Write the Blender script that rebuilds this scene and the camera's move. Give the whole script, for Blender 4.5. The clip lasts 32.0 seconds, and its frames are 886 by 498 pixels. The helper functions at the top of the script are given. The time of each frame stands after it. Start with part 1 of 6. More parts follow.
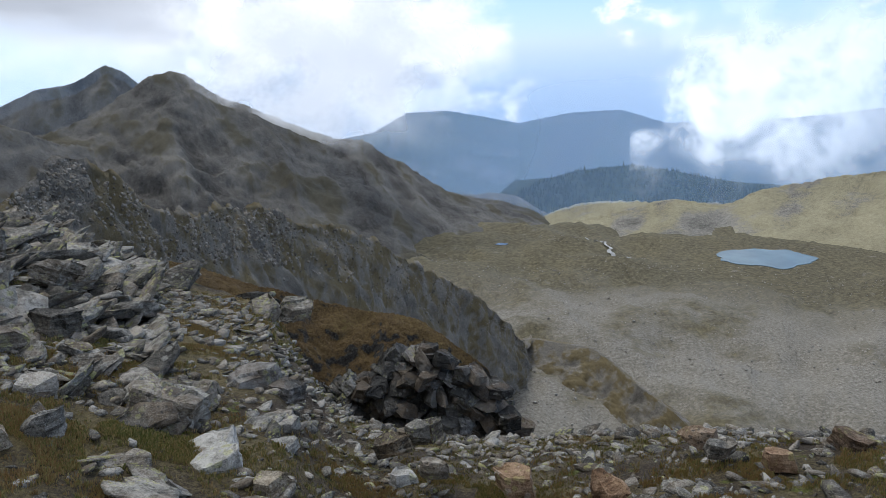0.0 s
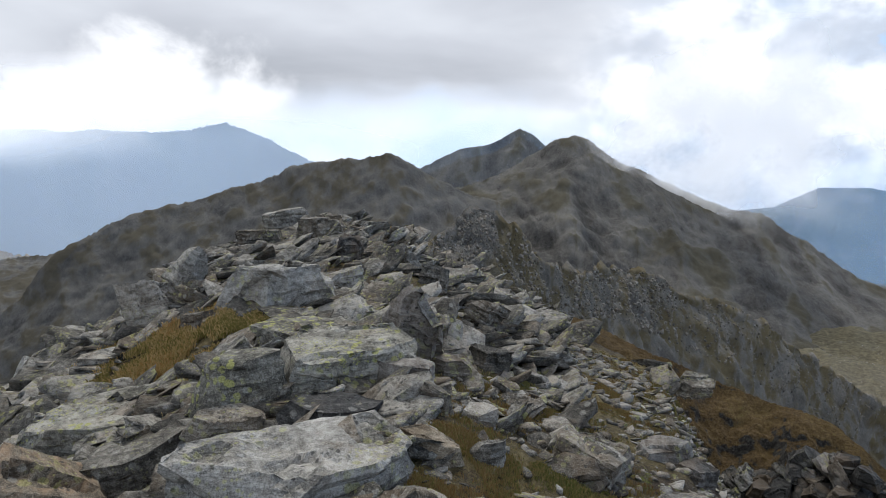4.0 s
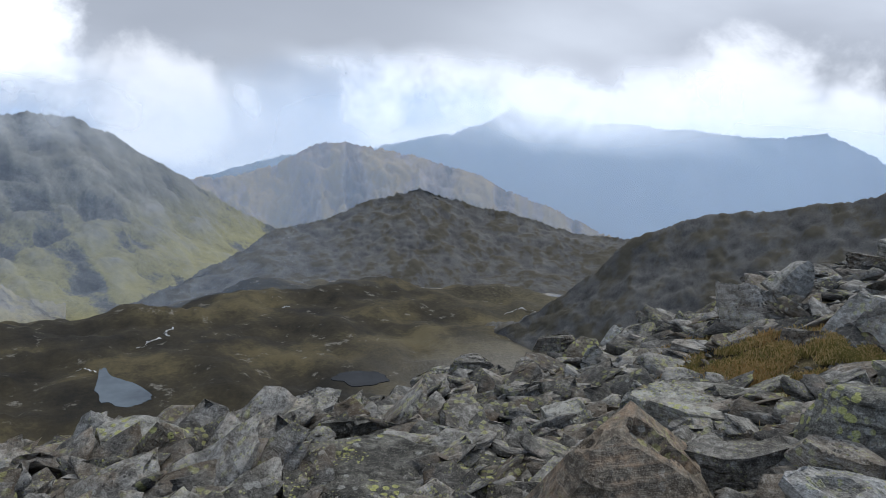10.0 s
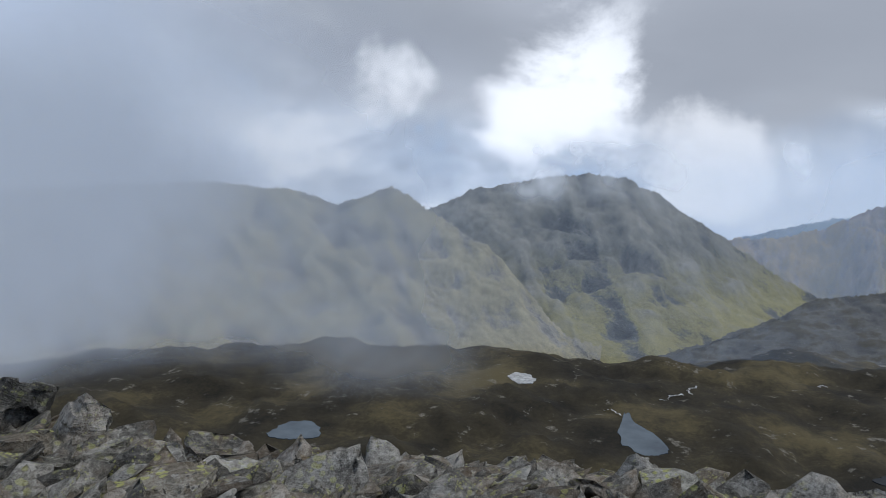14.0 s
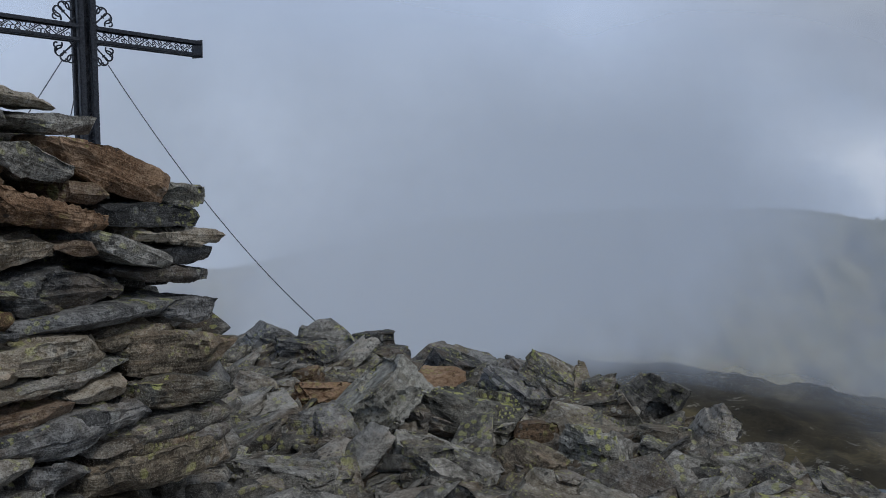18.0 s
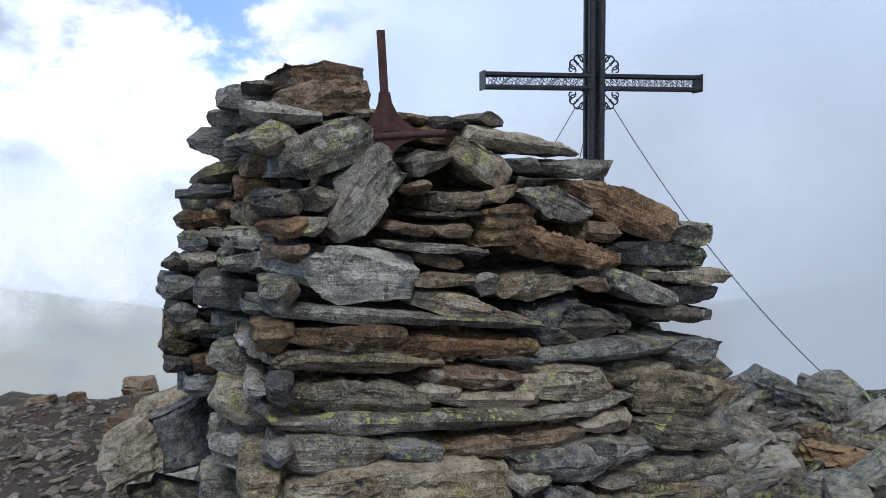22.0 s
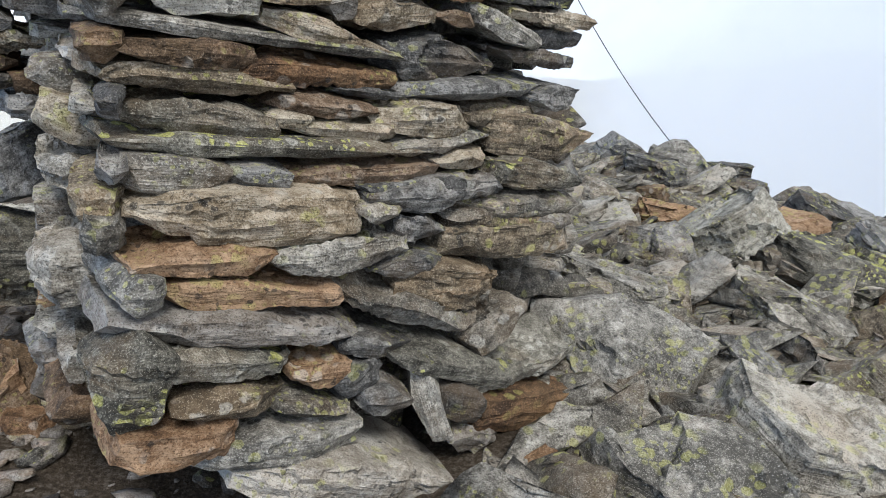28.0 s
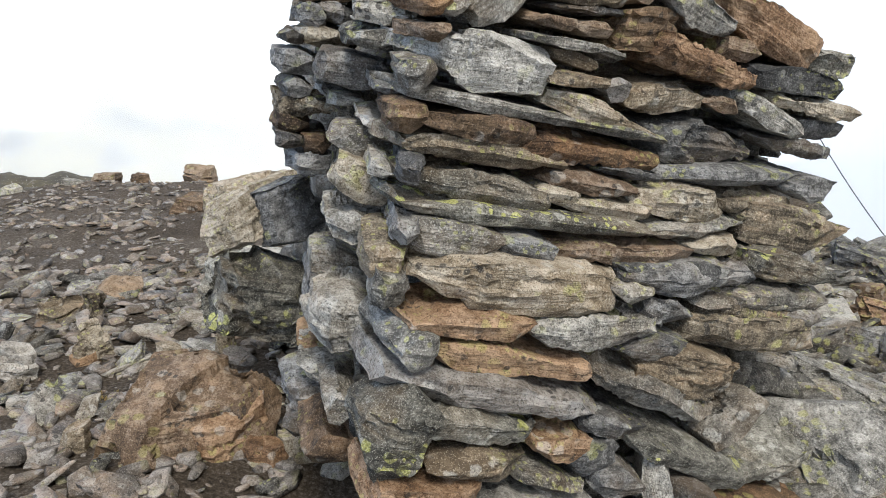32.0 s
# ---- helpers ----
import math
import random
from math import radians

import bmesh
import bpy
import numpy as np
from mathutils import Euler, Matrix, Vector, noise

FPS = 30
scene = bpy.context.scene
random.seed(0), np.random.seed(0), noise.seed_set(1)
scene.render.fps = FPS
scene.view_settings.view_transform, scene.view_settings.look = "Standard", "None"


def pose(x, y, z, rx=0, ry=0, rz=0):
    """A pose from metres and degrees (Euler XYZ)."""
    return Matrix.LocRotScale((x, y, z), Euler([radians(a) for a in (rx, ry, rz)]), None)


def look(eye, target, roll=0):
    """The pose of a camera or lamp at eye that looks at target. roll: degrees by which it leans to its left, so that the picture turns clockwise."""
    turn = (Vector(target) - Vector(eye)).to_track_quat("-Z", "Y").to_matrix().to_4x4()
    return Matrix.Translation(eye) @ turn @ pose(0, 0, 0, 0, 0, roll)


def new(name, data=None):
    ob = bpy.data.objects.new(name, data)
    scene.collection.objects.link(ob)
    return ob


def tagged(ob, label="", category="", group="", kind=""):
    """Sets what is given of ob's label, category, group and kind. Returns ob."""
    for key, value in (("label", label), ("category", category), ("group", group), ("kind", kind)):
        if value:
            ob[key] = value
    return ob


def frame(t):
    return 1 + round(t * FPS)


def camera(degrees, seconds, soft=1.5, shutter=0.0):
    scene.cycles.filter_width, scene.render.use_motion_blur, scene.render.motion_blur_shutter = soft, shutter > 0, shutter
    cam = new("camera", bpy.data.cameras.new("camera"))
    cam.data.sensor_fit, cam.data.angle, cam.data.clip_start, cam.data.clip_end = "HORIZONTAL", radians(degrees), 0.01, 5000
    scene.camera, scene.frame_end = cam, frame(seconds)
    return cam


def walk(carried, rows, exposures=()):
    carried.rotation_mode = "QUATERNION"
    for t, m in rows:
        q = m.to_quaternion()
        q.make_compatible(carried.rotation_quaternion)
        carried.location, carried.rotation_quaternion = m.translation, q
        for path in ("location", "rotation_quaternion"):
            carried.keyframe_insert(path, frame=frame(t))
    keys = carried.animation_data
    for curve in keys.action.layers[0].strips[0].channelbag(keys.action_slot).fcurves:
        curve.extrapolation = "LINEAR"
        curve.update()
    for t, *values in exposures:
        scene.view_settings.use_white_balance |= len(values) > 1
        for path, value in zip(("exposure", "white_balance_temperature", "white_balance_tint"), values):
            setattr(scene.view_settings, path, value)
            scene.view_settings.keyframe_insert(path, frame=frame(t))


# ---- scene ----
cam = camera(62.6, 32.0, soft=0.6)
METRES, EYE, TILT, LEAN, TURN = 2.4, 1.6, -10.5, 0.0, -7.4
ROWS = [
    (0.0, 0.0, 0.0, 0.0, -0.15, -5.12, 1.65),
    (0.5, -0.0313, -0.0077, 0.0011, 3.94, -4.9, 0.35),
    (1.0, -0.0595, -0.0201, 0.004, 7.87, -4.09, -0.62),
    (1.5, -0.0857, -0.0333, 0.0033, 10.48, -3.12, -1.56),
    (2.0, -0.109, -0.0481, 0.0032, 12.66, -2.2, -2.17),
    (2.5, -0.1206, -0.0496, 0.0085, 15.13, -0.5, -2.11),
    (3.0, -0.1295, -0.0453, 0.0101, 20.98, 0.13, -2.78),
    (3.5, -0.1308, -0.0463, 0.0108, 26.15, -0.27, -3.75),
    (5.5, -0.1578, -0.0485, 0.0003, 38.48, -3.54, -6.46),
    (6.0, -0.1669, -0.0518, -0.0011, 44.64, -5.46, -7.67),
    (6.5, -0.1701, -0.0547, -0.0017, 50.73, -6.99, -8.71),
    (7.0, -0.1741, -0.0672, -0.003, 56.5, -7.5, -9.98),
    (7.5, -0.1869, -0.0912, -0.0089, 62.32, -8.27, -11.35),
    (8.0, -0.1981, -0.1144, -0.0091, 66.07, -8.13, -11.99),
    (8.5, -0.2064, -0.127, -0.0118, 67.29, -7.47, -12.57),
    (9.0, -0.2177, -0.1409, -0.0174, 69.61, -7.36, -13.1),
    (9.5, -0.2299, -0.1546, -0.0197, 71.28, -7.24, -13.24),
    (10.0, -0.246, -0.1668, -0.0269, 73.11, -7.8, -13.84),
    (10.5, -0.2569, -0.1804, -0.03, 76.22, -9.76, -14.42),
    (11.0, -0.2542, -0.1962, -0.0306, 81.14, -9.96, -14.69),
    (11.5, -0.2417, -0.2047, -0.0346, 85.31, -9.43, -14.79),
    (12.0, -0.2305, -0.2105, -0.0328, 91.01, -9.83, -14.57),
    (12.5, -0.2328, -0.2108, -0.0327, 98.12, -10.81, -13.78),
    (13.0, -0.2299, -0.2203, -0.0334, 104.38, -11.62, -12.99),
    (13.5, -0.2146, -0.2268, -0.0294, 110.15, -12.3, -12.28),
    (14.0, -0.207, -0.2327, -0.0282, 114.69, -12.8, -11.9),
    (14.5, -0.199, -0.2353, -0.0279, 119.62, -13.69, -11.37),
    (15.0, -0.1706, -0.2473, -0.0302, 127.05, -15.68, -10.38),
    (15.5, -0.1327, -0.2656, -0.0345, 135.55, -18.42, -9.5),
    (17.5, 0.0044, -0.2966, -0.0347, 154.19, -18.67, -6.7),
    (18.0, 0.0181, -0.2998, -0.0344, 158.48, -17.92, -5.7),
    (18.5, 0.022, -0.3076, -0.0373, 163.46, -18.0, -4.03),
    (19.0, 0.0244, -0.3123, -0.0359, 168.36, -18.14, -2.22),
    (19.5, 0.0284, -0.3181, -0.0362, 174.38, -18.11, -0.15),
    (20.0, 0.0281, -0.3273, -0.0371, 180.23, -18.03, 1.64),
    (20.5, 0.0341, -0.328, -0.0403, 185.83, -18.33, 3.27),
    (21.0, 0.0414, -0.3286, -0.0377, 190.35, -18.42, 3.87),
    (21.5, 0.0442, -0.3319, -0.0327, 192.33, -17.2, 3.38),
    (22.0, 0.048, -0.333, -0.0323, 194.37, -16.11, 3.47),
    (22.5, 0.0487, -0.3325, -0.0242, 194.93, -14.41, 3.35),
    (23.0, 0.0488, -0.3276, -0.0141, 194.72, -10.54, 3.1),
    (23.5, 0.0466, -0.324, -0.0139, 194.84, -8.69, 3.11),
    (24.0, 0.0439, -0.3258, -0.0159, 194.73, -9.16, 3.14),
    (24.5, 0.0449, -0.3288, -0.0233, 194.46, -10.83, 3.25),
    (25.0, 0.044, -0.3287, -0.0329, 194.66, -13.82, 3.36),
    (25.5, 0.0454, -0.3259, -0.0434, 195.55, -18.2, 3.41),
    (26.0, 0.0435, -0.3264, -0.0551, 196.07, -23.27, 3.21),
    (26.5, 0.0381, -0.3284, -0.0675, 193.43, -27.4, 1.34),
    (28.5, 0.0199, -0.3376, -0.0899, 185.3, -34.69, -3.0),
    (29.0, 0.0205, -0.3408, -0.0922, 184.18, -34.67, -3.13),
    (29.5, 0.0224, -0.3449, -0.0945, 183.32, -35.12, -3.3),
    (30.0, 0.0352, -0.3403, -0.0925, 184.7, -34.99, -3.28),
    (30.5, 0.0651, -0.3273, -0.0852, 190.5, -33.4, -3.24),
    (31.0, 0.0975, -0.317, -0.0798, 195.1, -31.91, -2.78),
    (31.5, 0.1303, -0.3071, -0.0804, 197.75, -30.88, -1.42),
    (32.0, 0.1568, -0.2981, -0.0743, 199.61, -29.58, -1.31),
]
# seconds, stops, white balance and tint of the camera's own setting
EXPOSURES = [(0.0, 0.39, 5950, 10), (1.0, 0.48, 6000, 10), (2.0, 0.46, 6200, 12), (3.5, 0.38, 6250, 10), (6.0, 0.74, 6100, 11), (8.5, 0.48, 5900, 10), (10.0, 0.22, 5850, 10), (11.0, 0.31, 6000, 10), (12.0, 0.1, 5900, 10), (13.0, 0.01, 5850, 10), (15.5, -0.22, 5900, 10),
             (18.0, -0.32, 5800, 10), (19.0, -0.36, 5750, 10), (20.2, -0.06, 5800, 10), (21.0, 0.16, 5850, 10), (22.0, 0.28, 5800, 10), (23.0, -0.16, 5800, 10), (24.0, -0.52, 5650, 10), (25.0, -0.24, 5800, 10), (26.0, 0.18, 6200, 10), (28.5, 1.18, 6230, 10), (30.0, 1.18, 6230, 10), (32.0, 1.3, 6380, 10)]
walk(cam, [(t, pose(0, 0, EYE, TILT, LEAN, TURN) @ pose(METRES * x, METRES * y, METRES * z, 90 + pitch, roll, yaw)) for t, x, y, z, yaw, pitch, roll in ROWS], EXPOSURES)


# ---- light ----
SUN_AZ, SUN_EL = 14.0, 56.0


def heading(az, el=0.0, r=1.0):
    """The point at r metres and el degrees up, az degrees to the left of +y."""
    a, e = radians(az), radians(el)
    return Vector((-math.sin(a) * math.cos(e), math.cos(a) * math.cos(e), math.sin(e))) * r


class Nodes:
    """Short writing for node trees."""

    def __init__(self, tree):
        self.t = tree
        tree.nodes.clear()

    def n(self, kind, out=0, **kw):
        nd = self.t.nodes.new(kind)
        ins = kw.pop("ins", {})
        for k, v in kw.items():
            setattr(nd, k, v)
        for k, v in ins.items():
            self.put(nd.inputs[k], v)
        return nd.outputs[out]

    def put(self, sock, v):
        if isinstance(v, bpy.types.NodeSocket):
            self.t.links.new(v, sock)
        else:
            if sock.type == "RGBA" and len(v) == 3:
                v = (*v, 1.0)
            sock.default_value = v

    def m(self, op, a, b=0.0, c=0.0, clamp=False):
        return self.n("ShaderNodeMath", operation=op, use_clamp=clamp, ins={0: a, 1: b, 2: c})

    def v(self, op, a, b=(0, 0, 0), out=0):
        return self.n("ShaderNodeVectorMath", out, operation=op, ins={0: a, 1: b})

    def scaled(self, a, s):
        return self.n("ShaderNodeVectorMath", operation="SCALE", ins={0: a, 3: s})

    def noise(self, vec, scale, detail=4.0, rough=0.55, out=0, **ins):
        return self.n("ShaderNodeTexNoise", out, ins={"Vector": vec, "Scale": scale, "Detail": detail, "Roughness": rough, **ins})

    def step(self, a, lo, hi):
        return self.n("ShaderNodeMapRange", interpolation_type="SMOOTHSTEP", ins={0: a, 1: lo, 2: hi, 3: 0.0, 4: 1.0})

    def ramp(self, a, stops):
        nd = self.t.nodes.new("ShaderNodeValToRGB")
        el = nd.color_ramp.elements
        while len(el) < len(stops):
            el.new(0.5)
        for e, (p, c) in zip(el, stops):
            e.position, e.color = p, (*c, 1.0)
        self.put(nd.inputs[0], a)
        return nd.outputs[0]

    def mix(self, f, a, b, mode="MIX"):
        nd = self.t.nodes.new("ShaderNodeMix")
        nd.data_type, nd.blend_type = "RGBA", mode
        for i, val in ((0, f), (6, a), (7, b)):
            self.put(nd.inputs[i], val)
        return nd.outputs[2]


def build_world():
    world = bpy.data.worlds.new("sky")
    scene.world = world
    world.use_nodes = True
    g = Nodes(world.node_tree)
    d = g.n("ShaderNodeTexCoord")
    sep = g.t.nodes.new("ShaderNodeSeparateXYZ")
    g.put(sep.inputs[0], d)
    z = sep.outputs[2]
    sky = g.n("ShaderNodeTexSky", sky_type="NISHITA", sun_disc=False, sun_elevation=radians(SUN_EL), sun_rotation=radians(-SUN_AZ), altitude=2500.0)
    sky = g.scaled(sky, 0.10)
    blue = g.mix(0.6, sky, (0.36, 0.54, 0.88))
    # Cloud texture: flattened overhead like a deck, and billowing near the horizon.
    flat = g.m("ADD", g.m("ABSOLUTE", z), 0.16)
    deck_at = g.scaled(d, g.m("DIVIDE", 1.0, flat))
    n_deck = g.noise(deck_at, 0.42, 6.0, 0.46, **{"Distortion": 0.25})
    n_big = g.noise(d, 2.6, 3.0, 0.5)
    n_puff = g.noise(g.v("MULTIPLY", d, (1, 1, 1.5)), 6.0, 5.0, 0.48, **{"Distortion": 0.15})

    n_edge = g.noise(g.v("MULTIPLY", d, (1, 1, 1.5)), 6.0, 9.0, 0.58, **{"Distortion": 0.2})
    n_over = g.noise(g.v("ADD", g.v("MULTIPLY", d, (1, 1, 1.5)), (0.0, 0.0, 0.045)), 6.0, 9.0, 0.58, **{"Distortion": 0.2})
    relief = g.step(g.m("SUBTRACT", n_edge, n_over), -0.10, 0.07)

    def zone(az, el, inner, outer):
        dot = g.v("DOT_PRODUCT", d, tuple(heading(az, el)), out=1)
        return g.step(dot, math.cos(radians(outer)), math.cos(radians(inner)))

    # White veil near the horizon, grey deck above it on the western side.
    lift = g.m("ADD", z, g.m("MULTIPLY", g.m("SUBTRACT", n_puff, 0.5), 0.16))
    west = g.m("MAXIMUM", zone(52, 24, 37, 55), zone(92, 34, 26, 52), clamp=True)
    deck = g.m("MULTIPLY", west, g.step(lift, -0.015, 0.06))
    grey = g.ramp(n_deck, [(0.30, (0.34, 0.355, 0.385)), (0.5, (0.50, 0.515, 0.55)), (0.68, (0.70, 0.72, 0.75))])
    puff = g.ramp(n_puff, [(0.36, (0.42, 0.50, 0.62)), (0.52, (0.74, 0.79, 0.87)), (0.62, (0.98, 0.99, 1.0))])
    # How much of each heading is cloud rather than blue.
    fog = g.m("MAXIMUM", zone(150, 4, 16, 42), zone(178, 12, 8, 26), clamp=True)
    cumulus = g.m("MAXIMUM", zone(222, -1, 13, 24), g.m("MAXIMUM", zone(5, 3, 9, 20), zone(108, 3, 12, 26)), clamp=True)
    cover = g.step(g.m("ADD", n_edge, g.m("MULTIPLY", cumulus, 0.24)), 0.545, 0.64)
    c = g.mix(cover, blue, g.mix(g.m("MULTIPLY", g.m("SUBTRACT", 1.0, relief), 0.75), puff, (0.46, 0.50, 0.57)))
    c = g.mix(g.m("MULTIPLY", zone(50, -3, 28, 46), 0.92), c, g.ramp(n_puff, [(0.36, (0.60, 0.72, 0.90)), (0.56, (0.90, 0.92, 0.95))]))
    mist_c = g.ramp(n_big, [(0.3, (0.50, 0.56, 0.67)), (0.68, (0.64, 0.72, 0.86))])
    mist_c = g.mix(g.m("MULTIPLY", g.m("SUBTRACT", 1.0, g.step(lift, 0.0, 0.17)), 0.6), mist_c, (0.80, 0.85, 0.93))
    c = g.mix(g.m("MULTIPLY", fog, 0.97), c, mist_c)
    c = g.mix(deck, c, grey)
    c = g.mix(g.m("MULTIPLY", zone(79, 10, 4, 22), 0.7), c, (0.34, 0.355, 0.385))
    # Bright breaks in the cloud.
    for az, el, wide, level in ((98.2, 2.6, 7.5, 1.15), (111, 4.4, 4.5, 0.95), (117, -1.5, 5.0, 0.9), (87, -1.0, 5.5, 0.85), (67.5, -0.4, 6.0, 0.9), (42, 0.5, 9.0, 0.95), (2, 2.0, 10.0, 0.98), (-10, 1.0, 5.0, 0.95), (212, 3.0, 12.0, 1.35)):
        m = g.m("ADD", g.m("MULTIPLY", zone(az, el, 0.0, wide * 1.15), 0.70), g.m("ADD", g.m("MULTIPLY", g.m("SUBTRACT", n_edge, 0.5), 2.6), g.m("MULTIPLY", g.m("SUBTRACT", n_big, 0.5), 0.8)))
        c = g.mix(g.m("MULTIPLY", g.m("MULTIPLY", g.step(m, 0.22, 0.86), zone(az, el, wide * 0.5, wide * 1.6)), 0.92), c, (level, level, level * 1.01))
    overhead = g.step(z, 0.42, 0.75)
    c = g.mix(overhead, c, (0.43, 0.435, 0.45))
    bg = g.n("ShaderNodeBackground", ins={"Color": c, "Strength": 1.0})
    out = g.t.nodes.new("ShaderNodeOutputWorld")
    g.t.links.new(bg, out.inputs[0])


build_world()
sun = new("sun", bpy.data.lights.new("sun", "SUN"))
sun.data.energy, sun.data.angle, sun.data.color = 1.5, radians(16), (1.0, 0.95, 0.87)
sun.matrix_world = look(heading(SUN_AZ, SUN_EL, 100), (0, 0, 0))


# ---- materials ----
def material(name, rough=0.9):
    m = bpy.data.materials.new(name)
    m.use_nodes = True
    g = Nodes(m.node_tree)
    out = g.t.nodes.new("ShaderNodeOutputMaterial")
    b = g.t.nodes.new("ShaderNodeBsdfPrincipled")
    b.inputs["Roughness"].default_value = rough
    b.inputs["Specular IOR Level"].default_value = 0.25
    g.t.links.new(b.outputs[0], out.inputs[0])
    return m, g, b


def bump(g, b, height, strength, distance):
    g.put(b.inputs["Normal"], g.n("ShaderNodeBump", ins={"Height": height, "Strength": strength, "Distance": distance}))


def stone(name, dark, mid, light, lichen=0.3, rust=0.0, island=False):
    """Foliated schist: finely leaved grey or brown stone with patina, crusts of lichen and dark specks."""
    m, g, b = material(name, 0.82)
    rnd = g.n("ShaderNodeNewGeometry", "Random Per Island") if island else g.n("ShaderNodeObjectInfo", "Random")
    loc = g.n("ShaderNodeNewGeometry") if island else g.n("ShaderNodeTexCoord", "Object")
    shift = g.n("ShaderNodeCombineXYZ", ins={0: g.m("MULTIPLY", rnd, 37.0), 1: g.m("MULTIPLY", rnd, 91.0), 2: g.m("MULTIPLY", rnd, 13.0)})
    p = g.v("ADD", loc, shift)
    up = g.n("ShaderNodeSeparateXYZ", 2, ins={0: g.n("ShaderNodeNewGeometry", "Normal")})
    # leaves of the stone, seen as lines on its broken sides
    warp = g.v("ADD", p, g.scaled(g.n("ShaderNodeTexNoise", 1, ins={"Vector": p, "Scale": 4.0, "Detail": 2.0}), 0.05))
    leaves = g.noise(g.v("MULTIPLY", warp, (2.2, 2.2, 34.0)), 1.0, 4.0, 0.62)
    lines = g.noise(g.v("MULTIPLY", warp, (7.0, 7.0, 120.0)), 1.0, 3.0, 0.6)
    big = g.noise(p, 5.0, 3.0, 0.55)
    mid_n = g.noise(p, 22.0, 4.0, 0.6)
    fine = g.noise(p, 95.0, 4.0, 0.7)
    tone = g.m("ADD", g.m("MULTIPLY", g.m("SUBTRACT", leaves, 0.5), 0.38), g.m("MULTIPLY", g.m("SUBTRACT", lines, 0.5), 0.26))
    tone = g.m("ADD", tone, g.m("MULTIPLY", g.m("SUBTRACT", big, 0.5), 0.75))
    tone = g.m("ADD", tone, g.m("MULTIPLY", g.m("SUBTRACT", mid_n, 0.5), 0.75))
    tone = g.m("ADD", tone, g.m("MULTIPLY", g.m("SUBTRACT", fine, 0.5), 0.7))
    tone = g.m("ADD", tone, g.m("ADD", 0.27, g.m("MULTIPLY", rnd, 0.34)))
    c = g.ramp(tone, [(0.18, dark), (0.44, mid), (0.72, light)])
    stain = g.step(g.m("ADD", g.m("MULTIPLY", big, 0.6), g.m("MULTIPLY", leaves, 0.4)), 0.58 - 0.20 * rust, 0.70 - 0.16 * rust)
    c = g.mix(g.m("MULTIPLY", stain, 0.15 + 0.6 * rust), c, g.ramp(mid_n, [(0.35, (0.10, 0.055, 0.028)), (0.62, (0.30, 0.165, 0.070))]))
    # warm patina in broad clouds, more on some stones than on others
    warm = g.step(g.m("ADD", g.noise(g.v("ADD", p, (4, 9, 5)), 3.6, 4.0, 0.62), g.m("MULTIPLY", g.m("SUBTRACT", g.m("FRACT", g.m("MULTIPLY", rnd, 7.31)), 0.5), 0.28)), 0.46, 0.66)
    c = g.mix(g.m("MULTIPLY", warm, 0.40), c, g.mix(0.55, c, (0.25, 0.165, 0.085)))
    # crusts: rounded rosettes, gathered on some parts of the stone
    cells = g.v("ADD", p, g.scaled(g.n("ShaderNodeTexNoise", 1, ins={"Vector": p, "Scale": 40.0, "Detail": 2.0}), 0.018))

    def crust(scale, size, seed, gather, share):
        tex = g.t.nodes.new("ShaderNodeTexVoronoi")
        g.put(tex.inputs["Vector"], g.v("ADD", cells, seed))
        tex.inputs["Scale"].default_value = scale
        pick = g.n("ShaderNodeSeparateXYZ", 0, ins={0: tex.outputs["Color"]})
        disc = g.m("SUBTRACT", 1.0, g.step(tex.outputs["Distance"], size * 0.8, size))
        here = g.step(g.noise(g.v("ADD", p, seed), gather, 3.0, 0.55), 0.52, 0.60)
        return g.m("MULTIPLY", g.m("MULTIPLY", disc, g.step(pick, 1.0 - share, 1.02 - share)), here)

    c = g.mix(g.m("MULTIPLY", crust(16.0, 0.42, (3, 6, 2), 3.0, 0.5), 0.2 + 0.45 * min(lichen, 0.8)), c, g.ramp(fine, [(0.35, (0.34, 0.335, 0.30)), (0.6, (0.56, 0.555, 0.50))]))
    c = g.mix(g.m("MULTIPLY", crust(30.0, 0.36, (5, 3, 1), 4.0, 0.6), 0.75), c, (0.028, 0.027, 0.025))
    yellow = g.m("MULTIPLY", g.m("MAXIMUM", crust(18.0, 0.46, (9, 2, 7), 2.4, 0.75), crust(42.0, 0.40, (1, 8, 3), 2.4, 0.6)), g.step(up, -0.4, 0.3))
    c = g.mix(g.m("MULTIPLY", yellow, min(1.0, lichen * 1.3)), c, g.ramp(fine, [(0.35, (0.28, 0.285, 0.075)), (0.62, (0.46, 0.46, 0.15))]))
    speck = g.noise(p, 190.0, 2.0, 0.6)
    c = g.mix(g.m("MULTIPLY", g.step(speck, 0.58, 0.66), 0.4), c, light)
    c = g.mix(g.m("MULTIPLY", g.step(speck, 0.43, 0.35), 0.6), c, dark)
    g.put(b.inputs["Base Color"], c)
    h = g.m("ADD", g.m("ADD", g.m("MULTIPLY", leaves, 0.9), g.m("MULTIPLY", lines, 0.35)), g.m("ADD", g.m("MULTIPLY", fine, 0.35), g.m("MULTIPLY", mid_n, 0.9)))
    bump(g, b, h, 0.9, 0.016)
    return m


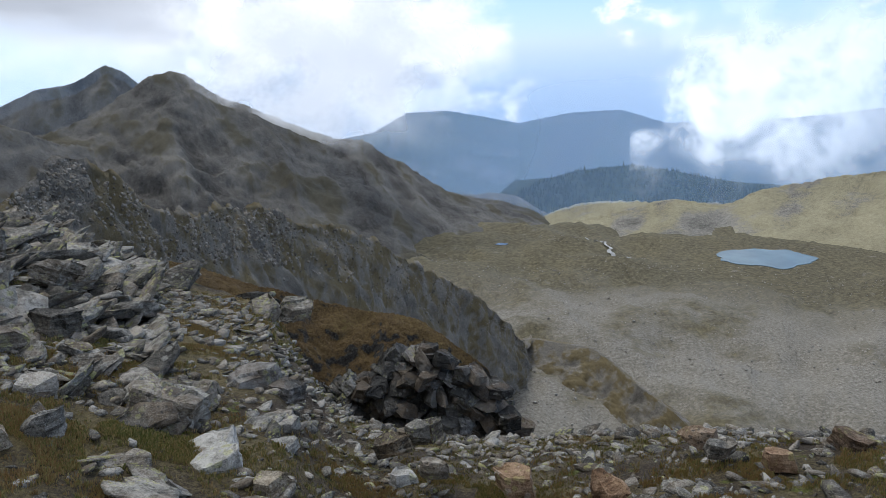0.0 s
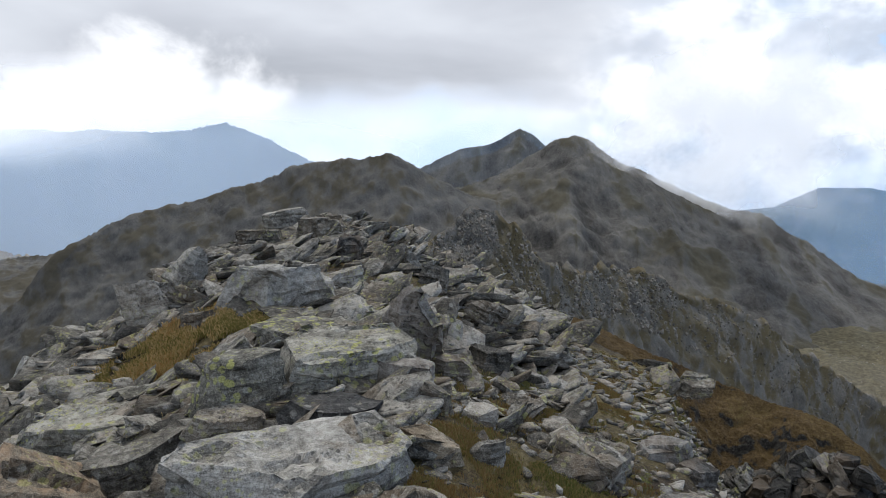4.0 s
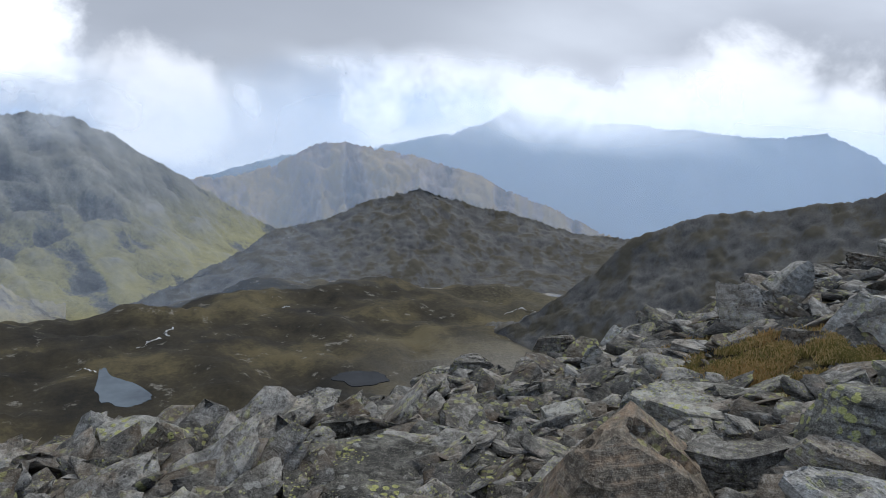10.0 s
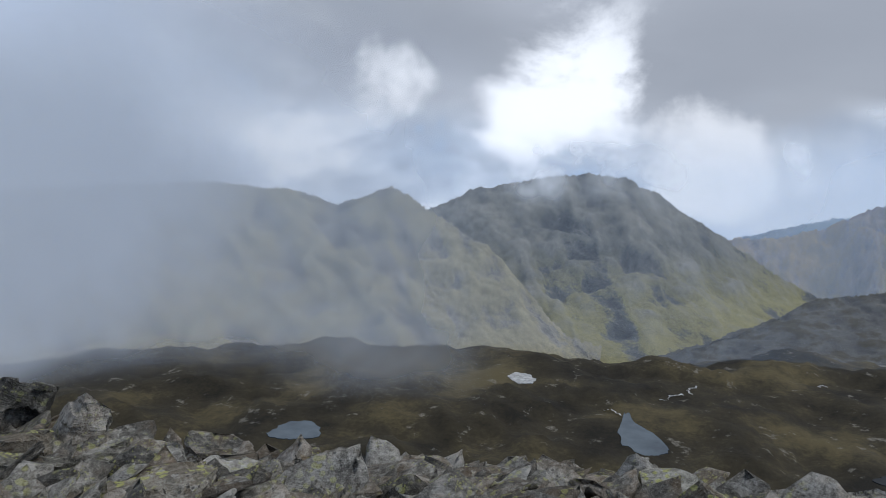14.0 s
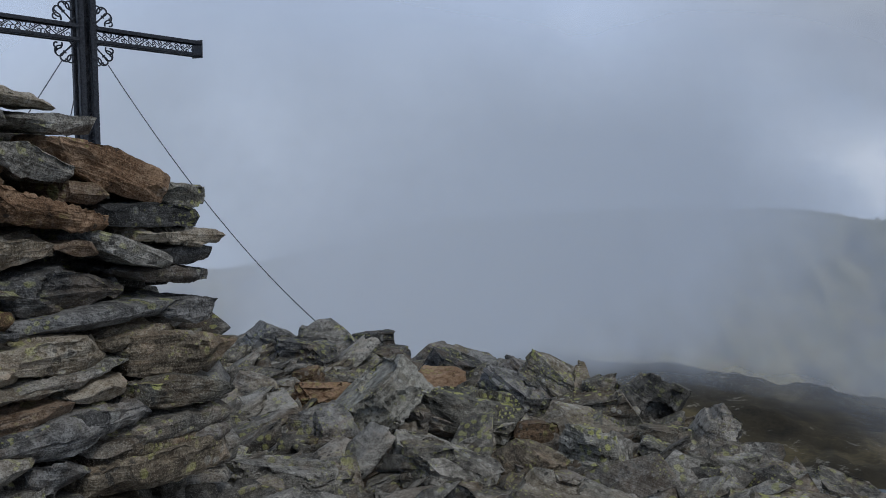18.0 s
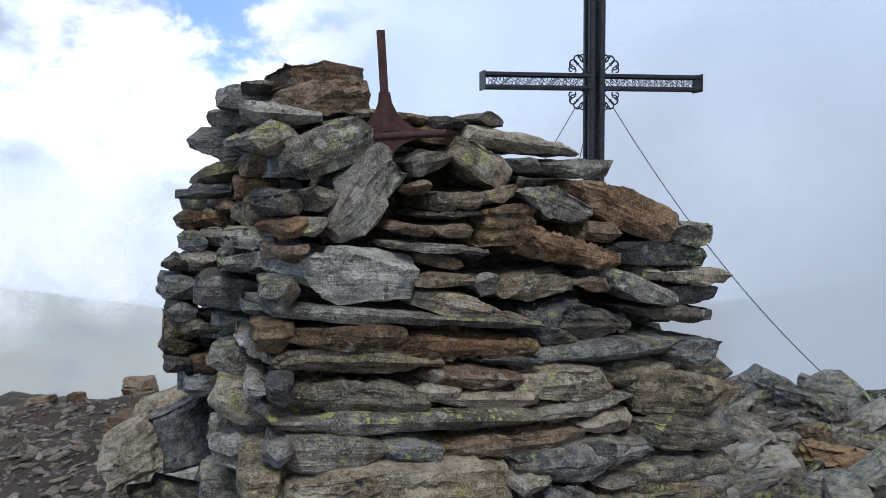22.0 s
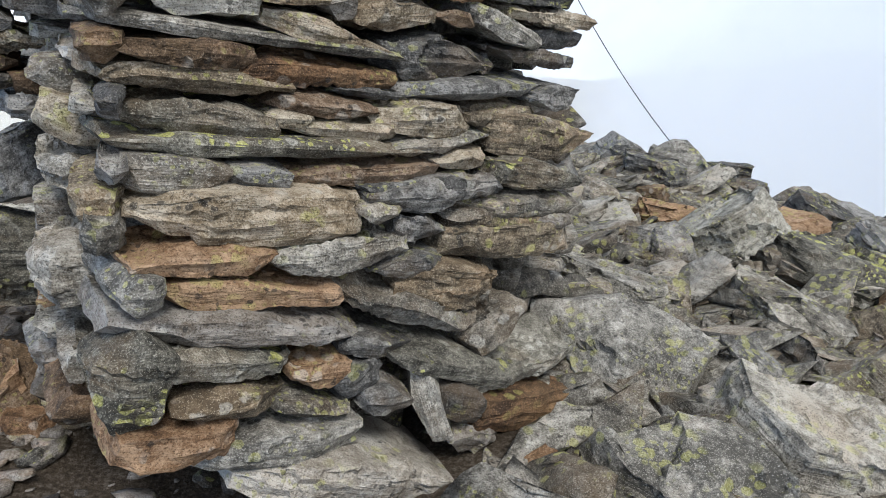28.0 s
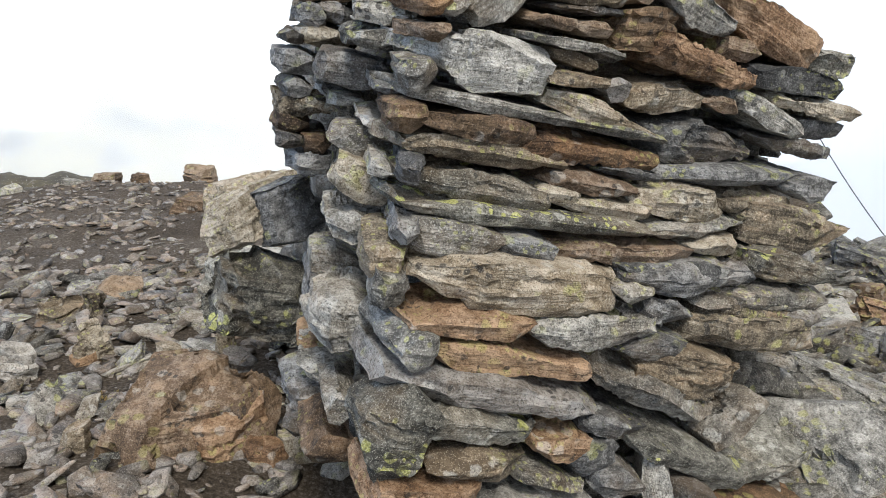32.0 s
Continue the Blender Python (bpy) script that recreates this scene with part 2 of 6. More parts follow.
GREY = stone("grey_schist", (0.030, 0.028, 0.024), (0.152, 0.142, 0.120), (0.42, 0.40, 0.35), 0.3, 0.1)
DARK = stone("dark_slate", (0.024, 0.024, 0.023), (0.088, 0.086, 0.081), (0.27, 0.265, 0.25), 0.3)
PALE = stone("pale_schist", (0.066, 0.063, 0.055), (0.245, 0.234, 0.206), (0.50, 0.485, 0.44), 0.35)
TAN = stone("tan_schist", (0.046, 0.036, 0.025), (0.192, 0.158, 0.110), (0.44, 0.395, 0.315), 0.35, 0.35)
BROWN = stone("brown_schist", (0.030, 0.021, 0.014), (0.122, 0.081, 0.050), (0.30, 0.24, 0.18), 0.2, 0.35)
RUST = stone("rusty_schist", (0.040, 0.024, 0.014), (0.162, 0.094, 0.050), (0.36, 0.25, 0.16), 0.25, 0.38)
# CLIFF: schist coloured near black to stand for the cliff's shaded side
CLIFF = stone("shaded_cliff_rock", (0.018, 0.018, 0.017), (0.050, 0.048, 0.044), (0.13, 0.125, 0.115), 0.05)
MOSSY = stone("lichened_schist", (0.032, 0.030, 0.024), (0.152, 0.144, 0.118), (0.41, 0.395, 0.34), 0.62)
WEDGE = stone("orange_streaked_schist", (0.075, 0.060, 0.042), (0.26, 0.222, 0.165), (0.47, 0.42, 0.33), 0.3, 0.62)
RUBBLE = stone("rubble_schist", (0.027, 0.025, 0.021), (0.122, 0.114, 0.097), (0.37, 0.355, 0.315), 0.35, 0.15, True)
KINDS = {"o": WEDGE, "k": CLIFF, "g": GREY, "d": DARK, "p": PALE, "t": TAN, "b": BROWN, "r": RUST, "m": MOSSY}


def summit_soil():
    """Ground near the summit: grit, soil and tufted autumn grass; moor and moraine farther out."""
    m, g, b = material("mountain_ground", 0.95)
    p = g.n("ShaderNodeNewGeometry")
    nz = g.n("ShaderNodeSeparateXYZ", 2, ins={0: g.n("ShaderNodeNewGeometry", "Normal")})
    far = g.step(g.v("LENGTH", p, out=1), 14.0, 60.0)
    # near
    grit = g.noise(p, 55.0, 5.0, 0.7)
    patch = g.noise(p, 1.1, 5.0, 0.62)
    soil = g.ramp(g.m("ADD", g.m("MULTIPLY", grit, 0.7), g.m("MULTIPLY", patch, 0.3)), [(0.34, (0.028, 0.021, 0.014)), (0.5, (0.090, 0.068, 0.046)), (0.66, (0.24, 0.205, 0.165))])
    turf = g.ramp(g.m("ADD", g.m("MULTIPLY", g.noise(p, 30.0, 8.0, 0.85), 0.75), g.m("MULTIPLY", patch, 0.25)), [(0.36, (0.030, 0.027, 0.012)), (0.47, (0.115, 0.093, 0.040)), (0.56, (0.22, 0.175, 0.080)), (0.66, (0.34, 0.29, 0.19))])
    side = g.step(g.v("DOT_PRODUCT", p, tuple(heading(15)), out=1), -2.2, 0.6)
    near = g.mix(g.m("MULTIPLY", side, g.step(g.m("ADD", g.m("MULTIPLY", patch, 0.6), g.m("MULTIPLY", grit, 0.4)), 0.45, 0.56)), soil, turf)
    moss = g.m("MULTIPLY", side, g.step(g.noise(g.v("ADD", p, (7, 1, 0)), 3.1, 6.0, 0.7), 0.58, 0.66))
    near = g.mix(moss, near, g.ramp(grit, [(0.35, (0.06, 0.075, 0.012)), (0.6, (0.19, 0.205, 0.04))]))
    # moor
    roll = g.noise(p, 0.011, 7.0, 0.62)
    fleck = g.noise(p, 0.22, 8.0, 0.78)
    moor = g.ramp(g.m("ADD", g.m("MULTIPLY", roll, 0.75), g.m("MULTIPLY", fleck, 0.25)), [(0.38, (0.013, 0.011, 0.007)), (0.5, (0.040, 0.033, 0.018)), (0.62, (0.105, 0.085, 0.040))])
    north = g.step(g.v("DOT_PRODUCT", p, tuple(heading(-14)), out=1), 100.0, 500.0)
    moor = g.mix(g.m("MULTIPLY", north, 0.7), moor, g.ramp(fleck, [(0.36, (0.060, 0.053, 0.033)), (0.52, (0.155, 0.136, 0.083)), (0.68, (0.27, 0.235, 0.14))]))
    scree = g.ramp(g.noise(p, 0.5, 8.0, 0.88), [(0.36, (0.065, 0.060, 0.05)), (0.52, (0.215, 0.198, 0.162)), (0.70, (0.42, 0.395, 0.345))])
    rocky = g.m("MULTIPLY", g.step(g.v("DOT_PRODUCT", p, tuple(heading(-14)), out=1), 0.0, 250.0), g.step(g.noise(p, 0.008, 6.0, 0.65), 0.36, 0.50))
    rocky = g.m("MULTIPLY", rocky, g.m("SUBTRACT", 1.0, g.step(g.v("LENGTH", p, out=1), 640.0, 820.0)))
    steep = g.m("SUBTRACT", 1.0, g.step(nz, 0.72, 0.86))
    outcrop = g.step(g.noise(p, 0.05, 7.0, 0.7), 0.60, 0.67)
    cover = g.m("MAXIMUM", g.m("MAXIMUM", rocky, steep), g.m("MULTIPLY", outcrop, 0.7), clamp=True)
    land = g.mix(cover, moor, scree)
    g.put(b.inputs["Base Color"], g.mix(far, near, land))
    bump(g, b, g.m("ADD", grit, g.noise(p, 30.0, 8.0, 0.85)), 1.0, 0.035)
    return m


def slope(name, rock, grass, cover, grain=0.02, light=(0.3, 0.29, 0.26), squash=0.35, tree=None):
    """Mountainside: ribs of rock, tongues of scree in the gullies and grass between."""
    m, g, b = material(name, 0.95)
    p = g.n("ShaderNodeNewGeometry")
    q = g.v("MULTIPLY", p, (1, 1, squash))
    rib = g.n("ShaderNodeAttribute", "Fac", attribute_name="rib")
    rubble = g.noise(p, grain * 26.0, 6.0, 0.8)
    big = g.noise(q, grain * 0.35, 6.0, 0.62)
    fine = g.noise(q, grain * 7.0, 8.0, 0.82)
    streak = g.m("ADD", g.m("MULTIPLY", g.noise(q, grain * 1.6, 7.0, 0.66), 0.30), g.m("MULTIPLY", rib, 0.70))
    r = g.ramp(g.m("ADD", g.m("MULTIPLY", rubble, 0.4), g.m("ADD", g.m("MULTIPLY", fine, 0.30), g.m("MULTIPLY", streak, 0.30))), [(0.40, tuple(x * 0.34 for x in rock)), (0.49, rock), (0.61, light)])
    v = g.ramp(g.m("ADD", g.m("MULTIPLY", rubble, 0.35), g.m("ADD", g.m("MULTIPLY", fine, 0.4), g.m("MULTIPLY", streak, 0.25))), [(0.40, tuple(x * 0.42 for x in grass)), (0.50, grass), (0.64, tuple(min(1, x * 1.5) for x in grass))])
    k = g.step(g.m("ADD", g.m("MULTIPLY", big, 0.35), g.m("ADD", g.m("MULTIPLY", streak, 0.45), g.m("MULTIPLY", fine, 0.2))), 0.55 - cover * 0.22, 0.64 - cover * 0.22)
    # greying with height paints haze and cloud shade onto the upper slopes
    if tree:
        z = g.n("ShaderNodeSeparateXYZ", 2, ins={0: p})
        lift = g.m("ADD", z, g.m("MULTIPLY", g.m("SUBTRACT", g.m("ADD", g.m("MULTIPLY", big, 0.5), g.m("MULTIPLY", streak, 0.5)), 0.5), 420.0))
        k = g.m("MULTIPLY", k, g.m("SUBTRACT", 1.0, g.m("MULTIPLY", g.step(lift, tree[0], tree[1]), 0.85)))
    g.put(b.inputs["Base Color"], g.mix(k, r, v))
    bump(g, b, g.m("ADD", g.m("MULTIPLY", rubble, 0.4), fine), 1.0, 0.09 / grain)
    return m


def heath():
    """Top of a cliff: broken rock painted dark for its shade where it is steep, red-brown heath where it lies flat."""
    m, g, b = material("heath_and_cliff", 0.95)
    p = g.n("ShaderNodeNewGeometry")
    nz = g.n("ShaderNodeSeparateXYZ", 2, ins={0: g.n("ShaderNodeNewGeometry", "Normal")})
    fine = g.noise(p, 26.0, 6.0, 0.75)
    patch = g.noise(p, 1.6, 5.0, 0.65)
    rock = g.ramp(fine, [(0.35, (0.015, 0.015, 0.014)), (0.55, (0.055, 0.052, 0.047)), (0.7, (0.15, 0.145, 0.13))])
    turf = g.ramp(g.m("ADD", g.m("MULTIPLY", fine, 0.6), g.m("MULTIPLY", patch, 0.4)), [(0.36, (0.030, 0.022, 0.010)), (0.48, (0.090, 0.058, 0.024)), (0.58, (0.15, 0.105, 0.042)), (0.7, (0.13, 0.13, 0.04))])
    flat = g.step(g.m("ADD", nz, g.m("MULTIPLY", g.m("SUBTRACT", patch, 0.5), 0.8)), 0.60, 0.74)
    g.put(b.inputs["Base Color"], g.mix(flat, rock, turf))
    bump(g, b, fine, 1.0, 0.05)
    return m


HEATH = heath()
GROUND = summit_soil()
SCREE_PEAK = slope("scree_mountainside", (0.128, 0.121, 0.109), (0.090, 0.081, 0.056), 0.15, 0.04, (0.25, 0.24, 0.215), 0.35)
DARK_HILL = slope("dark_hillside", (0.118, 0.114, 0.106), (0.082, 0.073, 0.052), 0.34, 0.09, (0.25, 0.24, 0.215), 0.35)
# GREEN_PEAK, YELLOW_HILL and RUGGED: colours lightened to stand for sunlight on them
GREEN_PEAK = slope("green_mountainside", (0.17, 0.168, 0.155), (0.30, 0.27, 0.115), 0.62, 0.026, (0.32, 0.31, 0.285), 0.35, (-330, -200))
YELLOW_HILL = slope("yellow_grass_hillside", (0.33, 0.31, 0.265), (0.345, 0.310, 0.200), 0.52, 0.03, (0.54, 0.51, 0.45), 0.35)
FOREST = slope("spruce_forest", (0.05, 0.06, 0.03), (0.022, 0.036, 0.022), 0.9, 0.03, (0.12, 0.12, 0.06))
RUGGED = slope("rugged_far_ridge", (0.30, 0.225, 0.16), (0.28, 0.20, 0.09), 0.4, 0.014, (0.54, 0.46, 0.37), 0.4)
FAR_BLUE = slope("distant_mountains", (0.12, 0.122, 0.120), (0.050, 0.064, 0.048), 0.45, 0.006, (0.42, 0.41, 0.39), 0.8)
CRAG = slope("crag_ridge", (0.170, 0.157, 0.134), (0.120, 0.096, 0.050), 0.42, 0.30, (0.36, 0.34, 0.30), 1.0)


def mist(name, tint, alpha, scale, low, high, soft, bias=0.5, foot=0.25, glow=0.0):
    """See-through sheet standing in for thin cloud or haze: scatters light to both sides, dense below and torn at the
    top; glow brightens it.
    """
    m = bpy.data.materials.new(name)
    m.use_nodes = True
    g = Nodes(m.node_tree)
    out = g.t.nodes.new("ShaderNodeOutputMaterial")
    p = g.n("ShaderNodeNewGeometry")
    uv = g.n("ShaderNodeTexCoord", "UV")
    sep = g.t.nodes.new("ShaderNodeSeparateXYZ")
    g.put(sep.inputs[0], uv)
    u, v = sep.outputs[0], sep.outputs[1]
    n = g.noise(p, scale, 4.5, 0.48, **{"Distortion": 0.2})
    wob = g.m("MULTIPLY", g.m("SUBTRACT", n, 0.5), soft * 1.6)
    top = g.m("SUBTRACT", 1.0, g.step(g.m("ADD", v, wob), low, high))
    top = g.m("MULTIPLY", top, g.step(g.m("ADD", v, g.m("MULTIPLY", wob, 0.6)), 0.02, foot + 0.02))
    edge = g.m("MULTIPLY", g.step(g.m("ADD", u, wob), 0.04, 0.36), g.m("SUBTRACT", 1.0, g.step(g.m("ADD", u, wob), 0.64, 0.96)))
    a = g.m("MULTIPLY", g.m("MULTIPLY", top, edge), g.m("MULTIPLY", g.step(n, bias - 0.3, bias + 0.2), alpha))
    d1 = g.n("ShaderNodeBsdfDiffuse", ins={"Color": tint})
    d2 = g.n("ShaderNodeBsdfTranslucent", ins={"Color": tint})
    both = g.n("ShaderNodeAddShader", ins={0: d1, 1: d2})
    # emission added to brighten the sheet; cloud and haze give off no light
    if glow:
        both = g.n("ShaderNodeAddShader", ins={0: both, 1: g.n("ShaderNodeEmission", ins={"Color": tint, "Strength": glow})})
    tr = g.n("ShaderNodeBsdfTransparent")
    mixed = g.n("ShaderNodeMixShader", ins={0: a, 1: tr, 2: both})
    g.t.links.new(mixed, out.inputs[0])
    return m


# ---- terrain ----
EYE_Z = 1.6


def FLOOR(r):
    """The basins' floor, which falls away to the deep valleys."""
    return -190.0 - 0.06 * np.minimum(r, 1050.0) - 0.36 * np.clip(r - 1050.0, 0.0, 2000.0)



# The summit's shoulder: heading, angle below eye level and distance of its brink.
BRINK = [(-90, -27, 4.0), (-45, -27, 4.2), (-29, -29.6, 4.2), (-16, -32.2, 4.6), (-9, -32.2, 4.7), (-3, -31.0, 4.8), (0.5, -29.6, 5.2), (3, -27.0, 6.2), (7, -19.0, 10.0),
         (14, -16.2, 11.0), (20, -12.6, 12.0), (28, -8.4, 12.5), (33, -7.2, 12.5), (37, -8.2, 11.5), (42, -9.6, 10.0), (48, -13.3, 9.5),
         (56, -17.3, 9.0), (65, -19.8, 7.5), (75, -22.8, 6.0), (95, -23.7, 5.5), (113, -23.8, 5.5), (122, -22.8, 5.8), (131, -21.0, 6.2),
         (140, -18.9, 7.5), (150, -17.1, 8.5), (160, -15.7, 9.0), (168, -14.5, 9.5), (190, -14.4, 11.0), (213, -14.3, 12.0), (222, -15.0, 12.0),
         (245, -18.0, 9.0), (270, -27.0, 4.0)]


def ground_height(x, y):
    """Height of the ground, for arrays."""
    az = (np.degrees(np.arctan2(-x, y)) + 90.0) % 360.0 - 90.0
    r = np.hypot(x, y)
    a, e, d = (np.array([b[i] for b in BRINK], float) for i in range(3))
    re = np.interp(az, a, d)
    ze = EYE_Z + re * np.tan(np.radians(np.interp(az, a, e)))
    k = np.clip(r / re, 0, None)
    inner = ze * np.minimum(k, 1.0) ** 1.35
    fall = np.where(k > 1, (r - re), 0.0)
    outer = fall * (0.42 + 0.40 * np.clip(fall / 12.0, 0, 1))
    near = inner - outer
    near = near - 0.24 * np.exp(-((x - 0.3) ** 2 + (y + 2.75) ** 2) / 1.3)
    west = np.interp(az, [80, 92, 205, 225], [0.0, 1.0, 1.0, 0.0])
    return np.maximum(near, FLOOR(r) - west * 0.34 * np.clip(r - 840.0, 0.0, 220.0))


def sheet(name, co, faces_shape, mat, parent=None, uv=False):
    """A mesh from a grid of places, rows by columns; the columns wrap where asked."""
    rows, cols, wrap = faces_shape
    me = bpy.data.meshes.new(name)
    i = np.arange(rows - 1)[:, None] * cols
    j = np.arange(cols if wrap else cols - 1)[None, :]
    k = (j + 1) % cols
    quads = np.stack([i + j, i + k, i + cols + k, i + cols + j], -1).reshape(-1, 4)
    me.vertices.add(len(co))
    me.vertices.foreach_set("co", np.asarray(co, np.float32).ravel())
    me.loops.add(quads.size)
    me.loops.foreach_set("vertex_index", quads.astype(np.int32).ravel())
    me.polygons.add(len(quads))
    me.polygons.foreach_set("loop_start", np.arange(len(quads), dtype=np.int32) * 4)
    me.polygons.foreach_set("use_smooth", np.ones(len(quads), bool))
    me.update(calc_edges=True)
    if uv:
        lay = me.uv_layers.new(name="UVMap")
        row, col = quads // cols, quads % cols
        lay.data.foreach_set("uv", np.stack([col / (cols - 1), row / (rows - 1)], -1).astype(np.float32).ravel())
    me.materials.append(mat)
    ob = new(name, me)
    ob.parent = parent
    return ob


def fractal(points, octaves=5, h=0.9, kind="fbm"):
    """Noise for an array of points, about -1 to 1."""
    if kind == "ridge":
        return np.array([noise.ridged_multi_fractal(Vector(p), h, 2.1, octaves, 1.0, 2.0) for p in points]) - 1.0
    return np.array([noise.fractal(Vector(p), h, 2.1, octaves) for p in points])


PONDS = [(89.6, 585, 62), (117.8, 545, 45), (99.6, 722, 40), (71.6, 590, 40), (-12.2, 900, 30), (-32.4, 885, 120)]


def pond_level(r):
    return float(FLOOR(np.array(float(r)))) - 1.0


def land(x, y, z):
    """The ground with its swells and hummocks, flat where water stands."""
    r = np.hypot(x, y)
    n1 = fractal(np.stack([x * 0.010, y * 0.010, x * 0], -1), 5, 0.8)
    n2 = fractal(np.stack([x * 0.9, y * 0.9, x * 0], -1), 4, 0.8)
    z = z + n1 * np.clip((r - 150) / 250, 0, 1) * 15.0 + n2 * 0.06 * np.clip(r / 1.5, 0.2, 1) * np.clip(r / 8, 1, 14)
    for az, rp, wide in PONDS:
        c = heading(az, 0, rp)
        k = np.clip((np.hypot(x - c.x, y - c.y) - wide * 0.75) / (wide * 0.5), 0, 1)
        z = z * k + (pond_level(rp) - 0.3) * (1 - k)
    return z


def land_at(x, y):
    x, y = np.array([float(x)]), np.array([float(y)])
    return float(land(x, y, ground_height(x, y))[0])


def build_ground():
    cols, rows = 900, 300
    az = np.radians(np.arange(cols) * 360.0 / cols)
    rr = 0.25 * (4900 / 0.25) ** (np.arange(rows) / (rows - 1))
    A, Rr = np.meshgrid(az, rr)
    x, y = (-np.sin(A) * Rr).ravel(), (np.cos(A) * Rr).ravel()
    z = ground_height(x, y)
    r = np.hypot(x, y)
    z = land(x, y, z)
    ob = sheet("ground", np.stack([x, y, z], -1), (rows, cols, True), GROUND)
    tagged(ob, "stony summit ground falling to brown moorland and grey moraine", "ground", kind="structure")
    return ob


def craggy(ob, amount, wave):
    """Breaks a smooth slope into ribs and blocks; amount and wave are shares of the distance."""
    vs = ob.data.vertices
    out = []
    for v in vs:
        r = math.hypot(v.co.x, v.co.y)
        q = Vector((math.atan2(-v.co.x, v.co.y), (v.co.z - EYE_Z) / r, math.log(r))) / wave
        rib = noise.ridged_multi_fractal(q, 0.9, 2.1, 4, 1.0, 2.0) - 1.1
        out.append(v.co + v.normal * (rib * 0.7 + noise.fractal(q * 0.45, 0.9, 2.1, 3) * 1.1) * amount * r)
    for v, c in zip(vs, out):
        v.co = c
    ob.data.update()


def mountain(label, mat, crest, foot, rough=0.12, jag=0.004, step=0.12, gully=0.55, skew=0.5, spurs=14.0, back=1.25, name="mountain", shape=1.0, floor=None, crag=0.0):
    """A mountain between two headings. crest: heading, angle to the eye's level, distance; foot: heading, distance."""
    crest, foot = sorted(crest), sorted(foot)
    a = np.array([c[0] for c in crest], float)
    n = max(int((a[-1] - a[0]) / step), 8)
    az = np.linspace(a[0], a[-1], n)
    rc = np.interp(az, a, [c[2] for c in crest])
    ec = np.interp(az, a, [c[1] for c in crest])
    zc = EYE_Z + rc * np.tan(np.radians(ec))
    rf = np.interp(az, [f[0] for f in foot], [f[1] for f in foot])
    zf = FLOOR(rf) - 18.0 if floor is None else np.interp(az, [f[0] for f in floor], [f[1] for f in floor])
    vs = np.concatenate([np.linspace(0, 1, 130), np.array([1.06, 1.15, 1.4, 2.0])])
    V, I = np.meshgrid(vs, np.arange(n), indexing="ij")
    up = np.minimum(V, 1.0)
    r = rf[I] + (rc - rf)[I] * up + np.maximum(V - 1, 0) * rc[I] * (back - 1) * 0.5
    prof = up ** shape * (0.75 + 0.25 * up)
    h = (zc - zf)[I]
    z = zf[I] + h * prof - np.maximum(V - 1, 0) * np.abs(h) * 0.95
    ang = np.radians(az[I])
    x, y = -np.sin(ang) * r, np.cos(ang) * r
    span = np.radians(1.0) * rc.mean() * spurs
    wave = fractal(np.stack([az[I].ravel() / spurs * 4, V.ravel() * 2.5, np.full(I.size, a[0])], -1), 3, 0.9)
    q = np.stack([az[I].ravel() / spurs * 3.2 + wave * 0.30 + V.ravel() * skew, V.ravel() * 0.9 + wave * 0.15, np.full(I.size, a[0] * 0.7)], -1)
    gul = fractal(q, 4, 0.9, "ridge").reshape(I.shape)
    s = 3.0 / span
    fine = fractal(np.stack([x.ravel() * s * 1.4, y.ravel() * s * 1.4, z.ravel() * s * 1.4], -1), 4, 0.95).reshape(I.shape)
    teeth = fractal(np.stack([x.ravel() * s * 14, y.ravel() * s * 14, z.ravel() * 0], -1), 2, 0.8).reshape(I.shape) * 0.7
    body = np.sin(np.pi * np.clip(V, 0, 1) ** 1.2) ** 0.8
    under = (1 - np.clip(V, 0, 1)) * np.abs(h)
    broad = np.stack([az[I].ravel() / spurs * 1.3 + V.ravel() * skew * 0.5 + wave * 0.12, V.ravel() * 0.35, np.full(I.size, a[0] * 1.9)], -1)
    vale = fractal(broad, 2, 1.0, "ridge").reshape(I.shape)
    lift = np.abs(h) * rough * (gul * gully * 0.35 + fine * 0.55 + vale * gully * 1.7) * body
    z = z + np.minimum(lift, under * 0.6) + (fine * 0.6 * np.clip(V * 3 - 2, 0, 1) + teeth * np.clip(V * 12 - 11, 0, 1)) * jag * rc[I]
    ob = sheet(name, np.stack([x.ravel(), y.ravel(), z.ravel()], -1), (len(vs), n, False), mat)
    ribs = ob.data.attributes.new("rib", "FLOAT", "POINT")
    ribs.data.foreach_set("value", np.clip(0.5 + 0.48 * gul * min(1.0, gully * 1.3) + 0.30 * fine, 0, 1).astype(np.float32).ravel())
    if crag:
        craggy(ob, crag, 0.05)
    tagged(ob, label, "mountain", kind="structure")
    return ob


build_ground()
mountain("grey scree mountain with gullied flanks and mist on its top", SCREE_PEAK,
         [(24, -5.2, 1050), (20.1, -4.9, 1060), (16.6, -3.4, 1090), (14.6, -2.2, 1100), (12.4, -1.3, 1100), (10.8, -2.05, 1100), (7.8, -3.6, 1110), (4.6, -5.0, 1120),
          (2.1, -6.2, 1130), (-1.3, -7.0, 1140), (-3.9, -8.6, 1150), (-7.4, -10.7, 1150), (-10.1, -11.7, 1160), (-12.8, -12.7, 1170), (-17.5, -14.4, 1180)],
         [(24, 600), (10, 680), (-2, 760), (-10, 900), (-17.5, 1080)], 0.11, 0.003, spurs=9, gully=0.6, skew=-2.6, crag=0.0045)
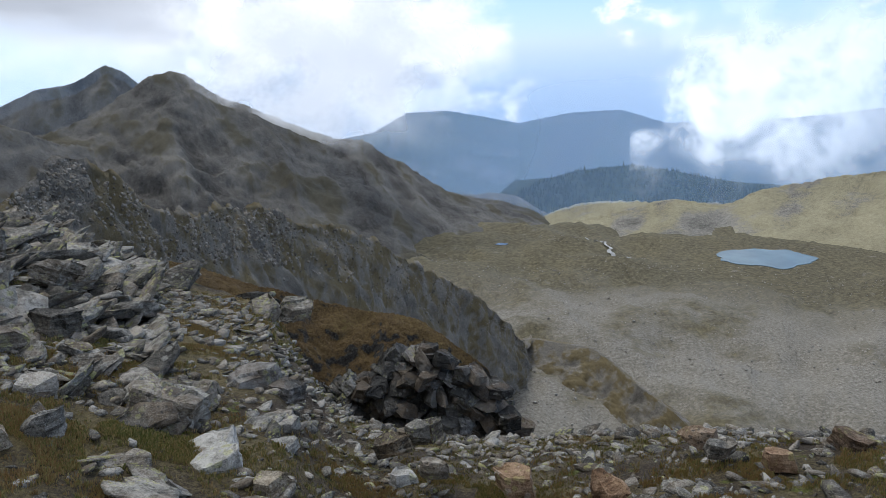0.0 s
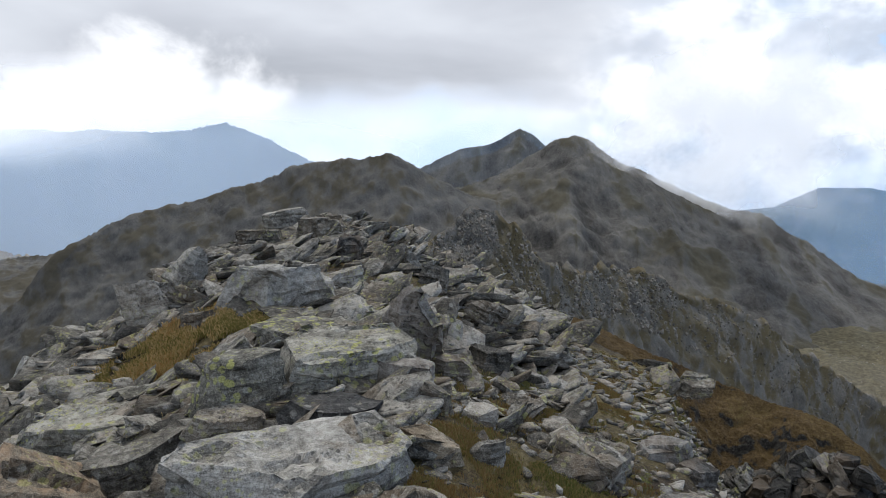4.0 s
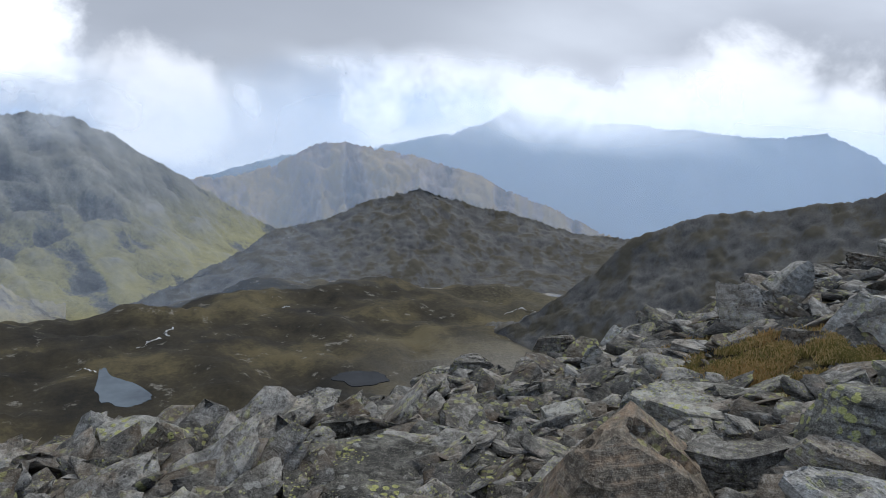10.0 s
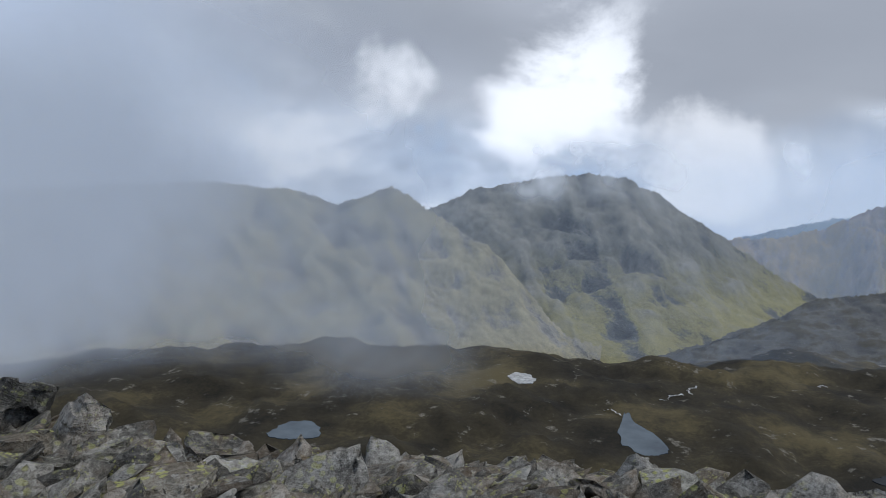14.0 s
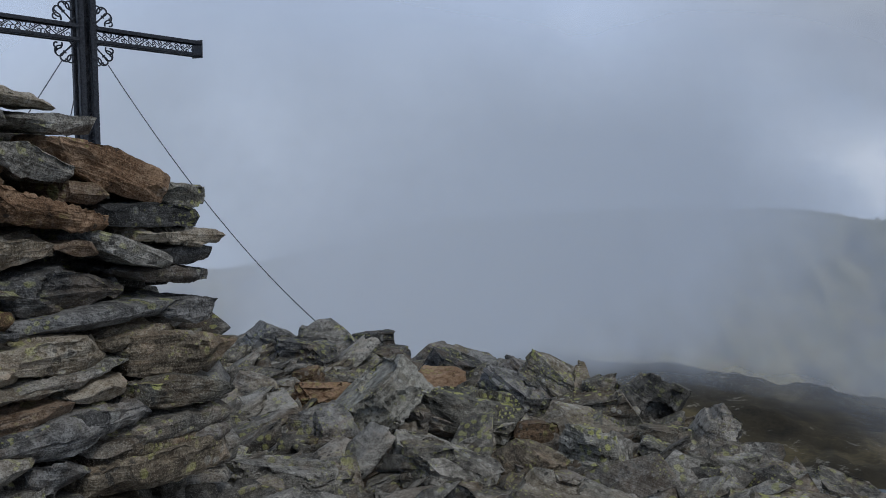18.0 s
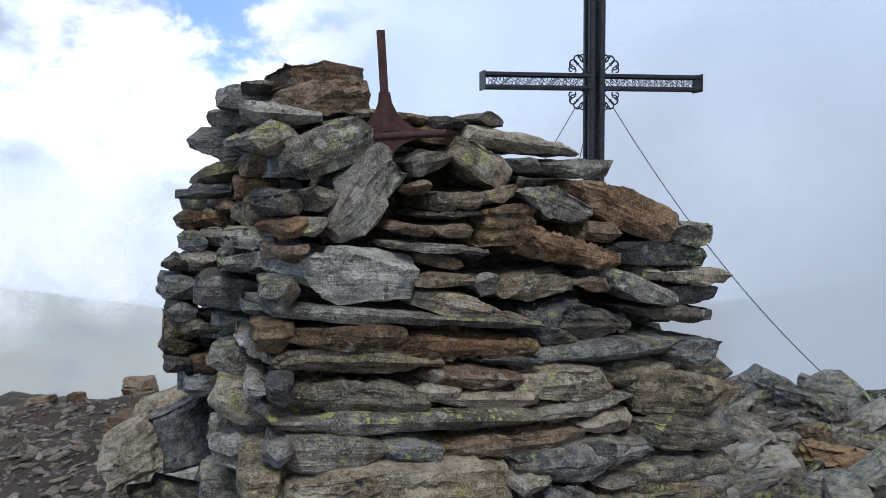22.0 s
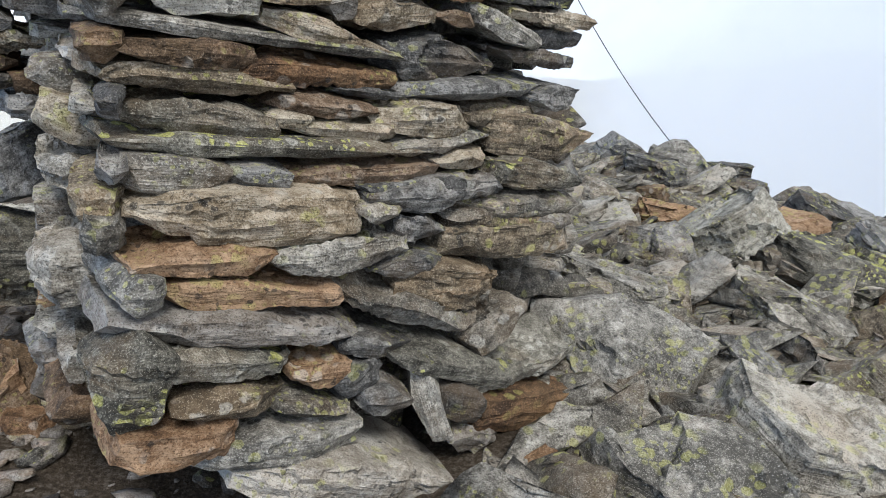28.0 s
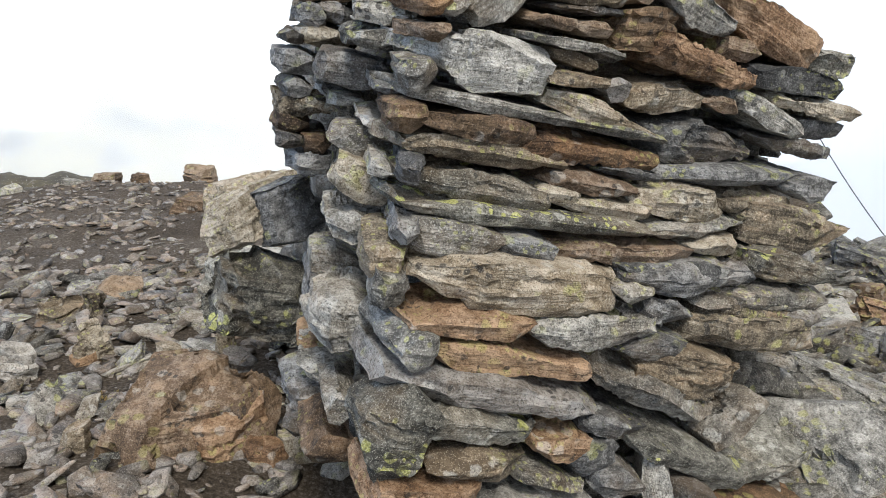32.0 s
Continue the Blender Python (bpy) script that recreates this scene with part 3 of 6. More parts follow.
mountain("dark distant peak behind a mountain shoulder", SCREE_PEAK,
         [(30, -5.0, 1900), (25, -4.0, 1900), (23.1, -3.1, 1900), (21, -2.15, 1900), (18.9, -1.9, 1900), (16.4, -0.65, 1900), (15.4, -1.1, 1900), (14.0, -2.4, 1900), (11, -5, 1900)],
         [(30, 1500), (11, 1500)], 0.10, 0.002, spurs=9)
mountain("dark brown grassy hill on the ridge", DARK_HILL,
         [(64, -18.5, 760), (59, -16, 760), (54, -12.2, 760), (50.7, -8.9, 760), (45.9, -6.6, 760), (41, -5.4, 750), (37.5, -4.7, 740), (34, -3.4, 720), (30.1, -2.85, 700), (26.7, -2.36, 690), (24.1, -3.7, 690), (22, -4.8, 690), (18, -6.5, 700)],
         [(64, 745), (59, 700), (54, 600), (45, 470), (35, 380), (18, 330)], 0.045, 0.003, spurs=6, gully=0.25, skew=-2.4, crag=0.005)
mountain("dark rocky ridge above brown moorland", DARK_HILL,
         [(94, -18, 1080), (90, -16, 1100), (86, -14.2, 1150), (81.9, -12.2, 1250), (79, -10.1, 1330), (74.4, -8.8, 1380), (71.4, -7.4, 1400), (67.9, -6.1, 1400), (65.2, -6.6, 1400), (61.6, -7.6, 1400), (58.4, -8.0, 1390),
          (55.2, -8.7, 1380), (50.8, -8.8, 1370), (46, -7.5, 1360)],
         [(94, 1020), (86, 1060), (80, 1100), (75, 1130), (60, 1130), (46, 1100)], 0.10, 0.005, spurs=5, gully=0.35, skew=-2.6, crag=0.004, floor=[(46, -272), (78, -278), (84, -310), (90, -355), (94, -385)])
mountain("hazy blue mountain massif under cloud", FAR_BLUE,
         [(84, -6, 4300), (78, -4.2, 4300), (72.3, -3.5, 4300), (64.8, -1.6, 4300), (62.5, -0.6, 4300), (60.8, 0.6, 4300), (59.6, 0.1, 4300), (57.7, 0.2, 4300), (54.5, -0.3, 4300), (52, -0.1, 4300), (49.2, -0.4, 4300), (46, -0.3, 4300), (43, -0.6, 4300), (40.5, -0.2, 4300), (38.6, 0.1, 4300), (37.4, -0.4, 4300), (35.5, -1.4, 4300), (32.9, -2.7, 4300), (29, -4.5, 4300)],
         [(84, 2900), (29, 2900)], 0.24, 0.005, spurs=8, gully=0.8, skew=-0.8)
mountain("rugged far mountain ridge with rusty slopes", RUGGED,
         [(92, -8.0, 3000), (88, -7.0, 3000), (84.9, -6.1, 3000), (81.8, -6.0, 3000), (79, -5.05, 3000), (75.9, -3.2, 3000), (73.6, -2.9, 3000), (68.9, -3.6, 3000), (64.4, -4.5, 3000), (60.3, -6.0, 3000), (57.1, -7.1, 3000), (52, -9, 3000)],
         [(92, 2250), (52, 2250)], 0.24, 0.006, spurs=6, gully=0.8, skew=-1.0)
mountain("steep green and grey mountain above the valley", GREEN_PEAK,
         [(113, -7.5, 1900), (107.5, -5.2, 1900), (103.7, -3.4, 1900), (97.3, -2.2, 1900), (92.7, -2.2, 1900), (90, -3.5, 1900), (86.8, -5.3, 1880), (84.1, -6.9, 1860), (81, -8.8, 1840), (78.4, -9.9, 1830), (74, -12, 1820)],
         [(113, 1150), (98, 1085), (90, 1090), (84, 1280), (74, 1650)], 0.13, 0.004, spurs=9, gully=0.55, skew=-3.6, crag=0.004, shape=1.5, floor=[(74, -380), (90, -340), (113, -345)])
mountain("yellow-green grassy ridge with pale rock", YELLOW_HILL,
         [(190, -16, 1500), (165, -9.5, 1500), (150, -5.8, 1500), (138, -4.6, 1500), (127.7, -3.6, 1500), (124, -3.65, 1500), (120.8, -4.2, 1480), (117.4, -4.4, 1450), (115, -5.1, 1430), (113, -4.5, 1400), (110.7, -3.8, 1380), (108.8, -4.8, 1370),
          (106.2, -6.3, 1340), (102.7, -8.3, 1290), (99.9, -10.9, 1240), (96.5, -14.6, 1190), (93.5, -16.4, 1110)],
         [(190, 1120), (150, 1100), (125, 1040), (110, 1000), (103, 985), (93.5, 970)], 0.13, 0.005, spurs=9, gully=0.45, skew=-3.6, crag=0.004, floor=[(93.5, -329), (190, -335)])
mountain("pale grassy hills far across the valley", YELLOW_HILL,
         [(232, -6.5, 2600), (219, -7.2, 2600), (213.9, -8.4, 2600), (208.7, -9.6, 2600), (200, -10.4, 2600), (185, -10.6, 2600), (168, -10.2, 2600), (162.8, -9.6, 2600), (158.7, -8.7, 2600), (156, -9.6, 2600), (146.8, -8.6, 2600), (140, -9, 2600)],
         [(232, 1700), (140, 1700)], 0.14, 0.003, spurs=12)
mountain("blue wooded hills in haze", FAR_BLUE,
         [(6, -7.5, 3400), (-2.2, -6.4, 3400), (-4.9, -4.95, 3400), (-8, -4.9, 3400), (-11, -5.45, 3400), (-13.6, -5.95, 3400), (-17.5, -5.2, 3400), (-21.3, -5.05, 3400), (-24.6, -6.0, 3400), (-26.6, -5.9, 3400), (-33, -5.6, 3400),
          (-38.7, -4.8, 3400), (-60, -4.0, 3400), (-88, -6, 3400)],
         [(6, 1900), (-88, 1900)], 0.10, 0.001, spurs=14)
mountain("dark spruce forest on a rounded hill", FOREST,
         [(-8, -13.4, 1700), (-11.4, -12.4, 1700), (-15, -10.6, 1700), (-18, -9.65, 1700), (-22.3, -9.15, 1700), (-26.4, -9.75, 1700), (-30.8, -10.5, 1700), (-38, -11, 1700)],
         [(-8, 1250), (-38, 1250)], 0.05, 0.002, spurs=14)
mountain("sunlit yellow grass hill beside a lake", YELLOW_HILL,
         [(-15, -14.4, 1120), (-16.6, -13.9, 1120), (-19.9, -13.2, 1120), (-25.3, -11.6, 1120), (-29, -12.1, 1120), (-31.6, -10.7, 1150), (-35.2, -9.8, 1180), (-39.1, -8.9, 1180), (-60, -7, 1180)],
         [(-15, 1050), (-25, 920), (-40, 900), (-60, 850)], 0.10, 0.004, spurs=14)
mountain("brown moraine mound in the grey basin", CRAG,
         [(-8.5, -23.6, 505), (-10.3, -22.9, 505), (-15.1, -22.75, 500), (-19.7, -23.2, 485), (-23.5, -25.8, 430), (-26.8, -27.7, 400), (-29, -29.2, 385)],
         [(-8.5, 470), (-15, 425), (-20, 400), (-26, 372), (-29, 368)], 0.2, 0.002, step=0.10, spurs=5, gully=0.3, name="moraine_mound")
CRAG_RIDGE = mountain("craggy rock spur below the summit", CRAG,
         [(31, -12.5, 30), (25, -9.9, 45), (23.5, -8.94, 50), (21.9, -7.78, 55), (20.4, -6.77, 60), (18.6, -6.78, 64), (17.3, -7.85, 70), (15.3, -10.08, 84), (12.3, -11.83, 115), (9.4, -11.14, 160), (6, -11.76, 190), (3.5, -12.81, 215),
          (0, -13.7, 250), (-3.1, -15.41, 290), (-5.3, -16.84, 320), (-8.1, -18.25, 360), (-10.9, -19.85, 400), (-12.7, -21.39, 440), (-14.6, -23.3, 478)],
         [(31, 20), (20, 34), (12, 62), (6, 105), (0, 150), (-5, 220), (-9, 300), (-12, 390), (-14.6, 465)], 0.0, 0.0, step=0.10, spurs=10, gully=0.30, skew=-4.5, crag=0.010, name="crag",
         floor=[(-14.6, -222), (-9, -212), (-5, -170), (0, -122), (6, -82), (12, -46), (20, -20), (31, -10)])
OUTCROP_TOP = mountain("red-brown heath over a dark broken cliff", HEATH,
         [(14, -14.9, 12.0), (12.7, -15.2, 11.8), (8.7, -17.1, 11.4), (4.5, -18.6, 11.0), (-0.5, -20.1, 10.6), (-5.2, -21.0, 10.2), (-7.5, -22.65, 9.9), (-10.8, -24.9, 9.6), (-12.2, -27.0, 9.4), (-15.1, -30.3, 9.2), (-17.5, -34, 9.0)],
         [(14, 8.8), (4, 8.0), (-8, 7.9), (-17.5, 8.2)], 0.16, 0.004, step=0.16, spurs=9, gully=0.8, name="heath_knoll", shape=0.42, floor=[(-17.5, -6.2), (-8, -4.6), (4, -4.0), (14, -2.6)])

# The stones that show in the cairn: place, size along, through and up, lean, turn, kind.
STONES_A = [(0.76, -3.25, 1.985, 0.27, 0.26, 0.108, 2, 217, 'b'), (0.75, -3.22, 1.917, 0.29, 0.28, 0.141, -3, 219, 'b'), (0.89, -3.08, 1.787, 0.17, 0.3, 0.101, -3, 219, 't'), (0.72, -3.11, 1.754, 0.34, 0.24, 0.15, -19, 227, 'm'), (0.63, -3.3, 1.866, 0.14, 0.27, 0.038, 2, 217, 't'), (0.52, -3.41, 1.855, 0.13, 0.34, 0.043, 4, 216, 'b'), (0.41, -3.48, 1.844, 0.21, 0.32, 0.048, 3, 216, 'd'), (0.45, -3.43, 1.805, 0.22, 0.3, 0.067, 3, 216, 'b'), (0.25, -3.57, 1.862, 0.12, 0.3, 0.054, 11, 212, 'd'), (0.13, -3.61, 1.773, 0.54, 0.29, 0.081, 8, 214, 't'), (0.46, -3.38, 1.713, 0.16, 0.31, 0.089, -12, 223, 'd')]
STONES_B = [(0.26, -3.49, 1.701, 0.22, 0.32, 0.133, 33, 203, 't'), (-0.07, -3.75, 1.682, 0.37, 0.27, 0.08, 1, 217, 'g'), (0.15, -3.59, 1.694, 0.13, 0.33, 0.058, 3, 217, 'd'), (0.01, -3.61, 1.554, 0.35, 0.31, 0.122, 18, 212, 'g'), (-0.27, -3.81, 1.516, 0.46, 0.31, 0.164, 22, 211, 'r'), (-0.56, -3.98, 1.409, 0.26, 0.28, 0.103, 5, 216, 'm'), (-0.41, -3.84, 1.345, 0.42, 0.28, 0.103, 5, 217, 'd'), (-0.14, -3.74, 1.441, 0.17, 0.33, 0.079, 5, 216, 'b'), (0.63, -3.15, 1.605, 0.36, 0.25, 0.19, -42, 235, 'p'), (0.67, -3.08, 1.357, 0.43, 0.34, 0.176, 7, 217, 'p'), (0.83, -3.02, 1.588, 0.1, 0.3, 0.101, -6, 220, 'g')]
STONES_C = [(0.74, -3.08, 1.596, 0.11, 0.29, 0.085, -3, 218, 'g'), (0.8, -2.98, 1.514, 0.08, 0.28, 0.052, -11, 221, 'r'), (0.76, -3.01, 1.511, 0.12, 0.3, 0.052, -12, 221, 'p'), (0.79, -2.96, 1.438, 0.09, 0.31, 0.062, -9, 220, 'b'), (0.49, -3.22, 1.491, 0.12, 0.33, 0.052, 7, 215, 'b'), (0.49, -3.3, 1.621, 0.1, 0.31, 0.064, -8, 220, 'b'), (0.35, -3.36, 1.574, 0.16, 0.33, 0.066, -1, 218, 't'), (0.37, -3.36, 1.527, 0.21, 0.33, 0.046, 1, 217, 'd'), (0.37, -3.34, 1.475, 0.19, 0.31, 0.057, 4, 216, 'b'), (0.23, -3.48, 1.595, 0.22, 0.32, 0.068, -10, 221, 'b'), (0.19, -3.47, 1.482, 0.26, 0.27, 0.156, -2, 218, 'b')]
STONES_D = [(-0.04, -3.59, 1.374, 0.42, 0.33, 0.135, 13, 216, 'r'), (0.37, -3.24, 1.418, 0.35, 0.25, 0.06, 8, 216, 'g'), (0.4, -3.28, 1.383, 0.2, 0.28, 0.049, 12, 216, 't'), (0.38, -3.23, 1.323, 0.21, 0.27, 0.049, 5, 217, 't'), (0.28, -3.39, 1.289, 0.16, 0.33, 0.089, 11, 217, 'd'), (0.1, -3.51, 1.251, 0.34, 0.3, 0.127, -2, 218, 't'), (-0.11, -3.66, 1.25, 0.18, 0.31, 0.065, 10, 217, 'b'), (-0.32, -3.78, 1.207, 0.36, 0.33, 0.096, 21, 216, 'g'), (-0.53, -3.93, 1.243, 0.51, 0.29, 0.088, 7, 217, 't'), (-0.57, -4.0, 1.152, 0.34, 0.27, 0.084, 5, 217, 'd'), (-0.48, -3.93, 1.085, 0.5, 0.3, 0.087, 9, 215, 'd')]
STONES_E = [(0.27, -3.32, 1.204, 0.49, 0.26, 0.081, 16, 216, 't'), (-0.09, -3.63, 1.101, 0.5, 0.3, 0.181, 5, 216, 'd'), (0.48, -3.22, 1.204, 0.94, 0.4, 0.045, 9, 217, 'g'), (0.63, -3.01, 1.177, 0.39, 0.27, 0.088, 8, 217, 'b'), (0.58, -3.12, 1.116, 0.25, 0.33, 0.029, 10, 216, 't'), (0.32, -3.28, 1.094, 0.57, 0.29, 0.104, 8, 215, 'r'), (-0.19, -3.69, 0.999, 0.79, 0.4, 0.076, 2, 217, 'd'), (-0.57, -3.89, 0.94, 0.28, 0.3, 0.107, 7, 215, 'd'), (0.63, -3.06, 1.1, 0.54, 0.33, 0.089, 9, 215, 't'), (0.27, -3.25, 0.992, 0.38, 0.28, 0.073, 10, 214, 'b'), (-0.04, -3.46, 0.913, 0.42, 0.26, 0.133, 8, 214, 't')]
STONES_F = [(-0.31, -3.7, 0.896, 0.32, 0.34, 0.1, -1, 218, 't'), (-0.48, -3.77, 0.83, 0.25, 0.29, 0.07, 5, 214, 'g'), (0.63, -2.99, 1.0, 0.47, 0.28, 0.127, 11, 213, 'm'), (0.38, -3.14, 0.97, 0.15, 0.24, 0.056, 10, 214, 't'), (0.23, -3.29, 0.91, 0.47, 0.3, 0.066, 9, 213, 't'), (0.34, -3.21, 0.88, 1.21, 0.4, 0.069, 8, 213, 'm'), (-0.11, -3.48, 0.833, 0.43, 0.31, 0.063, 2, 217, 'g'), (-0.18, -3.46, 0.775, 0.26, 0.31, 0.093, 2, 216, 't'), (-0.54, -3.75, 0.797, 0.57, 0.24, 0.175, 8, 212, 't'), (-0.5, -3.63, 0.686, 0.47, 0.31, 0.119, 13, 212, 'm'), (0.65, -2.89, 0.864, 0.29, 0.27, 0.111, 10, 211, 'p')]
STONES_G = [(0.45, -3.03, 0.822, 0.18, 0.3, 0.064, 11, 210, 'd'), (0.15, -3.21, 0.778, 0.54, 0.28, 0.081, 5, 214, 'b'), (-0.08, -3.31, 0.7, 0.57, 0.28, 0.098, 5, 215, 'd'), (-0.4, -3.6, 0.577, 0.63, 0.4, 0.1, 7, 216, 'g'), (-0.38, -3.58, 0.472, 0.62, 0.4, 0.195, 10, 215, 't'), (-0.58, -3.63, 0.499, 0.24, 0.3, 0.071, 11, 215, 'd'), (0.17, -3.37, 1.021, 0.24, 0.27, 0.051, 7, 215, 'd'), (0.45, -3.11, 0.893, 0.39, 0.32, 0.036, 9, 213, 'd'), (1.04, -3.42, 1.942, 0.21, 0.22, 0.077, 3, 202, 'g'), (0.97, -3.35, 1.968, 0.13, 0.27, 0.041, 1, 201, 'g'), (1.21, -3.63, 1.889, 0.15, 0.23, 0.097, -4, 203, 'g')]
STONES_H = [(0.85, -3.16, 1.857, 0.19, 0.28, 0.067, 5, 200, 'g'), (1.3, -3.7, 1.799, 0.19, 0.29, 0.123, 1, 204, 'd'), (0.97, -3.2, 1.559, 0.13, 0.23, 0.117, -5, 202, 't'), (0.99, -3.27, 1.639, 0.11, 0.29, 0.083, 0, 202, 'r'), (0.96, -3.17, 1.468, 0.16, 0.22, 0.076, 2, 202, 'g'), (0.98, -3.19, 1.391, 0.18, 0.25, 0.085, 2, 202, 'g'), (1.09, -3.3, 1.271, 0.23, 0.28, 0.124, 3, 203, 'd'), (0.79, -2.91, 1.325, 0.08, 0.22, 0.098, -10, 202, 'p'), (0.82, -2.93, 1.205, 0.09, 0.28, 0.09, -11, 203, 'b'), (1.39, -3.55, 1.506, 0.09, 0.28, 0.083, -2, 207, 'b'), (1.29, -3.57, 1.507, 0.12, 0.21, 0.088, 3, 205, 'r')]
STONES_I = [(1.23, -3.56, 1.549, 0.06, 0.28, 0.059, 3, 204, 'b'), (1.36, -3.51, 1.428, 0.08, 0.23, 0.087, 2, 207, 'd'), (1.28, -3.56, 1.437, 0.12, 0.24, 0.087, 8, 204, 'd'), (1.32, -3.56, 1.352, 0.16, 0.29, 0.087, 4, 205, 't'), (1.39, -3.43, 1.347, 0.07, 0.2, 0.064, 8, 207, 'd'), (1.38, -3.47, 1.259, 0.14, 0.29, 0.1, 9, 206, 'd'), (1.38, -3.43, 1.17, 0.09, 0.24, 0.078, 1, 208, 'd'), (1.37, -3.49, 1.101, 0.17, 0.29, 0.123, 2, 207, 't'), (1.16, -3.39, 1.159, 0.11, 0.27, 0.056, 4, 204, 'g'), (0.98, -3.15, 1.138, 0.08, 0.27, 0.058, 11, 200, 'p'), (1.39, -3.43, 1.034, 0.11, 0.23, 0.069, 13, 205, 'b')]
STONES_J = [(1.34, -3.59, 1.602, 0.16, 0.22, 0.037, 1, 206, 'd'), (1.29, -3.65, 1.684, 0.19, 0.26, 0.075, -12, 204, 'd'), (0.94, -3.22, 1.703, 0.12, 0.28, 0.08, 0, 201, 'b'), (1.4, -3.43, 0.978, 0.09, 0.29, 0.069, 7, 207, 'd'), (1.31, -3.47, 0.974, 0.1, 0.29, 0.073, 5, 205, 'b'), (1.33, -3.45, 0.894, 0.12, 0.29, 0.137, 3, 206, 'd'), (1.01, -3.15, 1.059, 0.18, 0.2, 0.12, 9, 201, 'p'), (0.96, -3.08, 0.943, 0.18, 0.22, 0.124, 19, 197, 't'), (0.88, -2.98, 1.028, 0.09, 0.27, 0.072, 13, 198, 'g'), (0.99, -3.06, 0.792, 0.18, 0.24, 0.119, 7, 201, 'g'), (0.82, -2.81, 0.796, 0.11, 0.26, 0.138, 5, 200, 't')]
STONES_K = [(0.77, -2.84, 1.063, 0.05, 0.23, 0.085, 6, 199, 'd'), (0.76, -2.79, 0.905, 0.06, 0.25, 0.102, 5, 199, 'd'), (0.9, -3.05, 1.258, 0.1, 0.24, 0.055, 10, 200, 'd'), (0.48, -2.97, 0.725, 0.71, 0.4, 0.175, 9, 213, 't'), (0.09, -3.14, 0.677, 0.16, 0.26, 0.078, 7, 216, 'g'), (-0.07, -3.32, 0.697, 0.54, 0.33, 0.106, 3, 216, 'd'), (-0.37, -3.6, 0.557, 0.67, 0.4, 0.087, 8, 216, 'g'), (-0.39, -3.53, 0.461, 0.71, 0.4, 0.17, 8, 216, 't'), (-0.06, -3.25, 0.582, 0.23, 0.24, 0.12, 18, 213, 'd'), (0.56, -2.79, 0.641, 0.42, 0.27, 0.09, 9, 216, 'r'), (0.21, -3.05, 0.572, 0.49, 0.28, 0.142, 6, 216, 'g')]
STONES_L = [(0.01, -3.22, 0.467, 0.31, 0.32, 0.101, 6, 216, 'd'), (-0.17, -3.28, 0.356, 0.44, 0.25, 0.179, 17, 213, 't'), (0.45, -2.85, 0.505, 0.56, 0.25, 0.093, 14, 214, 'r'), (0.72, -2.67, 0.6, 0.12, 0.34, 0.113, 11, 215, 'p'), (0.48, -2.87, 0.409, 0.81, 0.4, 0.102, 16, 214, 'd'), (0.0, -3.21, 0.308, 0.67, 0.4, 0.146, 26, 211, 'g'), (0.52, -2.72, 0.342, 0.46, 0.28, 0.11, 17, 214, 'm'), (0.27, -2.92, 0.211, 0.19, 0.3, 0.118, 13, 215, 'r'), (0.14, -2.98, 0.154, 0.18, 0.26, 0.127, -22, 222, 'd'), (0.71, -2.58, 0.351, 0.2, 0.25, 0.317, 20, 213, 'm'), (0.5, -2.74, 0.216, 0.35, 0.31, 0.095, 17, 214, 't')]
STONES_M = [(0.27, -2.86, 0.103, 0.26, 0.25, 0.079, 19, 214, 'g'), (0.62, -2.6, 0.143, 0.34, 0.28, 0.137, 15, 215, 'r'), (0.41, -2.82, 0.006, 0.63, 0.4, 0.139, 11, 215, 'p'), (0.17, -2.93, -0.235, 0.86, 0.4, 0.227, 24, 214, 'p'), (-0.15, -3.14, -0.026, 0.35, 0.28, 0.112, 71, 183, 'g'), (-0.16, -3.25, 0.074, 0.61, 0.4, 0.105, 26, 212, 'm'), (-0.36, -3.35, 0.154, 0.26, 0.28, 0.109, -28, 224, 'g'), (-0.46, -3.48, -0.082, 0.66, 0.4, 0.14, 3, 217, 'm'), (0.04, -3.02, 0.044, 0.19, 0.29, 0.119, 15, 215, 'd'), (-0.52, -3.46, -0.259, 0.65, 0.4, 0.174, 13, 216, 'r'), (-0.23, -3.18, -0.073, 0.21, 0.28, 0.129, 26, 212, 'd')]
STONES_N = [(0.09, -3.08, 0.219, 0.3, 0.33, 0.077, 19, 213, 'd'), (-0.27, -3.21, -0.256, 0.29, 0.33, 0.157, 28, 213, 'd'), (1.12, -3.23, 0.603, 0.15, 0.23, 0.119, 3, 205, 'g'), (1.13, -3.21, 0.521, 0.13, 0.21, 0.056, 11, 203, 'd'), (0.95, -2.92, 0.525, 0.22, 0.27, 0.204, 3, 205, 'g'), (0.79, -2.76, 0.744, 0.08, 0.28, 0.129, 5, 202, 'g'), (1.09, -3.07, 0.255, 0.16, 0.27, 0.076, 8, 203, 'g'), (1.16, -3.08, 0.106, 0.12, 0.21, 0.133, -6, 212, 'd'), (0.95, -2.82, 0.261, 0.09, 0.2, 0.115, 1, 206, 'g'), (1.02, -2.89, 0.073, 0.13, 0.28, 0.143, 5, 205, 'b'), (1.17, -3.16, 0.262, 0.1, 0.21, 0.066, 10, 203, 'r')]
STONES_O = [(1.19, -3.1, 0.005, 0.08, 0.29, 0.089, 13, 201, 'd'), (1.16, -3.2, 0.447, 0.1, 0.2, 0.087, 9, 204, 'd')]
CAIRN_STONES = STONES_A + STONES_B + STONES_C + STONES_D + STONES_E + STONES_F + STONES_G + STONES_H + STONES_I + STONES_J + STONES_K + STONES_L + STONES_M + STONES_N + STONES_O
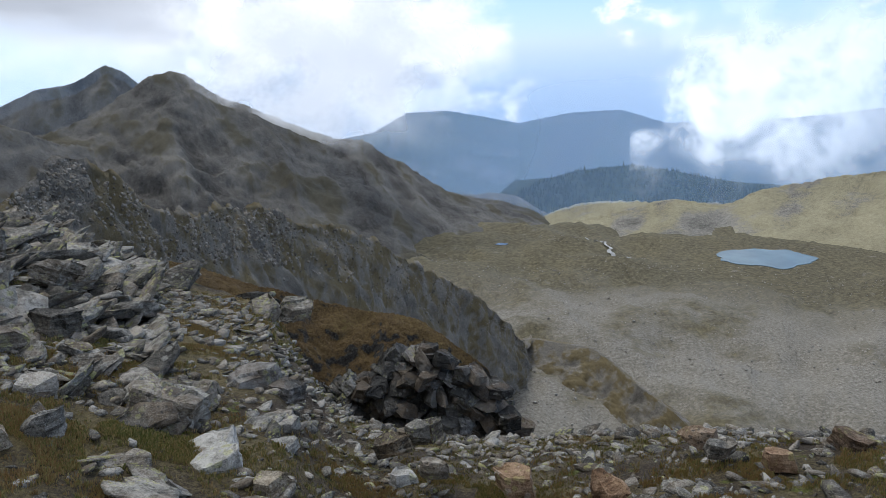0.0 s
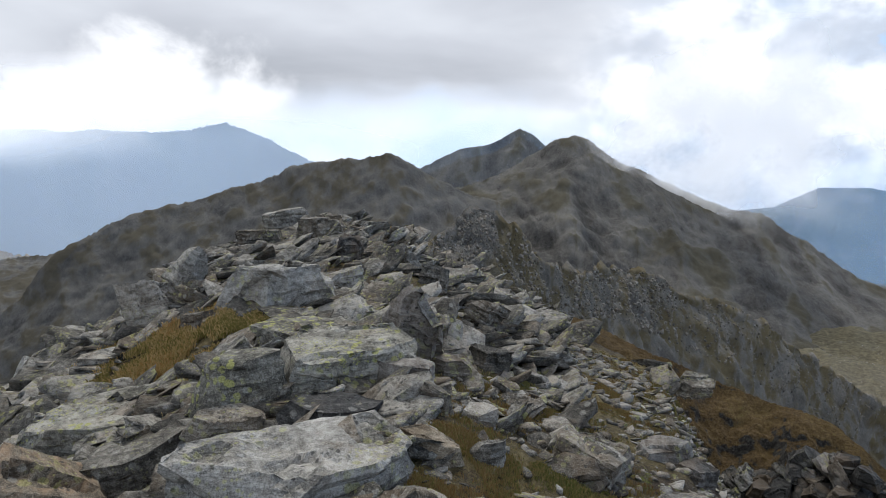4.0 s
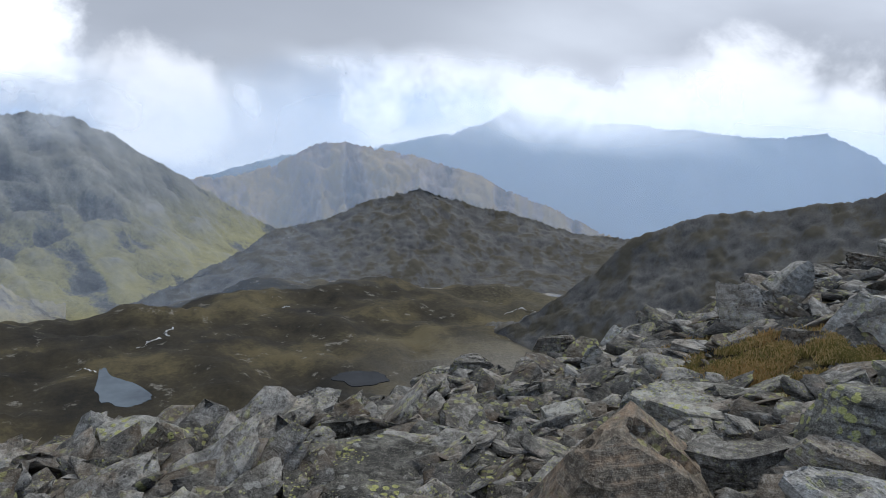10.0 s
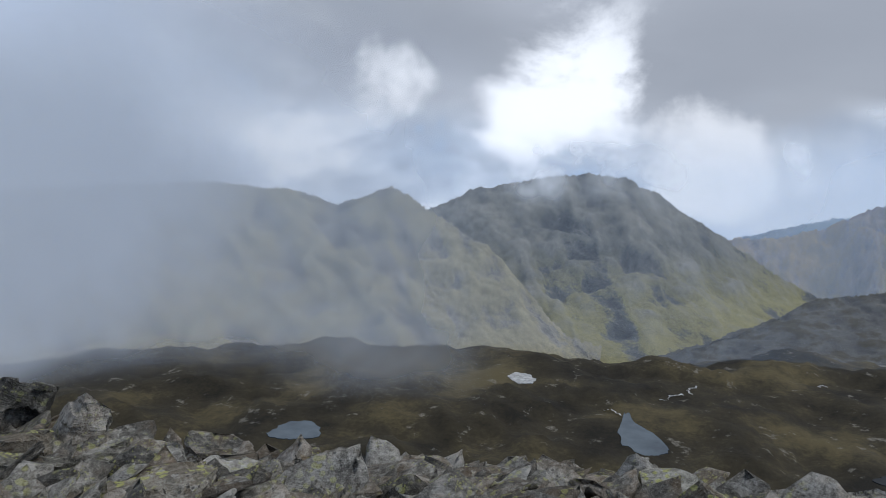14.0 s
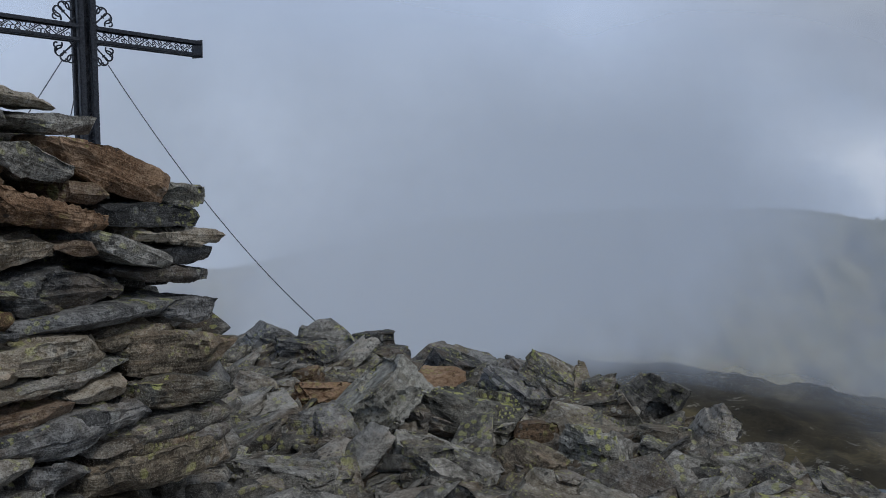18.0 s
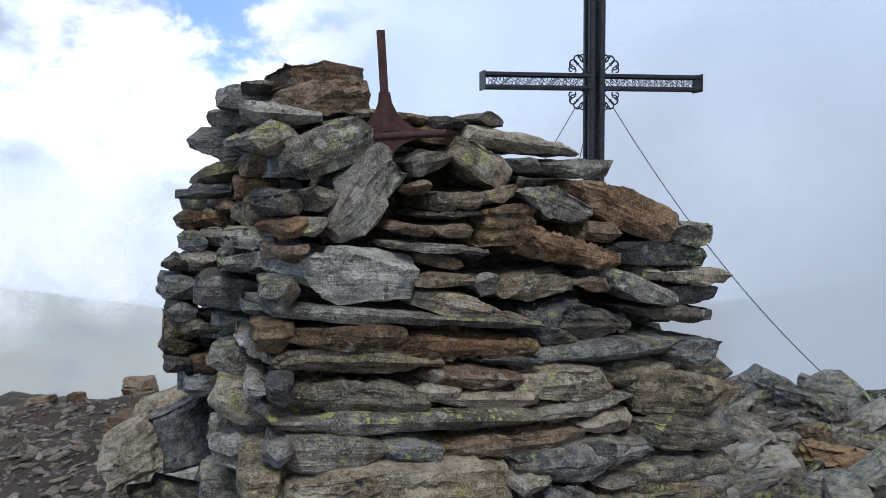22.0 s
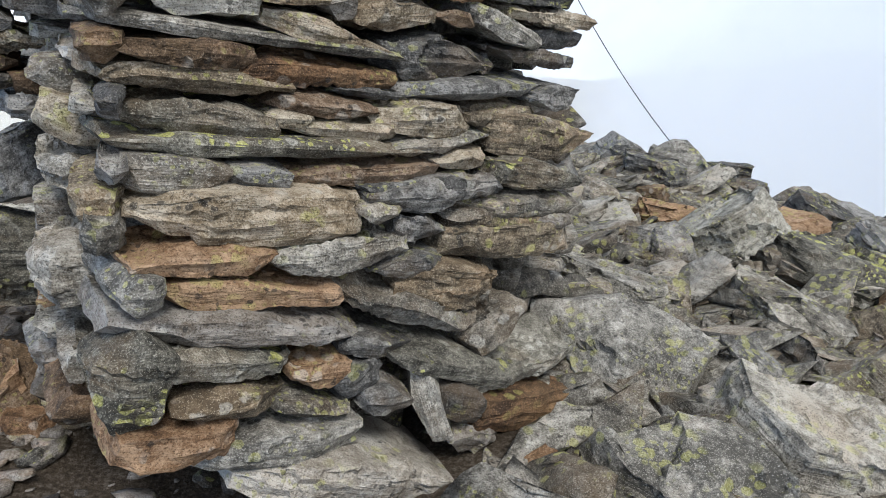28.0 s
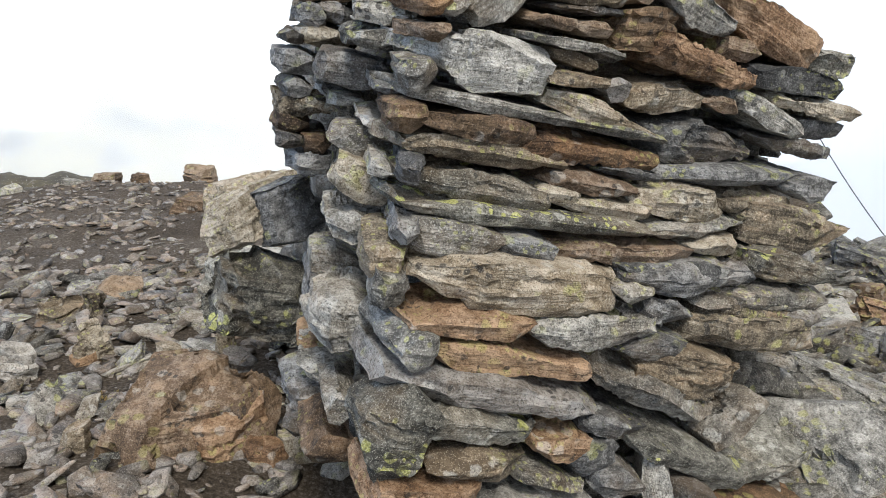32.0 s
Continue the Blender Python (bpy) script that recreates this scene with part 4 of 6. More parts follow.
# Boulders and slabs on the summit: the same numbers; the kind's second letter is its form.
BOULDERS_A = [(1.72, -3.19, -0.25, 0.76, 0.58, 0.45, 1, -150, 'bb'), (1.57, -3.5, 0.22, 0.5, 0.4, 0.4, 8, -157, 'ms'), (1.71, -3.6, 0.52, 0.3, 0.24, 0.22, -28, -161, 'ts'), (3.12, -7.17, -0.69, 0.57, 0.44, 0.25, -4, -147, 'rs'), (1.5, -3.68, 0.58, 0.3, 0.3, 0.26, -25, -169, 'ds'), (3.17, -4.19, -0.42, 0.21, 0.16, 0.19, 2, -140, 'tb'), (2.95, -4.23, -0.38, 0.17, 0.18, 0.25, 4, -133, 'tb'), (2.82, -3.52, -0.33, 0.18, 0.15, 0.22, 9, -147, 'pb'), (2.61, -3.8, -0.32, 0.22, 0.17, 0.23, -2, -141, 'tw'), (1.97, -3.98, -0.29, 0.11, 0.11, 0.21, -9, -149, 'tb'), (2.17, -3.79, -0.32, 0.14, 0.1, 0.14, -4, -159, 'tb')]
BOULDERS_B = [(1.36, -3.16, -0.3, 0.17, 0.13, 0.14, -2, -158, 'rb'), (1.24, -3.29, -0.32, 0.22, 0.17, 0.17, -8, -154, 'tb'), (2.1, -2.97, -0.27, 0.13, 0.1, 0.12, -2, -141, 'tb'), (1.45, -3.96, -0.33, 0.25, 0.19, 0.13, 7, -160, 'gs'), (1.31, -3.69, -0.31, 0.18, 0.14, 0.16, -9, -150, 'gs'), (3.09, -4.67, -0.45, 0.31, 0.23, 0.18, 16, -142, 'bw'), (2.25, -4.59, -0.38, 0.11, 0.12, 0.16, -31, -155, 'tb'), (-4.0, 1.15, -0.64, 1.8, 1.6, 0.3, 1, 65, 'ms'), (-3.41, 1.96, -0.23, 1.11, 0.74, 0.71, -4, 66, 'oo'), (-3.09, 1.79, -0.31, 0.66, 0.44, 0.38, 0, 46, 'pw'), (-2.18, 2.53, 0.05, 1.16, 0.77, 0.36, 2, 38, 'ps')]
BOULDERS_C = [(-1.92, 2.27, -0.01, 0.83, 0.56, 0.19, 2, 22, 'gs'), (-4.31, 3.47, -0.39, 1.19, 0.79, 0.31, -2, 41, 'ms'), (-3.35, 2.73, -0.21, 0.6, 0.4, 0.33, -3, 58, 'gs'), (-3.08, 3.31, 0.09, 0.63, 0.42, 0.41, -2, 31, 'mb'), (-2.7, 3.92, 0.1, 0.98, 0.65, 0.34, 1, 33, 'ms'), (-3.22, 4.48, 0.06, 1.02, 0.68, 0.19, 5, 30, 'ms'), (-2.95, 3.02, -0.02, 0.46, 0.31, 0.21, 6, 38, 'gs'), (-2.39, 3.24, 0.05, 0.58, 0.39, 0.17, 8, 30, 'ds'), (-2.49, 4.55, 0.21, 0.59, 0.48, 0.66, 17, 16, 'dw'), (-2.2, 4.53, -0.07, 0.35, 0.23, 0.16, 8, 29, 'ps'), (-2.11, 5.09, -0.19, 0.41, 0.27, 0.21, 8, 8, 'gs')]
BOULDERS_D = [(-1.72, 3.12, 0.02, 0.38, 0.25, 0.17, 11, 15, 'tb'), (-1.69, 3.75, -0.08, 0.22, 0.15, 0.16, 11, 7, 'pb'), (-1.49, 3.29, -0.05, 0.2, 0.14, 0.18, 2, 12, 'pb'), (-1.91, 3.62, 0.04, 0.22, 0.18, 0.25, 5, 19, 'gb'), (-4.28, 5.41, 0.17, 1.18, 0.79, 0.49, -4, 45, 'pb'), (-5.83, 5.56, -0.13, 0.81, 0.54, 0.61, -14, 41, 'gw'), (-5.95, 6.21, 0.08, 0.5, 0.42, 0.57, 29, 32, 'gw'), (-5.31, 5.66, -0.06, 0.19, 0.15, 0.21, 0, 34, 'db'), (-9.2, 6.79, -1.66, 0.79, 0.52, 0.47, 1, 64, 'pb'), (-5.75, 4.82, -0.55, 0.51, 0.34, 0.23, -4, 37, 'gs'), (-6.62, 4.3, -0.93, 0.45, 0.3, 0.39, -26, 57, 'gw')]
BOULDERS_E = [(-5.68, 4.08, -0.74, 0.44, 0.29, 0.25, -3, 48, 'gs'), (-7.19, 4.49, -1.08, 0.64, 0.43, 0.45, -7, 60, 'mw'), (-5.57, 8.44, 0.19, 0.83, 0.55, 0.42, 0, 27, 'gb'), (-6.29, 7.97, 0.09, 0.67, 0.44, 0.34, 3, 41, 'gb'), (-4.73, 7.62, 0.13, 0.38, 0.27, 0.36, 0, 29, 'db'), (-3.9, 5.99, 0.13, 0.42, 0.28, 0.25, -5, 33, 'pb'), (-4.05, 5.4, 0.07, 0.41, 0.27, 0.18, -8, 43, 'gs'), (-5.45, 1.23, -0.76, 0.67, 0.45, 0.4, -18, 77, 'mw'), (-10.57, 3.17, -3.0, 0.64, 0.43, 0.49, -21, 63, 'ds'), (-6.09, 2.1, -0.99, 0.66, 0.44, 0.28, -6, 58, 'gs'), (-5.37, 1.6, -0.83, 0.39, 0.26, 0.28, -5, 82, 'gb')]
BOULDERS_F = [(-5.06, 1.84, -0.76, 0.49, 0.32, 0.25, 2, 67, 'gw'), (-4.64, 1.65, -0.69, 0.63, 0.42, 0.25, 1, 60, 'gs'), (-4.97, 2.19, -0.71, 0.42, 0.28, 0.27, -4, 74, 'gw'), (-5.72, 2.79, -0.81, 0.51, 0.34, 0.33, -14, 63, 'gb'), (-10.42, 4.13, -2.55, 0.73, 0.49, 0.29, -18, 73, 'gs'), (-5.78, 0.71, -0.87, 0.36, 0.24, 0.21, -8, 90, 'gb'), (-4.88, 0.57, -0.67, 0.42, 0.28, 0.25, -6, 76, 'mb'), (-5.42, 0.84, -0.83, 0.43, 0.28, 0.2, 0, 76, 'ds'), (-9.79, 5.85, -1.83, 0.7, 0.46, 0.26, -6, 67, 'gs'), (-10.27, 4.71, -2.26, 0.7, 0.46, 0.26, -5, 55, 'gs'), (-6.21, 2.77, -0.98, 0.31, 0.21, 0.25, -10, 70, 'gb')]
BOULDERS_G = [(-6.89, 9.46, 0.17, 0.79, 0.53, 0.31, -7, 24, 'gs'), (-5.64, 9.9, -0.01, 0.59, 0.39, 0.31, 0, 32, 'gs'), (-4.14, 7.95, -0.01, 0.56, 0.37, 0.38, 15, 30, 'gw'), (-3.53, 7.44, -0.13, 0.39, 0.26, 0.35, 20, 33, 'gb'), (-2.37, 5.09, -0.06, 0.25, 0.21, 0.29, 34, 29, 'gw'), (-2.72, 6.86, -0.3, 0.46, 0.31, 0.32, 32, 18, 'gw'), (-2.28, 3.94, 0.06, 0.45, 0.3, 0.23, 10, 17, 'ds'), (-4.79, 4.97, -0.1, 0.39, 0.26, 0.18, -8, 32, 'gs'), (-4.87, 2.68, -0.61, 0.43, 0.29, 0.29, -32, 59, 'mw'), (-3.6, 3.94, 0.04, 0.31, 0.21, 0.14, -34, 38, 'gs'), (-1.06, -3.68, -0.12, 0.91, 0.61, 0.42, 28, -210, 'pw')]
BOULDERS_H = [(-2.19, -6.24, -0.42, 0.72, 0.48, 0.4, -12, -192, 'rb'), (-2.17, -5.4, -0.27, 0.91, 0.61, 0.37, -42, -205, 'ms'), (-3.52, -6.93, -0.74, 0.74, 0.49, 0.31, 0, -205, 'rb'), (-5.92, -10.41, -1.79, 1.4, 0.93, 0.41, 16, -218, 'ds'), (-1.71, -5.35, -0.33, 0.54, 0.36, 0.29, -10, -206, 'dw'), (-2.46, -8.75, -0.64, 0.75, 0.5, 0.42, 19, -209, 'ds'), (-2.8, -5.29, -0.46, 1.13, 0.75, 0.39, 8, -215, 'gs'), (-2.22, -4.44, -0.35, 0.71, 0.47, 0.25, 13, -217, 'gs'), (-2.12, -3.94, -0.31, 0.41, 0.27, 0.24, 21, -215, 'dw'), (-2.18, -3.32, -0.21, 0.77, 0.52, 0.52, 17, -213, 'mb'), (-1.67, -3.07, -0.21, 0.93, 0.62, 0.37, 11, -206, 'gs')]
BOULDERS_I = [(-1.11, -2.9, -0.23, 0.88, 0.59, 0.35, -3, -215, 'pb'), (-1.45, -3.82, -0.26, 0.22, 0.15, 0.15, 30, -208, 'db'), (-1.68, -3.68, -0.26, 0.41, 0.27, 0.17, 25, -218, 'ds'), (-1.68, -6.64, -0.44, 0.53, 0.35, 0.3, 4, -192, 'gb'), (-2.27, -7.13, -0.58, 0.42, 0.28, 0.22, -8, -188, 'bb'), (-6.83, -9.67, -1.93, 0.91, 0.6, 0.47, 18, -222, 'ds'), (-0.61, -2.96, -0.26, 0.3, 0.2, 0.2, 2, -206, 'rw'), (-1.24, -3.32, -0.26, 0.24, 0.16, 0.08, -9, -199, 'ds'), (-1.19, -5.16, -0.32, 0.28, 0.18, 0.16, -8, -198, 'gs'), (-4.03, -11.36, -1.54, 0.87, 0.58, 0.39, 16, -209, 'ds'), (-4.72, -11.07, -1.52, 0.84, 0.56, 0.45, 0, -206, 'ds')]
BOULDERS_J = [(-1.82, -2.81, -0.27, 0.33, 0.22, 0.16, 4, -228, 'ds'), (-4.84, -4.63, -0.77, 0.59, 0.45, 0.34, -15, 141, 'gb'), (-4.36, -3.56, -0.62, 0.48, 0.36, 0.28, -8, 119, 'gs'), (-4.92, -3.68, -0.8, 0.41, 0.31, 0.24, 0, 138, 'gb'), (-5.08, -3.33, -0.87, 0.38, 0.28, 0.22, -20, 134, 'gs'), (-4.9, -4.16, -0.78, 0.59, 0.44, 0.32, 10, 135, 'db'), (-1.04, 3.81, -0.29, 0.44, 0.33, 0.25, 15, 15, 'gs'), (-2.39, 8.26, -0.91, 0.38, 0.28, 0.22, 10, 9, 'gb'), (-0.73, 8.42, -1.41, 0.51, 0.38, 0.23, 0, 3, 'gs'), (-0.97, 4.52, -0.53, 0.18, 0.14, 0.11, 0, 24, 'gb'), (-0.79, 3.46, -0.36, 0.34, 0.26, 0.11, -20, 19, 'ps')]
BOULDERS_K = [(-0.56, 4.03, -0.54, 0.33, 0.25, 0.09, 2, 0, 'pb'), (0.43, 4.58, -1.02, 0.26, 0.19, 0.15, -15, -10, 'gs'), (-1.05, 4.18, -0.4, 0.44, 0.33, 0.2, 10, 17, 'gb'), (-0.73, 3.24, -0.33, 0.29, 0.22, 0.12, -15, 3, 'ps'), (-0.43, 3.03, -0.34, 0.23, 0.17, 0.13, -10, -4, 'tb'), (0.18, 4.22, -0.87, 0.25, 0.19, 0.13, -15, 7, 'ts'), (0.41, 4.58, -1.01, 0.26, 0.19, 0.15, 0, -12, 'gb'), (0.84, 3.59, -0.82, 0.26, 0.2, 0.15, 5, -18, 'rs'), (1.24, 3.21, -0.65, 0.24, 0.18, 0.18, -30, -35, 'rw'), (1.97, 3.39, -0.62, 0.18, 0.13, 0.1, 5, -26, 'gs'), (2.16, 3.12, -0.55, 0.18, 0.14, 0.11, 0, -38, 'rb')]
BOULDERS_L = [(-0.44, 3.67, -0.51, 0.18, 0.13, 0.07, 0, -1, 'ps'), (-0.54, 3.99, -0.53, 0.35, 0.27, 0.09, 3, 10, 'pb'), (0.39, 3.79, -0.81, 0.17, 0.13, 0.1, 0, -3, 'gs'), (1.99, 3.68, -0.69, 0.23, 0.17, 0.12, 5, -25, 'bb'), (2.71, 3.31, -0.61, 0.23, 0.17, 0.13, 10, -47, 'bs'), (0.21, 3.66, -0.76, 0.17, 0.13, 0.07, 0, -2, 'pb'), (-0.52, 4.7, -0.69, 0.28, 0.21, 0.16, 5, 13, 'ds'), (-0.74, 4.81, -0.61, 0.39, 0.29, 0.19, 0, 21, 'db'), (-2.07, 7.09, -0.73, 0.36, 0.27, 0.21, 10, 26, 'gs'), (-6.02, 1.21, -1.03, 0.48, 0.36, 0.28, 5, 65, 'gb'), (-5.73, 0.65, -0.88, 0.41, 0.31, 0.24, 0, 90, 'gs')]
BOULDERS_M = [(-4.84, 0.36, -0.65, 0.54, 0.41, 0.28, -8, 91, 'mb'), (-5.97, 0.53, -0.99, 0.34, 0.26, 0.2, -10, 83, 'gs'), (-5.19, -0.5, -0.66, 0.4, 0.3, 0.29, -35, 88, 'mw'), (-5.24, -0.13, -0.64, 0.49, 0.37, 0.39, -40, 101, 'mw'), (-5.94, 0.19, -0.94, 0.43, 0.32, 0.25, -20, 91, 'gb'), (-6.08, 1.04, -0.97, 0.7, 0.52, 0.4, -12, 86, 'gs'), (-5.57, -0.18, -0.72, 0.65, 0.49, 0.36, -18, 77, 'mb'), (-4.98, -2.56, -0.78, 0.63, 0.47, 0.18, 0, 107, 'gs'), (-5.16, -1.0, -0.75, 0.37, 0.28, 0.14, 5, 100, 'gb'), (-5.6, 0.05, -0.83, 0.48, 0.36, 0.18, 5, 78, 'gs'), (-4.96, -3.65, -0.84, 0.32, 0.24, 0.19, -20, 137, 'gb')]
BOULDERS_N = [(-4.78, -3.28, -0.75, 0.5, 0.37, 0.2, 0, 118, 'ps'), (-5.1, -3.39, -0.89, 0.33, 0.25, 0.19, 10, 127, 'gb'), (-4.92, -2.64, -0.7, 0.34, 0.13, 0.18, 82, 124, 'tw'), (-5.26, -2.32, -0.87, 0.35, 0.26, 0.2, 0, 113, 'gb'), (-5.06, -1.92, -0.78, 0.56, 0.42, 0.16, 0, 115, 'ms'), (-5.18, -1.16, -0.71, 0.4, 0.3, 0.25, -30, 86, 'gw'), (-5.69, -0.73, -0.89, 0.26, 0.19, 0.15, 0, 83, 'ds'), (-6.04, 1.14, -1.05, 0.39, 0.29, 0.23, -15, 85, 'gb'), (-5.1, -1.39, -0.74, 0.41, 0.31, 0.17, 0, 97, 'gs'), (-6.5, 0.7, -1.2, 0.56, 0.42, 0.27, 5, 82, 'gb'), (-5.16, -2.96, -0.89, 0.31, 0.23, 0.18, 5, 130, 'gs')]
BOULDERS_O = [(-5.39, -1.97, -0.88, 0.32, 0.24, 0.19, -8, 104, 'gb'), (-5.63, -1.08, -0.79, 0.45, 0.34, 0.36, -35, 89, 'gw'), (-5.96, 0.52, -1.0, 0.3, 0.22, 0.17, -10, 85, 'gb'), (-5.22, -1.59, -0.78, 0.31, 0.23, 0.17, 5, 112, 'ms'), (-5.77, -0.47, -0.78, 0.54, 0.4, 0.42, -30, 98, 'gw'), (-5.1, -2.42, -0.82, 0.34, 0.26, 0.17, 0, 100, 'gs'), (-6.04, 1.06, -1.04, 0.43, 0.32, 0.25, -12, 66, 'gb'), (-3.62, -8.11, -0.88, 0.58, 0.43, 0.34, -5, 148, 'ds'), (-4.3, -7.51, -0.91, 0.76, 0.57, 0.44, 5, 141, 'db'), (-3.42, -6.68, -0.7, 0.65, 0.49, 0.33, -5, 160, 'rs'), (-3.67, -3.9, -0.58, 0.71, 0.53, 0.2, 0, 123, 'mb')]
BOULDERS_P = [(-4.77, -6.34, -0.93, 0.57, 0.43, 0.33, 20, 134, 'db'), (-3.05, -3.57, -0.53, 1.62, 0.9, 0.08, 3, 149, 'mb'), (-3.85, -3.12, -0.5, 0.87, 0.66, 0.29, -5, 139, 'ms'), (-4.88, -3.71, -0.79, 0.36, 0.27, 0.21, 0, 125, 'gb'), (-5.08, -3.5, -0.82, 0.55, 0.41, 0.32, 8, 112, 'gs'), (-3.87, -2.68, -0.52, 0.29, 0.22, 0.29, 60, 123, 'tw'), (-4.72, -2.61, -0.64, 0.39, 0.1, 0.14, 86, 118, 'gw'), (-4.56, -2.29, -0.75, 1.0, 0.75, 0.05, 0, 98, 'gb'), (-5.29, -2.47, -0.86, 0.46, 0.35, 0.27, 10, 105, 'ds'), (-5.44, -1.95, -0.87, 0.56, 0.42, 0.25, 5, 113, 'gb'), (-2.61, -8.05, -0.67, 0.71, 0.53, 0.41, 5, 173, 'ds')]
BOULDERS_Q = [(1.87, -3.1, -0.27, 0.35, 0.26, 0.2, -8, -142, 'bb'), (1.6, -3.19, -0.26, 0.45, 0.33, 0.26, -12, -158, 'rs'), (1.98, -3.52, -0.31, 0.46, 0.35, 0.18, -4, -138, 'bb'), (3.35, -7.22, -0.59, 1.02, 0.77, 0.57, -20, -164, 'ts'), (3.23, -7.68, -0.7, 0.55, 0.41, 0.44, 45, -168, 'dw'), (2.17, -4.83, -0.32, 0.72, 0.54, 0.42, 5, -163, 'ms'), (1.37, -3.16, -0.35, 0.17, 0.13, 0.1, 0, -144, 'rb'), (2.85, -3.59, -0.44, 0.19, 0.14, 0.08, 10, -134, 'ps'), (3.1, -4.22, -0.43, 0.4, 0.3, 0.22, -8, -149, 'tb'), (2.61, -3.77, -0.4, 0.21, 0.16, 0.12, -15, -144, 'rs'), (2.19, -3.82, -0.39, 0.15, 0.11, 0.09, -20, -135, 'tb')]
BOULDERS_R = [(6.51, -10.14, -1.44, 0.3, 0.22, 0.17, 0, -152, 'bs'), (5.71, -10.44, -1.35, 0.52, 0.39, 0.3, 0, -150, 'bb'), (6.91, -9.91, -1.44, 0.46, 0.35, 0.27, 5, -157, 'bs'), (7.15, -9.6, -1.48, 0.45, 0.33, 0.18, 0, -130, 'gb'), (4.26, -7.78, -0.9, 0.62, 0.47, 0.22, 3, -140, 'bs'), (7.82, -9.14, -1.56, 0.31, 0.23, 0.18, 0, -133, 'gb'), (1.31, -3.4, -0.34, 0.25, 0.19, 0.14, -10, -168, 'gs'), (-2.8, -5.21, -0.42, 0.95, 0.64, 0.44, 7, -219, 'ms'), (-3.86, -5.95, -0.62, 0.72, 0.48, 0.37, 21, -212, 'ds'), (-4.4, -5.54, -0.69, 1.02, 0.68, 0.37, -13, -226, 'mb'), (-4.0, -5.08, -0.66, 0.87, 0.58, 0.25, 10, -230, 'ms')]
BOULDERS_S = [(-3.21, -4.72, -0.48, 0.43, 0.28, 0.37, 2, -219, 'bb'), (-3.37, -4.31, -0.45, 0.55, 0.37, 0.44, 2, -223, 'mb'), (-4.87, -5.08, -0.78, 0.64, 0.43, 0.27, -14, -229, 'gw'), (-4.4, -4.69, -0.68, 0.61, 0.41, 0.31, -7, -229, 'ms'), (-4.01, -4.18, -0.59, 0.61, 0.41, 0.32, 1, -235, 'mb'), (-2.75, -4.26, -0.4, 0.64, 0.42, 0.31, 12, -224, 'tb'), (-2.32, -4.3, -0.36, 0.44, 0.3, 0.25, 9, -208, 'gs'), (-2.14, -4.46, -0.32, 0.46, 0.31, 0.33, 9, -214, 'gb'), (-4.53, -4.11, -0.62, 0.42, 0.28, 0.32, 23, -229, 'gw'), (-2.62, -4.77, -0.43, 0.42, 0.28, 0.27, 6, -206, 'gw'), (-2.85, -4.19, -0.45, 0.47, 0.32, 0.21, 5, -210, 'ds')]
BOULDERS_T = [(-1.83, -5.24, -0.31, 0.42, 0.29, 0.39, -6, -191, 'dw'), (-1.24, -4.53, -0.26, 0.63, 0.42, 0.29, 3, -204, 'ps')]
BOULDERS_CREST = [(-3.99, -7.26, -0.86, 0.84, 0.56, 0.5, 19, -207, 'ds'), (-4.52, -6.84, -0.85, 0.52, 0.35, 0.4, 34, -209, 'ds'), (-4.68, -6.36, -0.79, 0.9, 0.6, 0.52, 29, -219, 'ms'), (-4.73, -6.15, -0.73, 0.32, 0.37, 0.59, -2, -221, 'tw'), (-4.82, -5.87, -0.71, 0.33, 0.38, 0.6, 21, -226, 'gw'), (-4.87, -5.38, -0.67, 0.66, 0.47, 0.74, 29, -214, 'gb'), (-4.79, -4.52, -0.61, 0.51, 0.42, 0.66, 16, -237, 'gb'), (-4.84, -5.85, -0.79, 0.54, 0.36, 0.52, -3, -232, 'mb')]
BOULDERS = BOULDERS_A + BOULDERS_B + BOULDERS_C + BOULDERS_D + BOULDERS_E + BOULDERS_F + BOULDERS_G + BOULDERS_H + BOULDERS_I + BOULDERS_J + BOULDERS_K + BOULDERS_L + BOULDERS_M + BOULDERS_N + BOULDERS_O + BOULDERS_P + BOULDERS_Q + BOULDERS_R + BOULDERS_S + BOULDERS_T + BOULDERS_CREST
GRASS_BEDS = [(50, 7.8, 0.5), (47, 6.8, 0.7), (44, 6.1, 0.6), (41, 6.2, 0.5), (22, 5.2, 0.6), (29, 3.6, 0.5), (28, 3.3, 0.5), (14, 6.5, 0.6), (19, 3.6, 0.5), (12, 5.8, 0.5), (22, 5.1, 0.6), (26, 3.9, 0.6), (21, 3.7, 0.5), (27, 11.8, 0.8), (3, 8.6, 1.2), (20, 5.1, 0.5), (2, 3.9, 0.5), (16, 3.4, 0.4), (-12, 3.7, 0.4), (-25, 3.5, 0.5), (-34, 3.6, 0.5), (-38, 4.1, 0.5), (-6, 3.9, 0.5), (215, 3.9, 0.2)]
RIGHT_ANCHOR = Vector((-3.23, -8.80, -0.73))


# ---- water, streams and mist ----
def water_material():
    m, g, b = material("still_water", 0.06)
    p = g.n("ShaderNodeNewGeometry")
    # base colour raised to paint in part of the sky's reflection
    g.put(b.inputs["Base Color"], g.ramp(g.noise(p, 0.03, 4.0), [(0.35, (0.05, 0.065, 0.078)), (0.7, (0.10, 0.125, 0.14))]))
    b.inputs["Specular IOR Level"].default_value = 0.5
    bump(g, b, g.noise(p, 0.5, 3.0), 0.05, 0.2)
    return m


